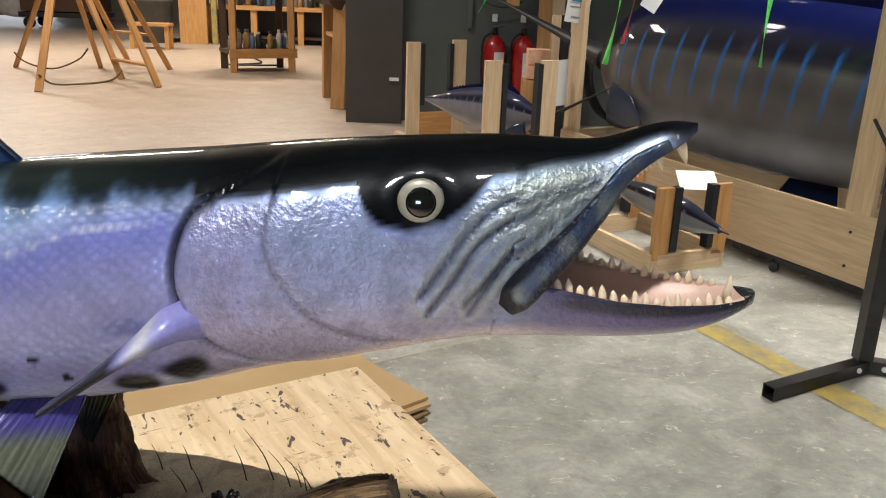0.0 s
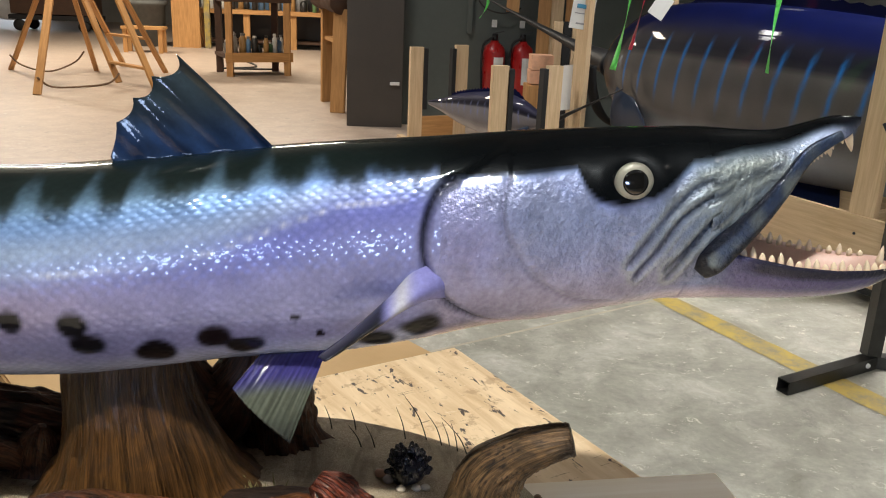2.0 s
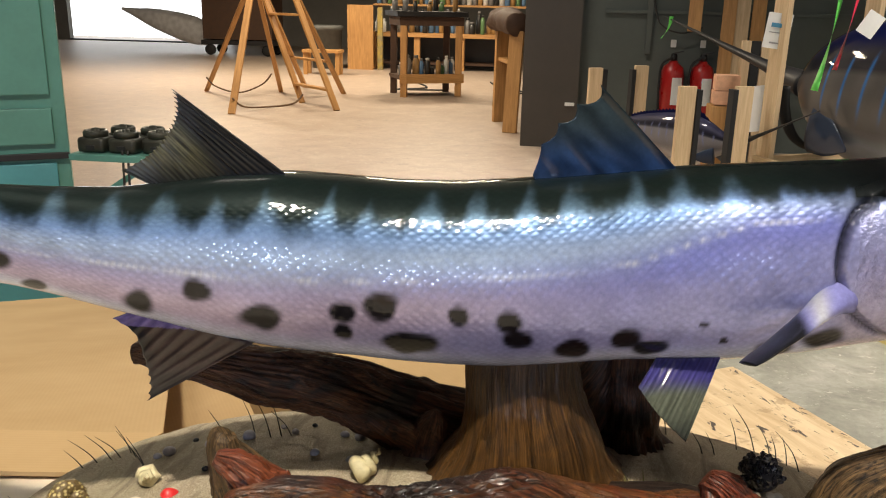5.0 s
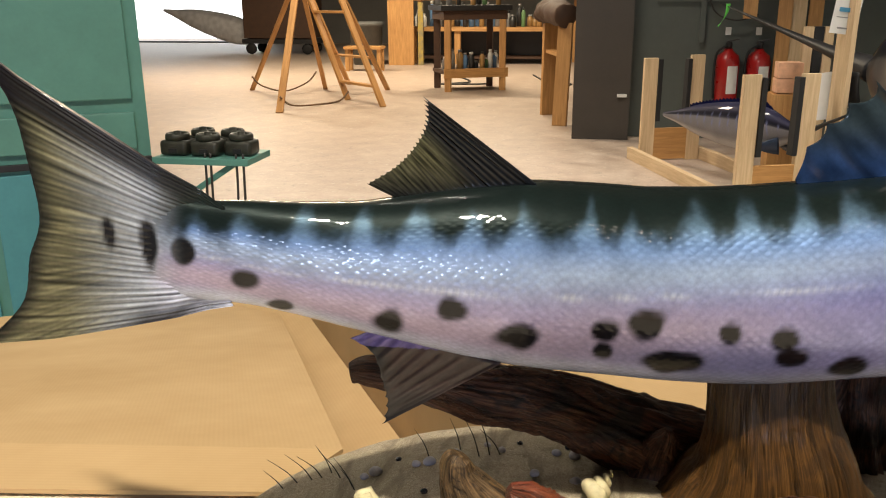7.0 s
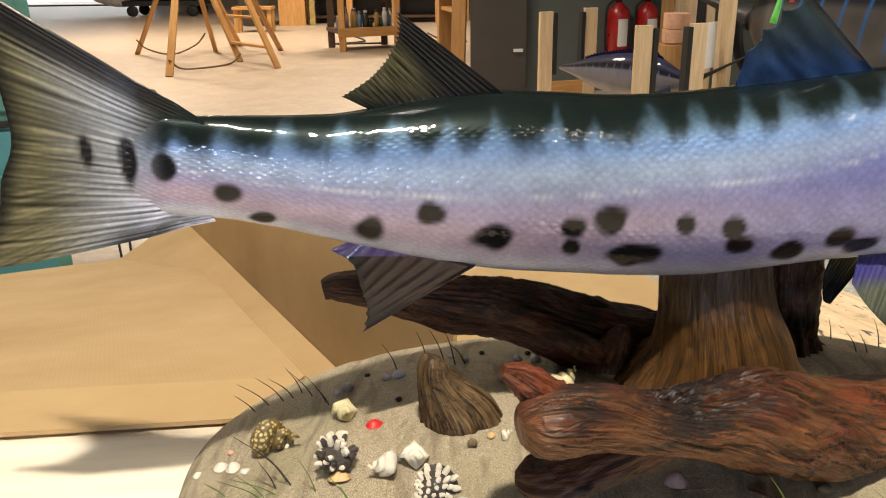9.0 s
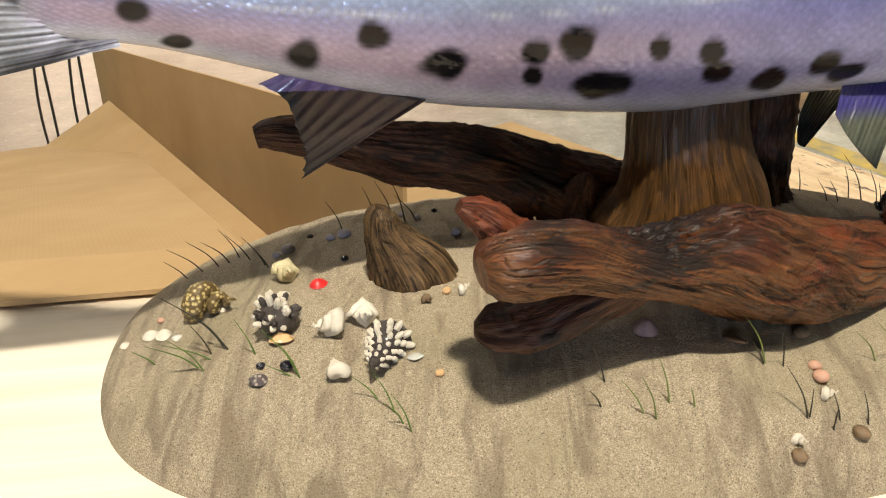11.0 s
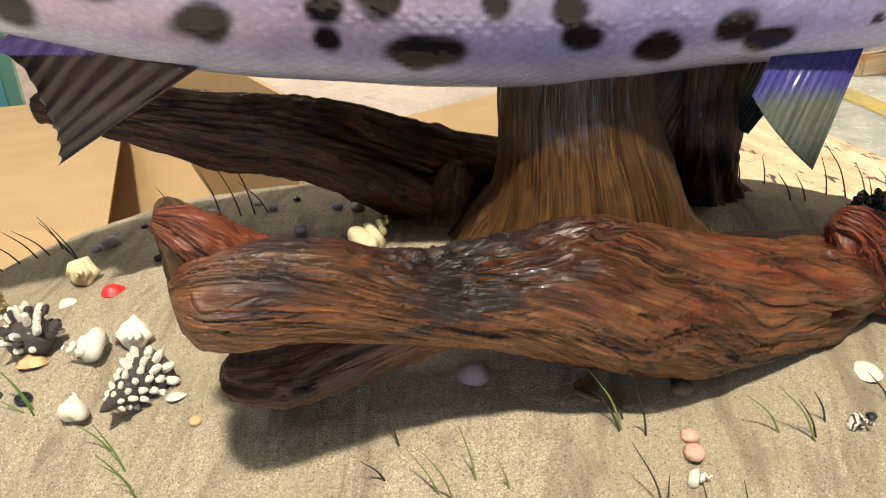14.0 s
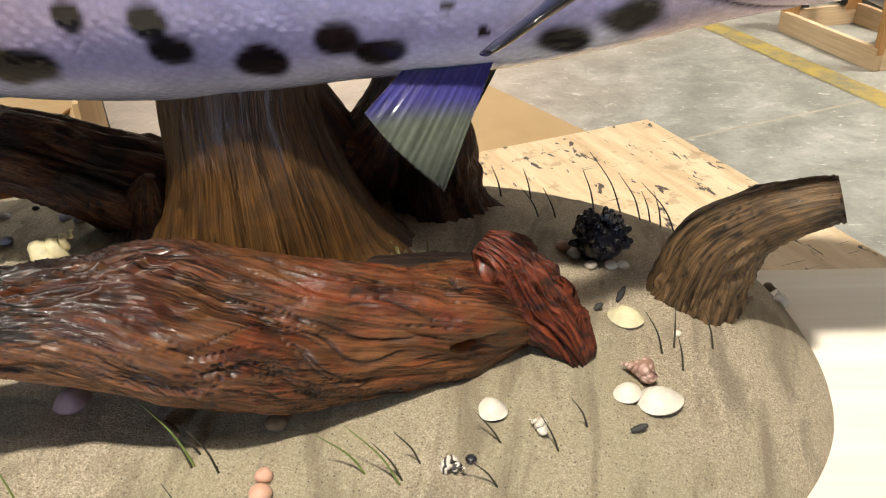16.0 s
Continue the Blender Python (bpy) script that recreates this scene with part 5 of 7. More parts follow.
fin("pelvic_fin", [(-.2165, 1.080), (-.230, 1.078), (-.248, 1.076), (-.264, 1.075)], [(-.240, 1.0195), (-.254, 1.032), (-.268, 1.047), (-.279, 1.062)], lambda x: 0.499, 12, PELV, "violet and pearl pelvic fin with dark tip", lean=-0.028, wave=0.0005, streak=0.3)
fin("pelvic_fin", [(-.213, 1.070), (-.226, 1.069), (-.240, 1.068), (-.252, 1.067)], [(-.2485, 1.000), (-.2545, 1.003), (-.257, 1.014), (-.258, 1.030)], lambda x: 0.566, 10, PELV, "violet and pearl pelvic fin with dark tip", lean=0.008, wave=0.0008)
for s in (-1, 1):
    y0, y1 = fy_mid(-0.15) + s * 0.064, fy_mid(-0.2) + s * 0.120
    pts = [(-.138, y0 - 0.010 * s, 1.141, .012, .012), (-.150, y0 + 0.001 * s, 1.142, .013, .011), (-.166, y0 + s * 0.014, 1.134, .013, .006), (-.186, y0 + s * 0.028, 1.122, .014, .0032), (-.204, y0 + s * 0.038, 1.111, .0135, .0024), (-.213, y0 + s * 0.043, 1.106, .011, .0014)]
    ob = part("pectoral_fin", sweep(pts, 40, 26, None, True, (0.0, -0.35 * s, 1)), FISH_FIN, fish, "lilac based black pectoral fin swept back")
    paint_mesh(ob, lambda c: mix3(mix3((.20, .20, .46), (.40, .40, .46), bell(c.x + 0.164, 0.006)), (.010, .010, .013), step(-c.x - 0.25 * (c.z - 1.12), 0.166, 0.176)))


# ---- cardboard behind the table ----
def sheet(bm, corners, nu=24, nv=16, thick=0.005, bow=0.0, wobble=0.0):
    """A board with thickness through four corners (a, b, c, d in turn), bowed at its middle."""
    a, b, c, d = [Vector(p) for p in corners]
    normal = (b - a).cross(d - a).normalized()
    sides = []
    for s in (0, 1):
        rows = []
        for i in range(nu + 1):
            u = i / nu
            row = []
            for j in range(nv + 1):
                v = j / nv
                p = a.lerp(b, u).lerp(d.lerp(c, u), v)
                off = bow * math.sin(math.pi * u) * math.sin(math.pi * v) + wobble * noise.noise(p * 3)
                row.append(bm.verts.new(p + normal * (off - s * thick)))
            rows.append(row)
        sides.append(rows)
        size = ((b - a).length, (d - a).length)
        strip_grid(bm, rows, False, lambda i, k: (i / nu * size[0], k / nv * size[1]))
    t, l = sides
    ring = lambda s: s[0] + [r[-1] for r in s[1:]] + s[-1][-2::-1] + [r[0] for r in s[-2:0:-1]]
    rt, rl = ring(t), ring(l)
    for k in range(len(rt)):
        bm.faces.new((rt[k], rt[(k + 1) % len(rt)], rl[(k + 1) % len(rt)], rl[k]))
    bmesh.ops.recalc_face_normals(bm, faces=bm.faces)
    return bm


carton = empty("cardboard_carton", "large opened brown cardboard carton behind the worktable", "cardboard box")
part("flap", sheet(bmesh.new(), [(-0.765, 0.655, 0.869), (-1.75, 0.55, 0.853), (-2.09, 1.14, 0.698), (-1.452, 2.111, 0.491)], bow=0.008), CARD, carton, "light brown fold out flap", False)
part("front_lip", sheet(bmesh.new(), [(-0.765, 0.655, 0.8695), (-0.803, 0.562, 0.872), (-1.75, 0.42, 0.872), (-1.75, 0.55, 0.8535)], bow=0.0), CARD, carton, "light brown front lip", False)
part("side_panel", sheet(bmesh.new(), [(-0.598, 0.72, 0.30), (-1.50, 2.19, 0.30), (-1.50, 2.19, 0.74), (-0.598, 0.72, 0.972)], wobble=0.004), CARD, carton, "upright side panel", False)
part("inner_flap", sheet(bmesh.new(), [(-0.655, 0.80, 0.688), (-1.05, 0.62, 0.58), (-1.75, 1.75, 0.42), (-1.44, 2.08, 0.604)], wobble=0.002), CARD, carton, "folded inner flap", False)
part("end_panel", sheet(bmesh.new(), [(-1.47, 2.14, 0.0), (-2.06, 1.20, 0.0), (-2.06, 1.20, 0.66), (-1.47, 2.14, 0.48)]), CARD, carton, "end panel", False)
part("base_panel", sheet(bmesh.new(), [(-0.6, 0.74, 0.0), (-1.49, 2.19, 0.0), (-1.49, 2.19, 0.31), (-0.6, 0.74, 0.31)]), CARD, carton, "lower side panel", False)

stack = empty("cardboard_stack", "stack of flat brown cardboard sheets behind the worktable", "cardboard")
EA, EB = Vector((-0.63, 0.777, 0)), Vector((-0.777, -0.63, 0))
for i in range(7):
    o = Vector((0.012 + 0.006 * math.sin(i * 2.1), 1.41 + 0.006 * math.cos(i * 3.3), 0.595 - i * 0.0075))
    part("cardboard_sheet", sheet(bmesh.new(), [o, o + EA * 0.62, o + EA * 0.62 + EB * 0.72, o + EB * 0.72], 8, 8, 0.006), CARD, stack, "", False)
for i in (0.06, 0.56):
    for j in (0.06, 0.66):
        p = Vector((0.012, 1.41, 0)) + EA * i + EB * j
        beam("trestle_leg", (p.x, p.y, 0), (p.x, p.y, 0.543), 0.06, 0.06, PINE, stack, "pine leg under the sheets")


# ---- steel locker with charging docks ----
locker = empty("steel_locker", "teal enamelled steel locker with louvred doors", "locker")
locker.matrix_basis = Matrix.Translation((-1.99, 2.49, 0)) @ Matrix.Rotation(radians(32), 4, "Z") @ Matrix.Translation((1.99, -2.49, 0))
box_part("body", (-2.75, 2.80, 0.965), (1.5, 0.56, 1.93), TEAL, locker)
for row, (z0, z1, mat) in enumerate(((0.02, 0.80, TEAL_BLUE), (1.00, 1.90, TEAL), (0.835, 0.985, TEAL))):
    for col in range(3):
        x = -2.02 - 0.25 - col * 0.49
        leaf = box_part("locker_door", (x, 2.508, (z0 + z1) / 2), (0.455, 0.022, z1 - z0 - 0.03), mat, locker, bevel=0.004)
        for k in range(4):
            for zc in ((z0 + 0.48,), (z1 - 0.40,), ())[row]:
                bm = bmesh.new()
                add_box(bm, (x + 0.09, 2.492, zc + 0.045 * k), (0.15, 0.012, 0.022), Matrix.Rotation(radians(25), 3, "X"), 0.003)
                part("louvre", bm, mat, leaf, "", False)
box_part("seam", (-2.75, 2.498, 0.810), (1.5, 0.012, 0.022), BLACK_METAL, locker, "dark gap between the doors")

dock = empty("charging_station", "teal shelf with black radio charging docks and hanging cords", "charger")
box_part("shelf", (-1.80, 2.53, 0.815), (0.34, 0.20, 0.022), TEAL, dock, "teal steel shelf")
beam("bracket", (-1.98, 2.47, 0.62), (-1.70, 2.47, 0.80), 0.02, 0.02, TEAL, dock)
for x, y in ((-1.905, 2.50), (-1.795, 2.50), (-1.685, 2.52), (-1.75, 2.60), (-1.86, 2.60)):
    bm = bmesh.new()
    add_box(bm, (x, y, 0.853), (0.098, 0.085, 0.052), None, 0.014)
    unit = part("dock", bm, OLIVE_METAL, dock, "black plastic charging cup")
    bm = bmesh.new()
    lathe(bm, [(0.041, 0.878), (0.041, 0.893), (0.036, 0.900), (0.028, 0.897), (0.024, 0.884), (0.014, 0.884), (0.012, 0.905), (0.002, 0.907)], 24, Matrix.Translation((x, y, 0)))
    part("cup_rim", bm, OLIVE_METAL, unit)
    box_part("label_plate", (x, y - 0.0435, 0.845), (0.03, 0.004, 0.016), BLACK_RUBBER, unit)
for x, s in ((-1.79, 0.0), (-1.77, 0.02), (-1.68, 0.0), (-1.655, 0.015)):
    part("cord", thread([(x, 2.455, 0.84), (x + 0.004, 2.44, 0.7), (x - 0.012 + s, 2.43, 0.45), (x + 0.01, 2.43, 0.2), (x + 0.03, 2.46, 0.006)], 0.0045), CABLE, dock)


# ---- billfish mounts ----
def billfish(name, label, tail, head, radius, belly_z, bars, fin_up, bill, bill_lift=0.0, dark=(.003, .005, .038), flank=(.105, .098, .094), pale=(.30, .31, .34), bar_col=(.02, .17, .50), fins=True, lobes=True, prof=((0.0, .10), (.12, .30), (.3, .68), (.5, .92), (.68, 1.0), (.80, .86), (.90, .55), (1.0, .22))):
    """A replica billfish from its tail end to its snout; bill: its length past the snout."""
    tail, head = Vector(tail), Vector(head)
    run = head - tail
    length = run.length
    d = run.normalized()
    side = Vector((d.y, -d.x, 0)).normalized()
    ob = empty(name, label, "fish mount", "billfish mounts")
    pts = []
    for s, r in prof:
        p = tail + run * s
        pts.append((p.x, p.y, p.z, radius * r * 0.62, radius * r))
    bm = sweep(pts, 40 + int(70 * length), 64)
    b = part("body", bm, BILLFISH, ob)

    def tone(c):
        rel = (Vector(c) - tail)
        s = rel.dot(d) / length
        r = radius * float(np.interp(s, [q[0] for q in prof], [q[1] for q in prof])) + 1e-4
        h = (c[2] - (tail + run * s).z) / r
        col = mix3(pale, flank, step(h, -0.75, -0.35))
        if dark[0] < 0.2:
            col = mix3(col, (.012, .012, .02), step(h, 0.28, 0.42))
        col = mix3(col, dark, step(h, 0.55, 0.8))
        q = (s * bars + h * 0.35) % 1.0
        if 0.12 < s < 0.9:
            col = mix3(col, bar_col, 0.8 * bell(q - 0.5, 0.06) * step(0.62 - h, 0, 0.2) * step(h, -0.35, 0.0))
        return tuple(v * (1 + 0.2 * noise.noise(Vector(c) * 9)) for v in col)

    paint_mesh(b, tone)
    up = Vector((0, 0, 1))
    tip = head + d * bill + up * bill_lift
    part("bill", sweep([(*head, radius * 0.2, radius * 0.2), (*(head + d * bill * 0.3 + up * bill_lift * 0.3), radius * 0.085, radius * 0.075), (*tip, 0.003, 0.003)], 24, 14), BLACK_METAL, ob, "long black bill")
    if fins:
        rows = [[], []]
        bm = bmesh.new()
        n = 110
        for k, off in enumerate((-0.004, 0.004)):
            low, high = [], []
            for i in range(n + 1):
                s = 0.22 + 0.62 * i / n
                p = tail + run * s + up * radius * float(np.interp(s, [q[0] for q in prof], [q[1] for q in prof])) * 0.96
                tooth = abs(((i / n * 24) % 1.0) - 0.5) * 0.03
                h = fin_up * float(np.interp(s, [.2, .6, .76, .84], [.25, .5, 1.0, .05])) + tooth
                low.append(bm.verts.new(p + side * off))
                high.append(bm.verts.new(p + up * h - d * h * 0.4 + side * off * 0.3))
            strip_grid(bm, [low, high], False, lambda i, q: (i * 0.1, q * 0.01))
        bmesh.ops.recalc_face_normals(bm, faces=bm.faces)
        f = part("dorsal_fin", bm, BILLFISH, ob, "dark blue scalloped dorsal fin")
        paint_mesh(f, lambda c: (.004, .006, .035))
        for s_side in (-1, 1):
            p = tail + run * 0.92 + side * s_side * radius * 0.4 - up * radius * 0.5
            q = p - d * radius * 0.9 + side * s_side * radius * 0.25 - up * radius * 0.15
            f = part("pectoral_fin", sweep([(*p, .02 * radius / .2, .07 * radius / .2), (*p.lerp(q, .5), .012, .05 * radius / .2), (*q, .003, .01)], 20, 14), BILLFISH, ob, "dark blue pectoral fin")
            paint_mesh(f, lambda c: (.03, .045, .08))
        for v in (-1, 1) if lobes else ():
            p = tail + d * 0.02
            q = p - d * radius * 0.9 + up * v * radius * 1.5
            f = part("tail_lobe", sweep([(*p, .015, .05), (*p.lerp(q, .5), .010, .06 * radius / .2), (*q, .003, .008)], 20, 12, None, True, d), BILLFISH, ob, "dark blue tail lobe")
            paint_mesh(f, lambda c: (.008, .012, .04))
    return ob


marlin = billfish("marlin_mount", "large blue backed marlin replica lying in a pine crate", (3.00, 2.10, 0.83), (1.23, 5.72, 0.86), 0.455, 0.5, 24, 0.13, 1.75, 0.38,
                  prof=((0.0, .10), (.12, .30), (.3, .68), (.5, .92), (.68, 1.0), (.82, .97), (.90, .84), (.96, .58), (1.0, .25)))
sailfish = billfish("sailfish_mount", "small violet backed sailfish replica in a padded crate", (0.02, 6.75, 0.42), (0.82, 5.72, 0.44), 0.17, 0.3, 16, 0.05, 0.62, 0.30, (.03, .03, .06), (.17, .165, .18), (.45, .45, .48), (.16, .18, .34), lobes=False)
billfish("silver_fish_mount", "large unpainted silver fish blank on the far floor", (-11.6, 20.6, 1.0), (-8.6, 20.0, 0.32), 0.34, 0.2, 3, 0.0, 0.2, 0, (.50, .50, .52), (.66, .66, .68), (.72, .72, .73), (.66, .66, .68), False)

root, tip = Vector((1.96, 4.23, 0.47)), Vector((2.06, 4.02, 0.30))
lower_fin = part("anal_fin", sweep([(*root, .014, .21), (*root.lerp(tip, .5), .011, .16), (*tip, .004, .03)], 24, 20, None, True, (0.44, -0.9, 0)), BILLFISH, marlin, "dark blue anal fin")
paint_mesh(lower_fin, lambda c: (.008, .016, .06))

# marlin crate: posts, boards, pads, on a dolly
crate = empty("marlin_crate", "raw pine crate frame with black foam pads, on a dolly", "crate")
AX = Vector((1.0, -2.05, 0)).normalized()
SIDE = Vector((AX.y, -AX.x, 0))
P0, P1 = Vector((1.00, 5.60, 0)), Vector((1.965, 3.60, 0))
TURN_C = Matrix.Rotation(math.atan2(AX.y, AX.x), 3, "Z")


def crate_box(name, place, size, mat, label="", tilt=0.0):
    return box_part(name, place, size, mat, crate, label, TURN_C @ Matrix.Rotation(radians(tilt), 3, "Y"), 0.004)


ends = [P0, P1, P1 + AX * 1.75]
for e in ends:
    for s in (0.0, -0.72):
        q = e + SIDE * s
        crate_box("post", (q.x, q.y, 0.78), (0.13, 0.04, 1.40), PINE)
    m = e + SIDE * -0.36
    crate_box("end_board", (m.x, m.y, 0.24), (0.05, 0.68, 0.32), PINE)
    bm = bmesh.new()
    ringpts = []
    for k in range(13):
        a = math.pi * (1 + k / 12)
        c = m + SIDE * (0.30 * math.cos(a))
        ringpts.append((c.x + AX.x * 0.03, c.y + AX.y * 0.03, 0.86 + 0.42 * math.sin(a) * 0.98, 0.055, 0.02))
    part("foam_pad", sweep(ringpts, 40, 10), BLACK_RUBBER, crate, "curved black foam pad")
for s in (0.025, -0.745):
    a, b = P0 + SIDE * s, ends[2] + SIDE * s
    m = (a + b) / 2
    bm = bmesh.new()
    add_box(bm, (m.x, m.y, 0.235), ((b - a).length + 0.13, 0.028, 0.32), TURN_C, 0.003)
    part("side_board", bm, PINE, crate, "", False)
    for e in ends:
        for dz in (0.15, 0.31):
            q = e + SIDE * (s + (0.016 if s > 0 else -0.016))
            bm = bmesh.new()
            lathe(bm, [(0.007, -0.003), (0.007, 0.002), (0.004, 0.004)], 8, Matrix.Translation((q.x, q.y, dz)) @ Matrix.Rotation(radians(90), 4, "X"))
            part("screw", bm, BLACK_METAL, crate)
dolly = empty("dolly", "black steel dolly with small casters under the crate", "dolly")
for s in (0.02, -0.72):
    a, b = P0 + AX * 1.55 + SIDE * s, ends[2] + SIDE * s
    beam("rail", (a.x, a.y, 0.058), (b.x, b.y, 0.058), 0.05, 0.03, BLACK_METAL, dolly)
for e in (P0 + AX * 1.6, P0 + AX * 2.3, ends[2]):
    beam("cross_rail", (*(e + SIDE * 0.05).xy, 0.062), (*(e - SIDE * 0.75).xy, 0.062), 0.04, 0.028, BLACK_METAL, dolly)
for e in (P0 + AX * 1.85, P0 + AX * 2.42, ends[2]):
    for s in (0.06, -0.76):
        q = e + SIDE * s
        bm = bmesh.new()
        lathe(bm, [(0.012, -0.012), (0.024, -0.011), (0.026, 0), (0.024, 0.011), (0.012, 0.012)], 18, Matrix.Translation((q.x, q.y, 0.026)) @ TURN_C.to_4x4() @ Matrix.Rotation(radians(90), 4, "X"))
        w = part("caster", bm, BLACK_RUBBER, dolly, "black rubber caster")
        beam("fork", (q.x, q.y + 0.016, 0.026), (q.x, q.y + 0.016, 0.06), 0.02, 0.003, STEEL, w)

tag = empty("shipping_tag", "white paper shipping tag with print, stapled to the crate post", "label")
tm = P0 + SIDE * 0.026
for name, dx, z, w, h, mat, off in (("paper", 0, 1.20, 0.15, 0.22, PAPER, 0.0), ("print_band", 0.01, 1.235, 0.09, 0.026, BLUE_INK, 0.003), ("print_line", -0.01, 1.27, 0.07, 0.008, GREY_INK, 0.003), ("print_line", 0.0, 1.19, 0.10, 0.006, GREY_INK, 0.003), ("print_line", -0.02, 1.17, 0.07, 0.006, GREY_INK, 0.003), ("print_line", 0.0, 1.125, 0.08, 0.010, GREY_INK, 0.003)):
    q = tm + AX * dx + SIDE * off
    box_part(name, (q.x, q.y - 0.002, z), (w, 0.003, h), mat, tag, "", Matrix.Rotation(math.atan2(AX.y, AX.x) * 0.35, 3, "Z") @ Matrix.Rotation(radians(6), 3, "Y"), 0.0005)


def ribbon(name, mat, label, top, bottom, width, curl):
    top, bottom = Vector(top), Vector(bottom)
    bm = bmesh.new()
    rows = []
    for i in range(21):
        s = i / 20
        p = top.lerp(bottom, s) + Vector((curl * math.sin(s * math.pi), 0.3 * curl * math.sin(s * 5), 0))
        a = s * 1.6 + curl * 8
        w = Vector((math.cos(a), math.sin(a), 0)) * width / 2
        rows.append([bm.verts.new(p + w), bm.verts.new(p + w + Vector((0, 0.0008, 0))), bm.verts.new(p - w + Vector((0, 0.0008, 0))), bm.verts.new(p - w)])
    strip_grid(bm, rows, True, lambda i, k: (i * 0.02, k * 0.01))
    bm.faces.new(rows[0])
    bm.faces.new(rows[-1])
    bmesh.ops.recalc_face_normals(bm, faces=bm.faces)
    tagged(link_mesh(name, bm, mat), label, "ribbon", "flagging ribbons")


ribbon("flagging_ribbon", GREEN_TAPE, "neon green flagging ribbon hanging by the marlin", (1.02, 4.53, 1.75), (0.95, 4.53, 0.93), 0.07, 0.03)
ribbon("flagging_ribbon", RED_TAPE, "red flagging ribbon hanging by the marlin", (1.12, 4.51, 1.75), (1.03, 4.51, 1.04), 0.05, 0.02)
ribbon("flagging_ribbon", GREEN_TAPE, "neon green flagging ribbon hanging by the marlin", (1.56, 3.83, 1.75), (1.51, 3.83, 1.0), 0.06, -0.02)
ribbon("flagging_ribbon", GREEN_TAPE, "neon green flagging ribbon on the marlin's bill", (0.502, 7.21, 1.256), (0.43, 7.19, 1.08), 0.035, 0.02)
rail = empty("hanging_rail", "dark steel rail hung over the crate, carrying ribbons", "rail")
beam("bar", (0.75, 5.1, 1.76), (1.72, 3.55, 1.76), 0.03, 0.03, BLACK_METAL, rail)
for p in ((0.85, 4.94), (1.62, 3.71)):
    beam("hanger", (*p, 1.775), (*p, 4.0), 0.012, 0.012, BLACK_METAL, rail)
note = empty("paper_note", "white paper note taped by the marlin's fin", "paper")
box_part("paper", (1.17, 4.5, 1.27), (0.09, 0.003, 0.12), PAPER, note, "", Matrix.Rotation(radians(30), 3, "Y"), 0.0005)

# sailfish crate
sail_crate = empty("sailfish_crate", "pine crate with four tall posts and black foam pads", "crate")
QA, QB = Vector((-0.09, 6.98, 0)), Vector((0.44, 5.45, 0))
DQ = (QB - QA).normalized()
NQ = Vector((-DQ.y, DQ.x, 0))
TURN_Q = Matrix.Rotation(math.atan2(DQ.y, DQ.x), 3, "Z")
for q, top in ((QA, 0.84), (QA + NQ * 0.40, 0.86), (QB, 0.85), (QB + NQ * 0.40, 0.85)):
    box_part("post", (q.x, q.y, top / 2), (0.04, 0.115, top), PINE, sail_crate, "", TURN_Q)
for q in (QA, QB):
    for s in (0.075, 0.325):
        p = q + NQ * s
        box_part("foam_pad", (p.x, p.y, 0.58), (0.07, 0.035, 0.5), BLACK_RUBBER, sail_crate, "black foam pad", TURN_Q)
    p = q + NQ * 0.2
    box_part("end_board", (p.x, p.y, 0.14), (0.035, 0.29, 0.26), ORANGE_PINE, sail_crate, "", TURN_Q)
for s in (-0.09, 0.49):
    a, b = QA + NQ * s, QB + NQ * s
    m = (a + b) / 2
    box_part("base_rail", (m.x, m.y, 0.05), ((b - a).length + 0.25, 0.05, 0.1), PINE, sail_crate, "", TURN_Q)

small = empty("small_fish_crate", "low pine crate with orange uprights and foam for small fish", "crate")
R0, R1 = Vector((0.86, 4.46, 0)), Vector((1.12, 3.83, 0))
DR = (R1 - R0).normalized()
NR = Vector((-DR.y, DR.x, 0))
TURN_R = Matrix.Rotation(math.atan2(DR.y, DR.x), 3, "Z")
for s in (0.0, 0.42):
    m = (R0 + R1) / 2 + NR * s
    box_part("base_rail", (m.x, m.y, 0.05), (0.70, 0.03, 0.10), PINE, small, "", TURN_R)
for q in (R0, R1):
    m = q + NR * 0.21
    box_part("cross_rail", (m.x, m.y, 0.05), (0.03, 0.39, 0.10), PINE, small, "", TURN_R)
    for s in (0.035, 0.385):
        m = q + NR * s
        box_part("upright", (m.x, m.y, 0.25), (0.03, 0.09, 0.36), ORANGE_PINE, small, "amber pine upright", TURN_R)
        m = q + NR * (s + (0.065 if s < 0.2 else -0.065))
        box_part("foam_pad", (m.x, m.y, 0.27), (0.05, 0.04, 0.32), BLACK_RUBBER, small, "black foam pad", TURN_R)
m0, m1 = R0 + NR * 0.21 - DR * 0.15, R1 + NR * 0.21 + DR * 0.2
billfish("small_fish_mount", "small grey fish replica resting in a low crate", (m0.x, m0.y, 0.29), (m1.x, m1.y, 0.26), 0.085, 0.2, 8, 0.0, 0.06, 0, (.03, .035, .05), (.22, .23, .25), (.40, .40, .42), (.2, .2, .22), False)
note = empty("paper_note", "white crumpled paper sheet on the low crate", "paper")
box_part("paper", (1.40, 4.15, 0.40), (0.20, 0.004, 0.14), PAPER, note, "", Matrix.Rotation(radians(-60), 3, "X"), 0.0005)

# steel stand
stand = empty("steel_stand", "dark square tube steel stand with splayed feet", "stand")


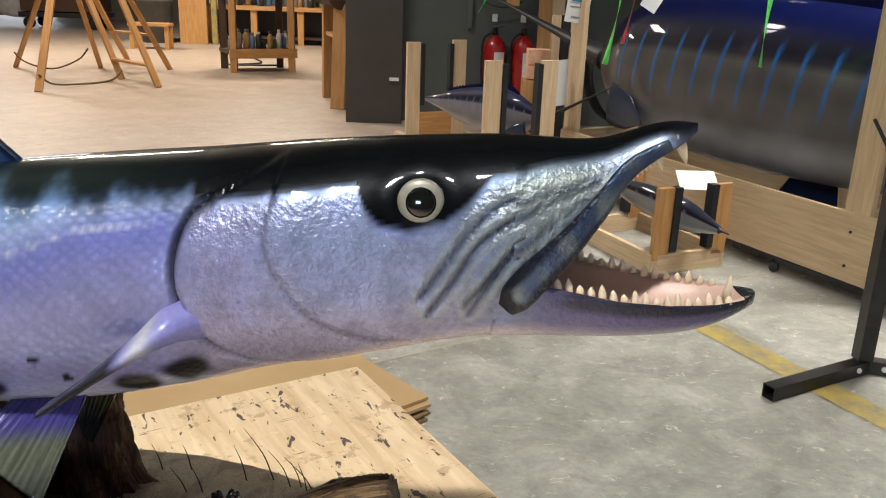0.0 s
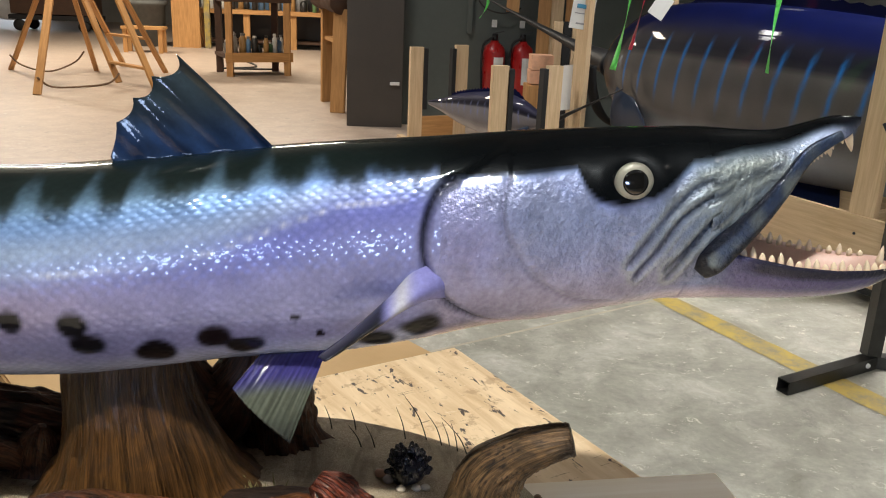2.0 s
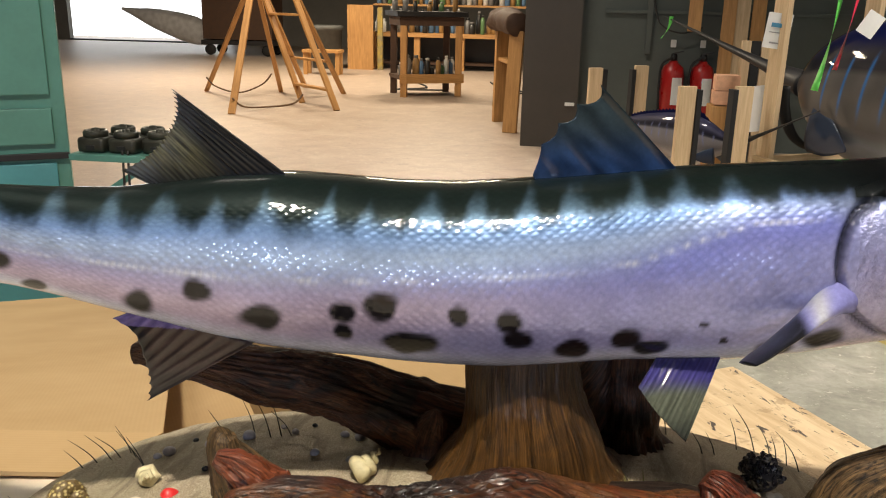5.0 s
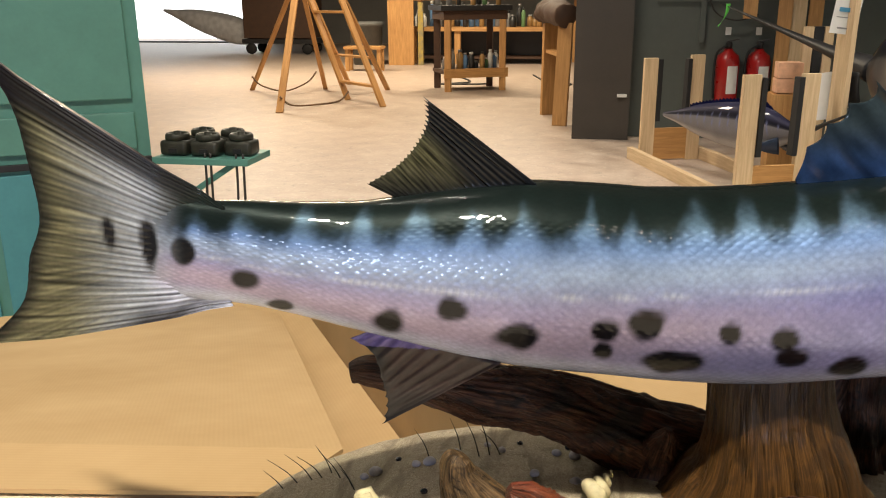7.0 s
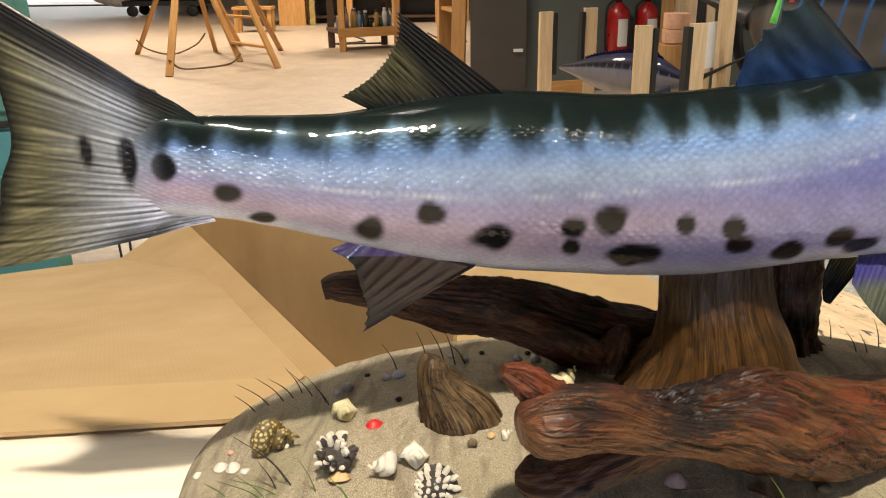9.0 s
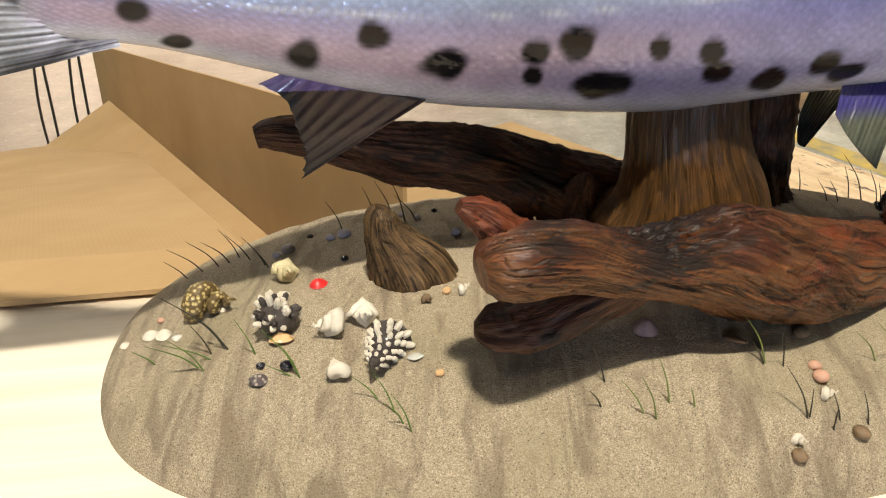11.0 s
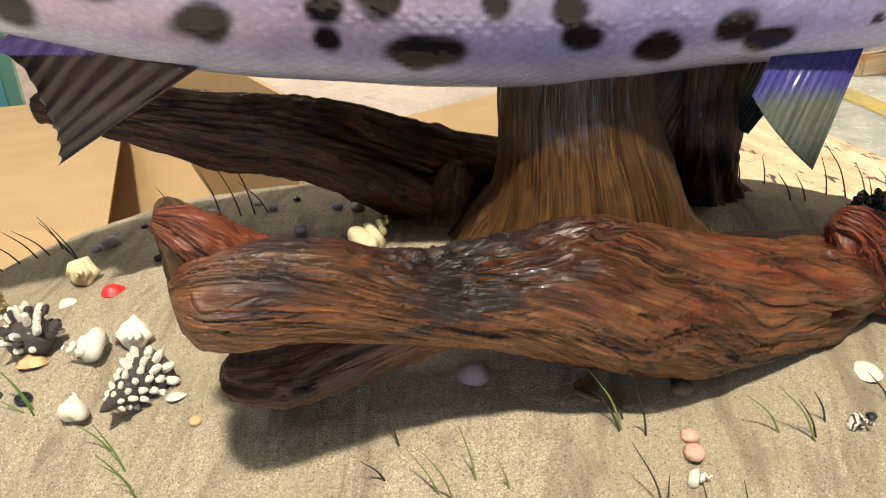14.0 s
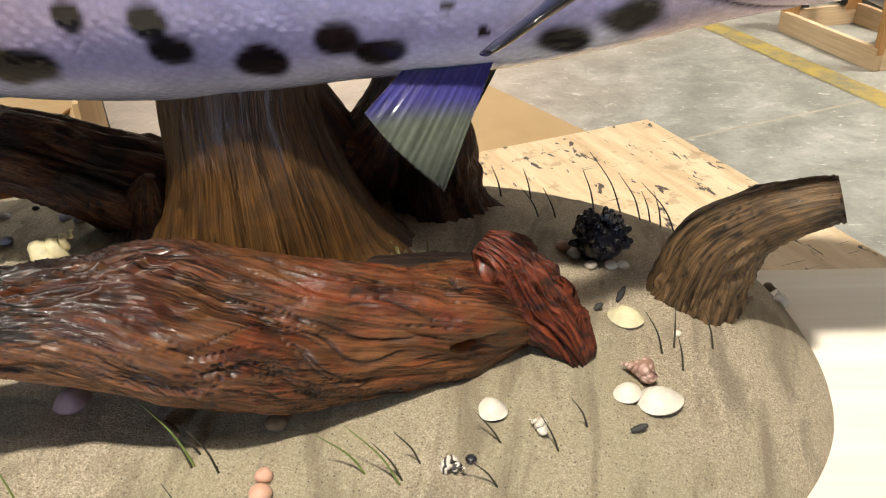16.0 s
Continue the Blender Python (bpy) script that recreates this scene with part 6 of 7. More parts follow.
def tube(name, a, b, w, label=""):
    a, b = Vector(a), Vector(b)
    q = (b - a).to_track_quat("Z", "Y").to_matrix()
    bm = bmesh.new()
    h, t, n = w / 2, w / 2 - 0.004, (b - a).length
    rings = []
    for half, z in ((t, 0.06), (t, 0.0), (h, 0.0), (h, n), (t, n), (t, n - 0.06)):
        rings.append([bm.verts.new(a + q @ Vector((sx * half, sy * half, z))) for sx, sy in ((-1, -1), (1, -1), (1, 1), (-1, 1))])
    strip_grid(bm, rings, True, lambda i, k: (i * 0.1, k * 0.05))
    bm.faces.new(rings[0])
    bm.faces.new(rings[-1])
    bmesh.ops.recalc_face_normals(bm, faces=bm.faces)
    return part(name, bm, STEEL, stand, label, False)


tube("foot", (1.195, 2.565, 0.026), (1.64, 2.795, 0.026), 0.05)
tube("foot", (1.66, 2.80, 0.026), (2.15, 2.62, 0.026), 0.05)
tube("upright", (1.635, 2.80, 0.05), (1.625, 2.80, 1.75), 0.055)
beam("clamp_bar", (1.52, 2.82, 0.93), (1.60, 2.80, 0.80), 0.012, 0.012, BLACK_METAL, stand)
for p in ((1.60, 2.745, 0.028), (1.70, 2.755, 0.028)):
    bm = bmesh.new()
    lathe(bm, [(0.010, -0.004), (0.010, 0.004), (0.005, 0.007)], 10, Matrix.Translation(p) @ Matrix.Rotation(radians(90), 4, "X"))
    part("bolt", bm, PAPER, stand, "zinc bolt head")

# by the divider wall
for x in (0.66, 0.93):
    ext = empty("fire_extinguisher", "red fire extinguisher with white label, hung on the wall", "fire extinguisher", "fire extinguishers")
    bm = bmesh.new()
    lathe(bm, [(0.095, 0.25), (0.105, 0.27), (0.107, 0.73), (0.093, 0.79), (0.045, 0.83), (0.035, 0.85)], 32, Matrix.Translation((x, 8.08, 0)))
    part("cylinder", bm, RED_PAINT, ext)
    bm = bmesh.new()
    lathe(bm, [(0.028, 0.85), (0.03, 0.90), (0.018, 0.92)], 16, Matrix.Translation((x, 8.08, 0)))
    part("valve", bm, BLACK_METAL, ext)
    beam("handle", (x - 0.02, 8.04, 0.915), (x + 0.08, 8.02, 0.94), 0.02, 0.012, BLACK_METAL, ext)
    part("hose", thread([(x - 0.02, 8.04, 0.88), (x - 0.11, 8.02, 0.81), (x - 0.122, 8.02, 0.6), (x - 0.11, 8.03, 0.4)], 0.011), BLACK_RUBBER, ext)
    bm = bmesh.new()
    rows = [[bm.verts.new((x + 0.1085 * math.sin(a), 8.08 - 0.1085 * math.cos(a), z)) for a in np.linspace(-0.1, 0.9, 9)] for z in (0.45, 0.70)]
    strip_grid(bm, rows, False, lambda i, k: (i * .1, k * .1))
    part("label", bm, PAPER, ext, "white label")
    box_part("wall_bracket", (x, 8.205, 1.0), (0.05, 0.02, 0.07), PAPER, ext, "white bracket plate")
planks = empty("leaning_planks", "rough pine planks leaning on the wall", "lumber")
for x, mat in ((1.10, ORANGE_PINE), (1.22, PINE), (1.36, ORANGE_PINE), (0.80, ORANGE_PINE)):
    z0 = 0.0 if x > 1 else 1.12
    beam("plank", (x, 7.95 + 0.02, z0), (x + 0.03, 8.17, 2.4), 0.12, 0.035, mat, planks)
block = empty("foam_blocks", "salmon foam blocks stacked on a pine stool", "foam block")
box_part("block", (0.86, 6.45, 0.80), (0.17, 0.16, 0.11), PINK_BLOCK, block)
box_part("block", (0.83, 6.45, 0.69), (0.12, 0.16, 0.10), PINK_BLOCK, block)
box_part("stool", (0.86, 6.45, 0.315), (0.22, 0.22, 0.63), ORANGE_PINE, block)
note = empty("paper_note", "white paper sheet hung on a crate post", "paper")
box_part("paper", (0.93, 5.66, 0.70), (0.14, 0.003, 0.30), PAPER, note, "", Matrix.Rotation(radians(-8), 3, "Y"), 0.0005)
frame_rack = empty("pad_rack", "short pine rack with black foam strips", "rack")
for x, mat in ((1.0, PINE), (1.07, BLACK_RUBBER), (1.14, PINE)):
    box_part("slat", (x, 6.6, 0.55), (0.065, 0.06, 1.10), mat, frame_rack)

# ---- the far work floor ----
easel = empty("wooden_easel", "tall amber wooden tripod easel with a slack cord", "easel")
apex = Vector((-4.30, 10.5, 1.62))
for foot in ((-4.235, 9.385, 0), (-5.55, 11.7, 0), (-4.49, 11.95, 0)):
    f = Vector(foot)
    off = (f - apex).normalized() * 0.05
    beam("leg", f, apex + (f - apex) * 0.02, 0.085 if foot[1] < 10 else 0.06, 0.035, ORANGE_PINE, easel)
for a, b in (((-5.45, 11.5, 0.22), (-4.47, 11.5, 0.30)), ((-4.24, 9.45, 0.18), (-3.75, 10.65, 0.12))):
    m = ((a[0] + b[0]) / 2, (a[1] + b[1]) / 2, 0.02)
    part("cord", thread([a, tuple(np.array(a) * .7 + np.array(m) * .3 - np.array((0, 0, .07))), m, tuple(np.array(b) * .7 + np.array(m) * .3 - np.array((0, 0, .07))), b], 0.012), ROPE, easel)
ladder = empty("wooden_trestle", "amber wooden trestle with cross rungs", "trestle")
T1, T2 = Vector((-3.13, 10.07, 0)), Vector((-3.78, 10.72, 0))
H1, H2 = Vector((-3.95, 10.75, 1.62)), Vector((-4.50, 11.15, 1.62))
for a, b in ((T1, H1), (T2, H2)):
    beam("rail", a, b, 0.075, 0.04, ORANGE_PINE, ladder)
for s in (0.15, 0.70, 0.95):
    beam("rung", T1.lerp(H1, s), T2.lerp(H2, s), 0.09, 0.03, ORANGE_PINE, ladder)
B1, B2 = Vector((-3.55, 12.0, 0)), Vector((-4.35, 12.7, 0))
for a, b in ((B1, H1), (B2, H2)):
    beam("back_leg", a, b, 0.07, 0.035, ORANGE_PINE, ladder)
beam("rung", B1.lerp(H1, 0.3), B2.lerp(H2, 0.3), 0.09, 0.03, ORANGE_PINE, ladder)

cart = empty("work_cart", "dark topped work cart with an amber lower shelf of jars", "cart")
c0, c1 = Vector((-2.62, 11.85, 0)), Vector((-1.88, 12.2, 0))
dv = (c1 - c0).normalized()
nv = Vector((-dv.y, dv.x, 0))
TURN_K = Matrix.Rotation(math.atan2(dv.y, dv.x), 3, "Z")
mid = (c0 + c1) / 2 + nv * 0.3
box_part("top", (mid.x, mid.y, 1.16), (1.05, 0.75, 0.07), BLACK_METAL, cart, "black cart top", TURN_K)
box_part("apron", (mid.x, mid.y, 1.06), (0.95, 0.65, 0.12), RUST_BROWN, cart, "", TURN_K)
box_part("shelf", (mid.x, mid.y, 0.27), (0.95, 0.66, 0.05), RUST_BROWN, cart, "", TURN_K)
m = mid - nv * 0.34
box_part("shelf_rail", (m.x, m.y, 0.26), (0.96, 0.03, 0.13), ORANGE_PINE, cart, "amber pine rail", TURN_K)
for i in (0, 1):
    for j in (0, 1):
        p = c0 + dv * (0.82 * i) + nv * (0.6 * j)
        beam("leg", (p.x, p.y, 0), (p.x, p.y, 1.0), 0.09, 0.09, RUST_BROWN if j else ORANGE_PINE, cart)
random.seed(4)
JARS = [plain("jar_%s" % n, c, 0.4, 0, 0.2) for n, c in (("white", (.6, .6, .57)), ("grey", (.2, .2, .2)), ("amber", (.35, .2, .07)), ("green", (.12, .24, .10)), ("black", (.02, .02, .02)), ("blue", (.1, .2, .35)))]


def jar(place, r, h, mat, label, group):
    ob = empty("jar", label, "jar", group)
    bm = bmesh.new()
    lathe(bm, [(r * .9, 0), (r, r * .1), (r, h * .74), (r * .6, h * .84), (r * .55, h * .9)], 14, Matrix.Translation(place))
    part("body", bm, mat, ob)
    bm = bmesh.new()
    lathe(bm, [(r * .62, h * .88), (r * .62, h), (r * .5, h * 1.01)], 14, Matrix.Translation(place))
    part("lid", bm, JARS[random.choice((0, 1, 4))], ob)


for i in range(12):
    p = mid + dv * (-0.42 + 0.077 * i) + nv * random.uniform(-0.25, 0.2)
    jar((p.x, p.y, 0.296), random.uniform(0.03, 0.055), random.uniform(0.10, 0.32), random.choice(JARS), "small workshop jar on the cart's lower shelf", "jars on the cart")
for i in range(9):
    p = mid + dv * (-0.42 + 0.1 * i) + nv * random.uniform(-0.25, 0.25)
    jar((p.x, p.y, 1.196), random.uniform(0.03, 0.05), random.uniform(0.10, 0.25), random.choice(JARS), "small workshop jar on the dark cart top", "jars on the cart top")

bench = empty("far_bench", "long amber workbench with legs and a lower shelf", "workbench")
box_part("top", (-2.9, 17.1, 0.68), (3.0, 0.7, 0.08), ORANGE_PINE, bench)
box_part("lower_shelf", (-2.9, 17.2, 0.12), (2.9, 0.6, 0.04), RUST_BROWN, bench)
for x in (-4.2, -3.3, -2.4, -1.55):
    beam("leg", (x, 16.85, 0), (x, 16.85, 0.64), 0.12, 0.1, ORANGE_PINE, bench)
box_part("back_panel", (-2.9, 17.5, 0.33), (2.9, 0.04, 0.6), BLACK_METAL, bench, "dark back panel")
for i in range(26):
    jar((-4.2 + 0.105 * i, 17.0 + random.uniform(-0.15, 0.25), 0.721), random.uniform(0.04, 0.07), random.uniform(0.18, 0.5), random.choice(JARS), "paint bottle standing on the far workbench", "bottles on the far bench")
shelf = empty("wall_shelf", "wooden wall shelf above the far workbench", "shelf")
box_part("board", (-2.6, 17.45, 1.25), (3.4, 0.35, 0.04), ORANGE_PINE, shelf)
for x in (-4.2, -1.0):
    beam("support", (x, 17.5, 0), (x, 17.5, 1.23), 0.08, 0.06, ORANGE_PINE, shelf)
for i in range(30):
    jar((-4.2 + 0.11 * i, 17.4, 1.271), random.uniform(0.035, 0.06), random.uniform(0.15, 0.4), random.choice(JARS), "bottle standing on the shelf over the bench", "bottles on the wall shelf")
panel = empty("plywood_panel", "amber plywood panel with a pale sweep of dust", "panel")
box_part("sheet", (-4.37, 16.45, 0.62), (0.52, 0.04, 1.24), ORANGE_PINE, panel)
box_part("yellow_post", (-3.98, 16.5, 0.6), (0.10, 0.08, 1.2), YELLOW_LINE, panel, "yellow painted post")
bin_ = empty("waste_bin", "grey plastic waste bin with rim", "bin")
bm = bmesh.new()
lathe(bm, [(0.26, 0), (0.33, 0.75), (0.37, 0.76), (0.37, 0.83), (0.33, 0.83), (0.31, 0.2)], 24, Matrix.Translation((-5.12, 16.6, 0)))
part("tub", bm, BIN_GREY, bin_)
stool = empty("wooden_stool", "amber wooden step stool", "stool")
box_part("seat", (-4.75, 15.1, 0.42), (0.7, 0.35, 0.05), ORANGE_PINE, stool)
for x in (-5.05, -4.45):
    for y in (14.98, 15.22):
        beam("leg", (x, y, 0), (x, y, 0.40), 0.07, 0.05, ORANGE_PINE, stool)
wagon = empty("crate_wagon", "brown wooden crate on a black wheeled frame", "wagon")
box_part("crate", (-8.0, 19.6, 0.85), (1.7, 0.8, 0.95), RUST_BROWN, wagon)
box_part("frame", (-8.0, 19.6, 0.30), (1.8, 0.85, 0.10), BLACK_METAL, wagon)
for x in (-8.7, -7.3):
    for y in (19.25, 19.95):
        bm = bmesh.new()
        lathe(bm, [(0.04, -0.05), (0.12, -0.05), (0.13, 0), (0.12, 0.05), (0.04, 0.05)], 18, Matrix.Translation((x, y, 0.13)) @ Matrix.Rotation(radians(90), 4, "X"))
        part("wheel", bm, BLACK_RUBBER, wagon)
trestle = empty("amber_trestle", "amber wooden trestle with a rolled brown hide on top", "trestle")
beam("leg", (-1.07, 9.68, 0), (-1.06, 9.66, 1.1), 0.16, 0.06, ORANGE_PINE, trestle)
beam("leg", (-0.89, 8.82, 0), (-0.86, 8.95, 1.05), 0.15, 0.06, ORANGE_PINE, trestle)
beam("cross_bar", (-1.06, 9.66, 0.72), (-0.86, 8.95, 0.72), 0.10, 0.04, ORANGE_PINE, trestle)
part("rolled_hide", sweep([(-1.12, 9.7, 1.14, .14, .12), (-1.0, 9.35, 1.16, .16, .13), (-0.85, 8.9, 1.12, .13, .12)], 24, 20, gnarl(2, .2)), RUST_BROWN, trestle, "rolled brown hide")
rack = empty("far_rack", "dark storage rack with a blue drum by the door", "rack")
for z in (0.1, 0.7, 1.4):
    box_part("rack_shelf", (-14.9, 20.2, z), (1.6, 0.6, 0.06), BLACK_METAL, rack)
for x in (-15.65, -14.15):
    beam("upright", (x, 20.0, 0), (x, 20.0, 2.0), 0.06, 0.06, BLACK_METAL, rack)
box_part("carton", (-14.4, 20.2, 1.02), (0.35, 0.4, 0.5), RED_PAINT, rack, "red carton")
box_part("bag", (-14.75, 20.2, 0.95), (0.3, 0.4, 0.4), PAPER, rack, "white bag")
bm = bmesh.new()
lathe(bm, [(0.2, 0.14), (0.21, 0.15), (0.21, 0.58), (0.19, 0.6)], 20, Matrix.Translation((-14.6, 20.2, 0)))
part("drum", bm, JARS[5], rack, "blue drum")
for i, pts in enumerate(([(-2.9, 14.2, .012), (-2.5, 13.2, .012), (-2.9, 12.8, .012), (-2.2, 12.9, .012)], [(-1.6, 14.5, .012), (-1.3, 13.4, .012), (-0.9, 13.0, .012), (-1.3, 12.4, .012)])):
    tagged(link_mesh("floor_cable", thread(pts, 0.014), CABLE), "dark cable trailing over the far floor", "cable")


# ---- shells and stems on the sand ----
def on_sand(x, y, lift=0.0):
    return Vector((x, y, sand_z(x, y) + lift))


def spiral_shell(name, x, y, length, mat, label, turn, spikes=0, tilt=70, squash=1.0, whorls=3.5):
    """A coiled snail shell lying on the sand."""
    bm = bmesh.new()
    layer = uv_of(bm)
    rows = []
    n, sides = int(whorls * 16), 12
    for i in range(n + 1):
        s = i / n
        a = s * whorls * 2 * math.pi
        g = 0.12 + 0.88 * s ** 1.5
        cz = length * (0.95 - 0.72 * s ** 1.2)
        ring_r = length * 0.20 * g
        tube_r = length * 0.22 * g
        bump = 1 + (0.55 * max(0, math.cos(a * spikes)) ** 3 if spikes else 0.05 * math.cos(a * 7))
        row = []
        for k in range(sides):
            b = 2 * math.pi * k / sides
            swell = bump if math.cos(b) > 0.35 else 1
            r = ring_r + tube_r * math.cos(b) * swell
            row.append(bm.verts.new((r * math.cos(a), r * math.sin(a), cz + tube_r * math.sin(b) * 1.05)))
        rows.append(row)
    strip_grid(bm, rows, True, lambda i, k: (i * .01, k * .01))
    bm.faces.new(rows[0])
    bm.faces.new(rows[-1])
    bmesh.ops.recalc_face_normals(bm, faces=bm.faces)
    m = Matrix.Rotation(radians(turn), 4, "Z") @ Matrix.Rotation(radians(tilt), 4, "X") @ Matrix.Diagonal((1, squash, 1, 1)) @ Matrix.Translation((0, 0, -length * 0.45))
    bm.transform(m)
    low = min(v.co.z for v in bm.verts)
    bm.transform(Matrix.Translation(on_sand(x, y) + Vector((0, 0, -low - length * 0.05))))
    return tagged(link_mesh(name, bm, mat), label, "shell")


def spiky_shell(name, x, y, size, mat, label, seed, spines=34, tip=None):
    """A knobbly shell; every knob is a part."""
    random.seed(seed)
    ob = empty(name, label, "shell")
    bm = bmesh.new()
    bmesh.ops.create_icosphere(bm, subdivisions=3, radius=size * 0.40)
    for v in bm.verts:
        v.co *= 1 + 0.3 * noise.noise(v.co * 60 + Vector((seed, 0, 0)))
        v.co.z *= 0.9
    place = on_sand(x, y, size * 0.30)
    bm.transform(Matrix.Translation(place))
    part("body", bm, mat, ob)
    bm = bmesh.new()
    h = size * 0.2
    lathe(bm, [(size * .075, 0), (size * .08, h * .5), (size * .06, h), (size * .02, h * 1.15)], 7)
    me = bpy.data.meshes.new("knob")
    bm.to_mesh(me)
    bm.free()
    me.materials.append(mat)
    pale = me.copy()
    pale.materials[0] = tip or mat
    for i in range(spines):
        z = random.uniform(-0.15, 1)
        a = random.uniform(0, 6.28)
        d = Vector((math.cos(a) * math.sqrt(1 - z * z), math.sin(a) * math.sqrt(1 - z * z), z))
        k = new("knob", pale if i % 5 < 3 else me)
        k.parent = ob
        k.matrix_basis = Matrix.Translation(place + d * size * 0.33) @ (d + Vector((0, 0, 0.3))).to_track_quat("Z", "Y").to_matrix().to_4x4() @ Matrix.Diagonal((1, 1, random.uniform(0.6, 1.3), 1))
    return ob


def clam(name, x, y, size, mat, label, turn, tilt=0, deep=0.32):
    """One half of a ribbed bivalve."""
    size *= 0.88
    bm = bmesh.new()
    rows = []
    for side in (0, 1):
        rr = []
        for i in range(13):
            r = i / 12
            row = []
            for k in range(28):
                a = 2 * math.pi * k / 28
                e = 1 + 0.16 * math.cos(a) if True else 1
                rib = 1 + 0.03 * math.cos(a * 14)
                z = size * deep * (1 - r * r) * rib - side * size * 0.04 * (1 if r < 1 else 0)
                row.append(bm.verts.new((size * 0.5 * r * math.cos(a) * e, size * 0.42 * r * math.sin(a), z)))
            rr.append(row)
        strip_grid(bm, rr[1:], True, lambda i, k: (i * .01, k * .01))
        bm.faces.new(rr[1])
        for v in rr[0]:
            bm.verts.remove(v)
        rows.append(rr)
    a, b = rows[0][-1], rows[1][-1]
    for k in range(28):
        bm.faces.new((a[k], a[(k + 1) % 28], b[(k + 1) % 28], b[k]))
    bmesh.ops.recalc_face_normals(bm, faces=bm.faces)
    bm.transform(Matrix.Translation(on_sand(x, y, 0.0005)) @ Matrix.Rotation(radians(turn), 4, "Z") @ Matrix.Rotation(radians(tilt), 4, "X"))
    return tagged(link_mesh(name, bm, mat), label, "shell")


def pebble(name, x, y, size, mat, label, seed, kind="pebble"):
    size *= 0.8
    bm = bmesh.new()
    bmesh.ops.create_icosphere(bm, subdivisions=3, radius=size / 2)
    for v in bm.verts:
        v.co *= 1 + 0.22 * noise.noise(v.co * 1.3 / size + Vector((seed * 3.1, 0, 0)))
        v.co.z *= 0.72
    bm.transform(Matrix.Translation(on_sand(x, y, size * 0.22)))
    return tagged(link_mesh(name, bm, mat), label, kind)


def twig(name, x, y, length, turn, label):
    a = radians(turn)
    d = Vector((math.cos(a), math.sin(a), 0)) * length / 2
    p, q = on_sand(x, y, 0.001) - d, on_sand(x, y, 0.003) + d
    bm = sweep([(*p, .0012, .0012), (*p.lerp(q, 0.5), .0022, .0018), (*q, .001, .001)], 14, 9, gnarl(x * 50, 0.35, 2.0))
    tagged(link_mesh(name, bm, CABLE if length < 0.015 else ROPE), label, "twig")


def knobbed_shell(name, x, y, length, label, turn):
    """A tapering spire of whorls, each a ring of pale blunt knobs on a dark body."""
    random.seed(5)
    ob = empty(name, label, "shell")
    m = Matrix.Translation(on_sand(x, y, length * 0.22)) @ Matrix.Rotation(radians(turn), 4, "Z") @ Matrix.Rotation(radians(82), 4, "X")
    bm = bmesh.new()
    lathe(bm, [(length * (0.34 * (1 - t) ** 0.9 + 0.02) * (1 + 0.09 * math.cos(t * 2 * math.pi * 5.5)), length * (t - 0.45)) for t in [i / 40 for i in range(41)]], 28, m)
    part("body", bm, SHELL_MUREX, ob, "dark banded whorled spire")
    bm = bmesh.new()
    h = length * 0.10
    lathe(bm, [(length * .046, -h * .5), (length * .05, h * .3), (length * .034, h * .8), (length * .012, h)], 7)
    me = bpy.data.meshes.new("knob")
    bm.to_mesh(me)
    bm.free()
    me.materials.append(SHELL_WHITE)
    for j in range(6):
        t = 0.06 + 0.14 * j
        r = length * (0.34 * (1 - t) ** 0.9 + 0.015)
        n = 12 - j
        for i in range(n):
            a = 2 * math.pi * (i + 0.5 * j + random.uniform(-0.15, 0.15)) / n
            k = new("knob", me)
            k.parent = ob
            k.matrix_basis = m @ Matrix.Translation((r * math.cos(a), r * math.sin(a), length * (t - 0.45))) @ Vector((math.cos(a), math.sin(a), -0.25)).to_track_quat("Z", "Y").to_matrix().to_4x4() @ Matrix.Diagonal((1.25 - 0.11 * j, 1.35 - 0.13 * j, random.uniform(0.7, 1.3) * (1.1 - 0.1 * j), 1))
    return ob


def tuft(sort, stems):
    """Thin stems set in the sand: each root's place, then how far its tip leans and rises."""
    word, mat = sort
    ob = empty("stem_tuft", "tuft of thin %s stems set in the sand" % word, "plant stems", "stem tufts")
    for x, y, lean, rise in stems:
        p = on_sand(x, y, -0.002)
        back = random.uniform(-0.006, 0.008)
        q = p + Vector((lean * 0.35, back * 0.3, rise * 0.55))
        r = p + Vector((lean, back, rise + 0.002))
        part("stem", sweep([(*p, .00065, .00065), (*q, .0005, .0005), (*r, .00018, .00018)], 10, 6), mat, ob)


spiral_shell("turban_shell", -0.744, 0.453, 0.046, SHELL_OLIVE, "olive mottled turban shell lying on the sand", 70, 0, 80, 1.0, 2.6)
spiral_shell("whelk_shell", -0.688, 0.478, 0.027, SHELL_YELLOW, "cream ribbed whelk shell on the sand", 20, 5, 60)
clam("red_shell", -0.661, 0.462, 0.018, SHELL_RED, "small bright red shell on the sand", 30)
spiky_shell("murex_shell", -0.684, 0.406, 0.033, SHELL_MUREX, "spiky black and white murex shell", 3, 46, SHELL_WHITE)
knobbed_shell("murex_shell", -0.606, 0.363, 0.041, "knobbed black and white spiral murex shell", 345)
spiral_shell("white_shell", -0.644, 0.395, 0.027, SHELL_WHITE, "chalky white knobbed snail shell", -60, 4, 75)
spiral_shell("white_shell", -0.620, 0.403, 0.026, SHELL_WHITE, "chalky white whelk shell", 10, 4, 60)
spiral_shell("white_shell", -0.636, 0.355, 0.022, SHELL_WHITE, "smooth white pointed shell", 200, 0, 80)
clam("white_shell", -0.687, 0.452, 0.014, SHELL_WHITE, "small white shell fragment", 20, 20)
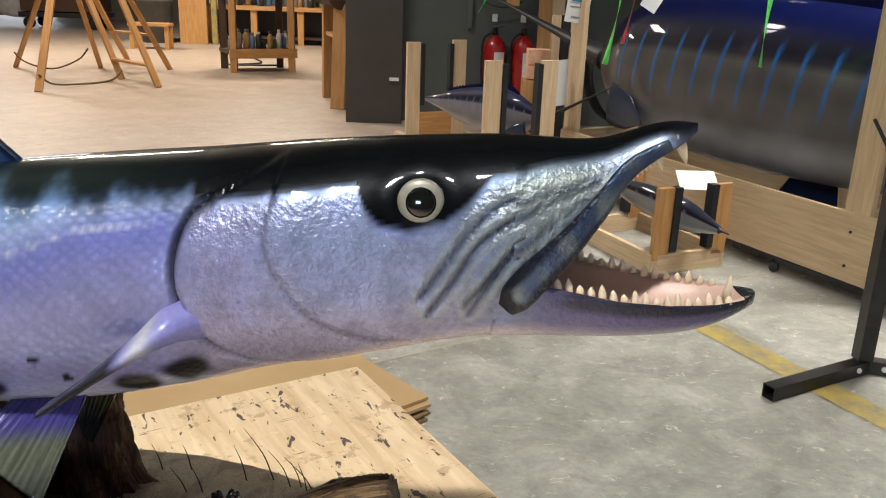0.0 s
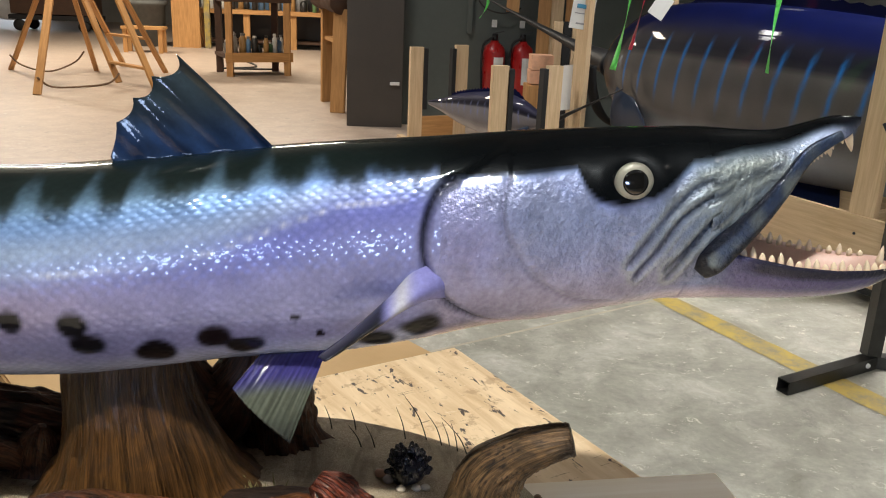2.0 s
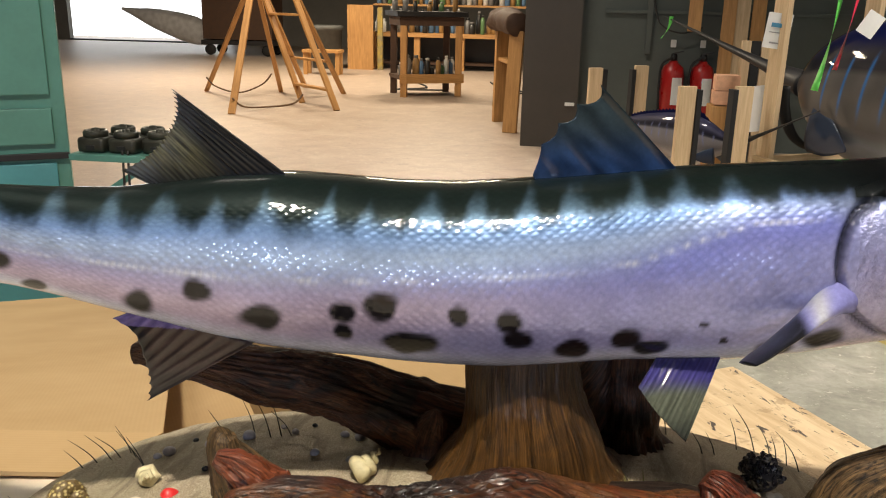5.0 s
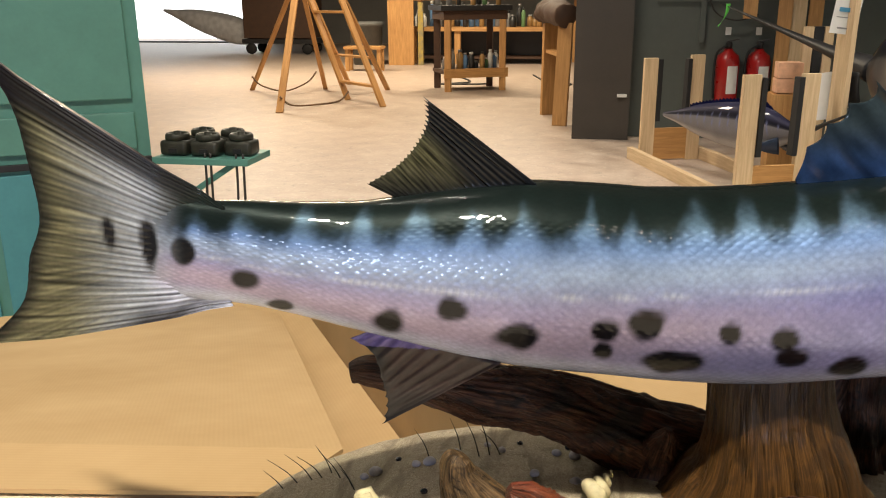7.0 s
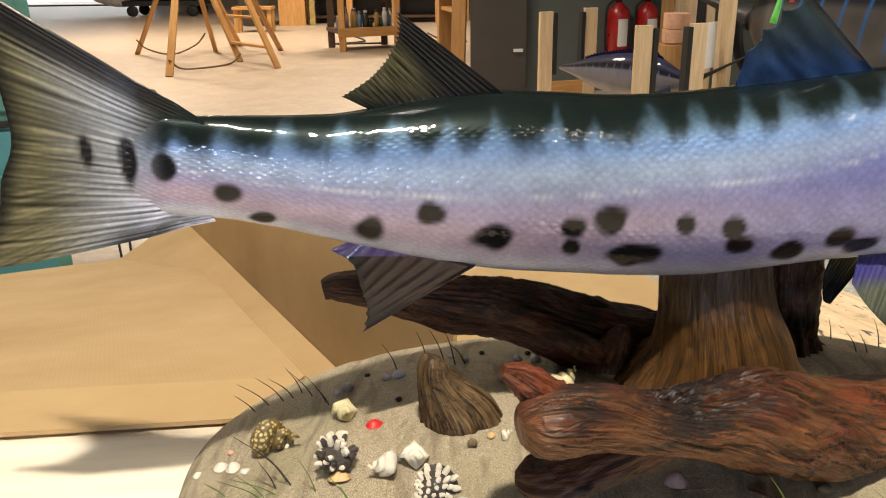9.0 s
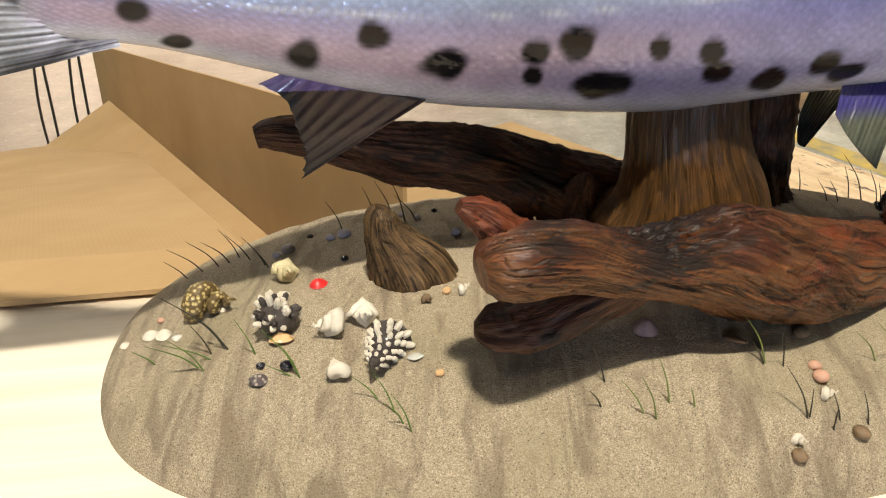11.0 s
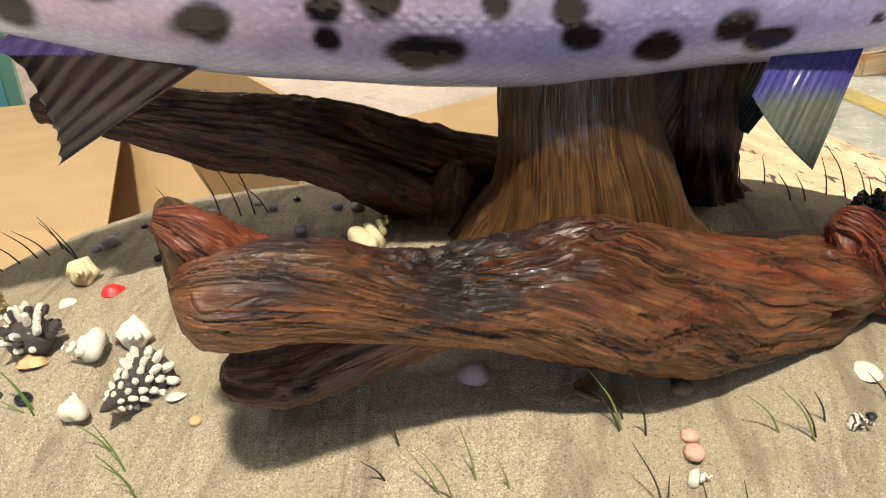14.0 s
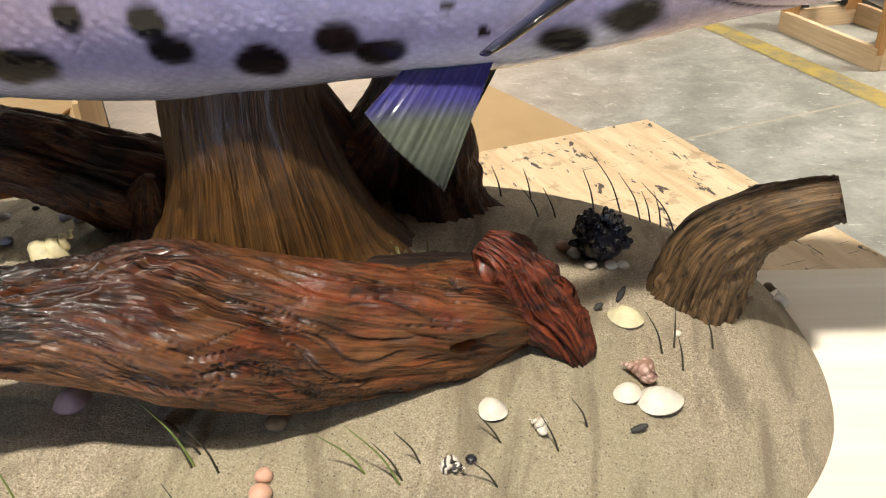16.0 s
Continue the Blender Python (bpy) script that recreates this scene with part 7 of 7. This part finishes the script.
clam("cream_shell", -0.680, 0.393, 0.021, SHELL_ORANGE, "broken cream and orange shell fragment", 10, -15)
clam("striped_clam", -0.689, 0.359, 0.017, SHELL_STRIPE, "small striped grey and brown clam shell", 170)
pebble("black_pebble", -0.671, 0.366, 0.012, SHELL_BLACK, "small shiny black snail shell", 2)
pebble("black_pebble", -0.690, 0.371, 0.008, SHELL_BLACK, "small dark snail shell", 4)
for x, y, s, turn in ((-.791, .444, .017, 20), (-.777, .436, .018, 110), (-.814, .448, .011, 60)):
    clam("white_shell", x, y, s, SHELL_WHITE, "small white shell half at the base's edge", turn)
pebble("pink_shell", -0.788, 0.462, 0.008, SHELL_PINK, "tiny pink snail shell at the base's edge", 71)
clam("white_shell", -0.735, 0.452, 0.009, SHELL_WHITE, "tiny white shell splinter", 70)
clam("sea_glass", -0.765, 0.428, 0.010, SHELL_GLASS, "small clear sea glass piece", 40, 10, 0.2)
spiral_shell("brown_snail", -0.575, 0.423, 0.011, SHELL_BROWN, "small brown snail shell in the sand", 40, 0, 70, 1.0, 2.6)
spiral_shell("white_snail", -0.549, 0.433, 0.012, SHELL_WHITE, "small white snail shell in the sand", 120, 0, 70, 1.0, 2.6)
pebble("cream_pebble", -0.561, 0.433, 0.009, SHELL_ORANGE, "tiny cream shell in the sand", 6)
pebble("amber_pebble", -0.567, 0.350, 0.008, SHELL_ORANGE, "tiny amber shell in the sand", 7)
clam("sea_glass", -0.584, 0.366, 0.013, SHELL_GLASS, "small clear sea glass piece", 25, -8, 0.2)
spiral_shell("yellow_shell", -0.497, 0.501, 0.034, SHELL_YELLOW, "pale yellow whorled whelk shell behind the log", 130, 5, 50)
clam("grey_shell", -0.517, 0.523, 0.013, SHELL_GREY, "lilac grey shell on the sand", 60)
for i, (x, y, s) in enumerate(((-.626, .559, .016), (-.519, .566, .014), (-.535, .572, .011), (-.552, .529, .011), (-.648, .547, .015), (-.660, .545, .010), (-.696, .536, .015), (-.705, .530, .010), (-.585, .575, .009), (-.60, .585, .008), (-.48, .585, .009))):
    pebble("grey_pebble", x, y, s, SHELL_GREY, "lilac grey shell on the shaded sand", 11 + i)
for x, y, s in ((-.643, .497, .008), (-.57, .59, .007), (-.68, .56, .007), (-.525, .585, .008)):
    pebble("black_crumb", x, y, s, SHELL_BLACK, "small black bark crumb on the sand", x * 90)
clam("lilac_clam", -0.424, 0.383, 0.024, SHELL_LILAC, "lilac grey oval clam in the log's shadow", 80, 0, 0.4)
pebble("pink_shell", -0.314, 0.357, 0.011, SHELL_PINK, "small round pink shell", 21)
pebble("pink_shell", -0.313, 0.348, 0.014, SHELL_PINK, "small round pink shell", 22)
spiral_shell("white_snail", -0.313, 0.336, 0.013, SHELL_WHITE, "small white snail shell on the sand", 80, 0, 75, 1.0, 2.6)
spiral_shell("pale_snail", -0.341, 0.306, 0.012, SHELL_WHITE, "small pale snail shell on the sand", 30, 0, 70, 1.0, 2.6)
pebble("grey_pebble", -0.343, 0.299, 0.013, SHELL_BROWN, "small grey brown snail shell on the sand", 62)
pebble("brown_pebble", -0.298, 0.314, 0.014, SHELL_BROWN, "small brown snail shell on the sand", 63)
pebble("bark_crumb", -0.315, 0.383, 0.014, SHELL_DARKSAND, "flat brown bark crumb pressed into the sand", 64)
clam("white_clam", -0.2105, 0.411, 0.021, SHELL_WHITE, "smooth white oval clam shell", 120)
spiral_shell("white_snail", -0.186, 0.404, 0.012, SHELL_WHITE, "small white cone shell", 250, 0, 80, 1.0, 3)
spiral_shell("spotted_shell", -0.226, 0.375, 0.014, SHELL_ZEBRA, "small brown and white banded snail shell", 60, 0, 80, 1.0, 2.6)
pebble("black_crumb", -0.218, 0.380, 0.007, SHELL_BLACK, "small black bark crumb on the sand", 65)
clam("white_clam", -0.142, 0.438, 0.020, SHELL_WHITE, "white clam half facing up", 60)
clam("white_clam", -0.126, 0.437, 0.029, SHELL_WHITE, "white ribbed clam half facing up", 20)
spiral_shell("auger_shell", -0.134, 0.453, 0.021, SHELL_AUGER, "pink banded auger shell", 260, 0, 85, 0.8, 5)
clam("yellow_clam", -0.139, 0.499, 0.026, SHELL_YELLOW, "pale yellow clam half on the sand", 140)
pebble("white_pebble", -0.110, 0.497, 0.006, SHELL_WHITE, "tiny white shell on the sand", 28)
spiky_shell("barnacle_cluster", -0.155, 0.570, 0.037, SHELL_BLACK, "blue black barnacle cluster with pale base", 9, 75)
for i, (x, y, s, m) in enumerate(((-.171, .562, .012, SHELL_GREY), (-.160, .552, .010, SHELL_WHITE), (-.147, .556, .010, SHELL_WHITE), (-.139, .560, .010, SHELL_WHITE), (-.178, .570, .012, SHELL_PINK))):
    pebble("pale_barnacle", x, y, s, m, "small pale barnacle at the black cluster's foot", 31 + i)
for i, (x, y, s, m) in enumerate(((-.030, .618, .012, SHELL_BROWN), (-.026, .605, .010, SHELL_PINK), (-.030, .590, .014, SHELL_WHITE), (-.057, .563, .008, SHELL_BROWN))):
    spiral_shell("small_snail", x, y, s, m, "small snail shell at the base's edge", 40 + 70 * i, 0, 70, 1.0, 2.6)
twig("black_twig", -0.142, 0.522, 0.014, 70, "small black bark piece on the sand")
twig("black_twig", -0.136, 0.417, 0.009, 20, "small black bark piece on the sand")
twig("black_twig", -0.156, 0.506, 0.006, 40, "small black bark piece on the sand")
twig("black_twig", -0.365, 0.372, 0.016, -40, "thin brown twig lying on the sand")

random.seed(12)
DARK, GREEN, LIME = ("dark dried", GRASS_DARK), ("green", GRASS_GREEN), ("yellow green", GRASS_LIME)
tuft(DARK, [(-.718, .398, -.044, .043), (-.73, .396, -.014, .023), (-.722, .402, -.030, .030)])
tuft(GREEN, [(-.732, .38, -.022, .028), (-.736, .384, -.034, .022), (-.774, .403, -.016, .011), (-.728, .390, -.036, .014)])
tuft(GREEN, [(-.696, .385, -.014, .026)])
tuft(GREEN, [(-.661, .358, -.013, .026), (-.665, .359, -.019, .008), (-.663, .362, -.022, .034)])
tuft(GREEN, [(-.596, .324, -.013, .028), (-.585, .310, -.012, .032), (-.607, .335, -.017, .018), (-.590, .316, -.011, .018)])
tuft(DARK, [(-.459, .340, -.013, .030), (-.464, .323, -.010, .016)])
tuft(LIME, [(-.437, .318, -.016, .023), (-.430, .315, -.014, .036), (-.420, .325, -.009, .032), (-.404, .323, -.005, .016)])
tuft(LIME, [(-.348, .357, -.020, .038)])
tuft(DARK, [(-.349, .356, -.011, .018), (-.336, .356, -.008, .031), (-.347, .363, -.007, .014)])
tuft(DARK, [(-.330, .321, -.018, .037), (-.329, .322, -.001, .022), (-.315, .316, -.003, .021), (-.309, .321, -.004, .016), (-.290, .321, -.004, .021)])
tuft(LIME, [(-.267, .367, -.022, .027), (-.250, .364, -.024, .034)])
tuft(DARK, [(-.242, .376, -.011, .022), (-.249, .366, -.013, .024)])
tuft(DARK, [(-.204, .393, -.014, .017), (-.204, .372, -.014, .020), (-.176, .395, -.010, .020), (-.162, .412, -.009, .022)])
tuft(DARK, [(-.120, .476, -.012, .030), (-.113, .484, -.001, .024), (-.109, .468, -.005, .023), (-.089, .495, -.007, .024)])
tuft(DARK, [(-.785, .535, -.020, .015), (-.772, .540, -.030, .021), (-.758, .541, -.026, .024), (-.748, .541, -.022, .023), (-.741, .548, -.017, .025)])
tuft(DARK, [(-.728, .534, -.023, .021), (-.712, .518, -.020, .023), (-.708, .511, -.014, .018)])
tuft(DARK, [(-.650, .558, -.014, .029), (-.621, .564, -.011, .037), (-.604, .560, -.017, .040), (-.595, .564, -.015, .044), (-.585, .566, -.019, .027)])
tuft(DARK, [(-.226, .652, -.007, .026), (-.204, .660, -.006, .025), (-.196, .617, -.013, .022), (-.184, .620, -.010, .021), (-.156, .655, -.010, .034)])
tuft(DARK, [(-.120, .665, -.018, .040), (-.135, .668, -.026, .048), (-.105, .660, -.008, .031), (-.095, .650, -.028, .042), (-.112, .672, -.009, .028)])

# a dark bark flake and a pale frayed moss tuft at the stump's foot
flake = sweep([(-0.292, 0.497, 0.958, 0.010, 0.002), (-0.262, 0.487, 0.966, 0.013, 0.0025), (-0.235, 0.480, 0.972, 0.009, 0.002), (-0.221, 0.478, 0.974, 0.003, 0.001)], 40, 16, gnarl(51, 0.3, 1.5))
flake = link_mesh("bark_flake", flake, DRIFT_DARK)
tone_mesh(flake, lambda c, w, s, n: (0.9, 0.0, 0.0), 51)
tagged(flake, "thin black bark flake wedged behind the log", "bark")
MOSS = plain("pale_green_dried_moss", (0.26, 0.25, 0.10), 0.8)
moss = empty("moss_tuft", "pale green frayed moss tuft at the stump's foot", "moss")
random.seed(77)
for i in range(70):
    a = random.uniform(0, 6.28)
    p = Vector((-0.278 + random.gauss(0, 0.012), 0.512 + random.gauss(0, 0.008), 0.936))
    h = random.uniform(0.010, 0.024)
    q = p + Vector((math.cos(a) * 0.012, math.sin(a) * 0.008, h))
    part("strand", sweep([(*p, .0008, .0008), (*p.lerp(q, .5), .0007, .0007), (*q, .0002, .0002)], 4, 4), MOSS, moss)
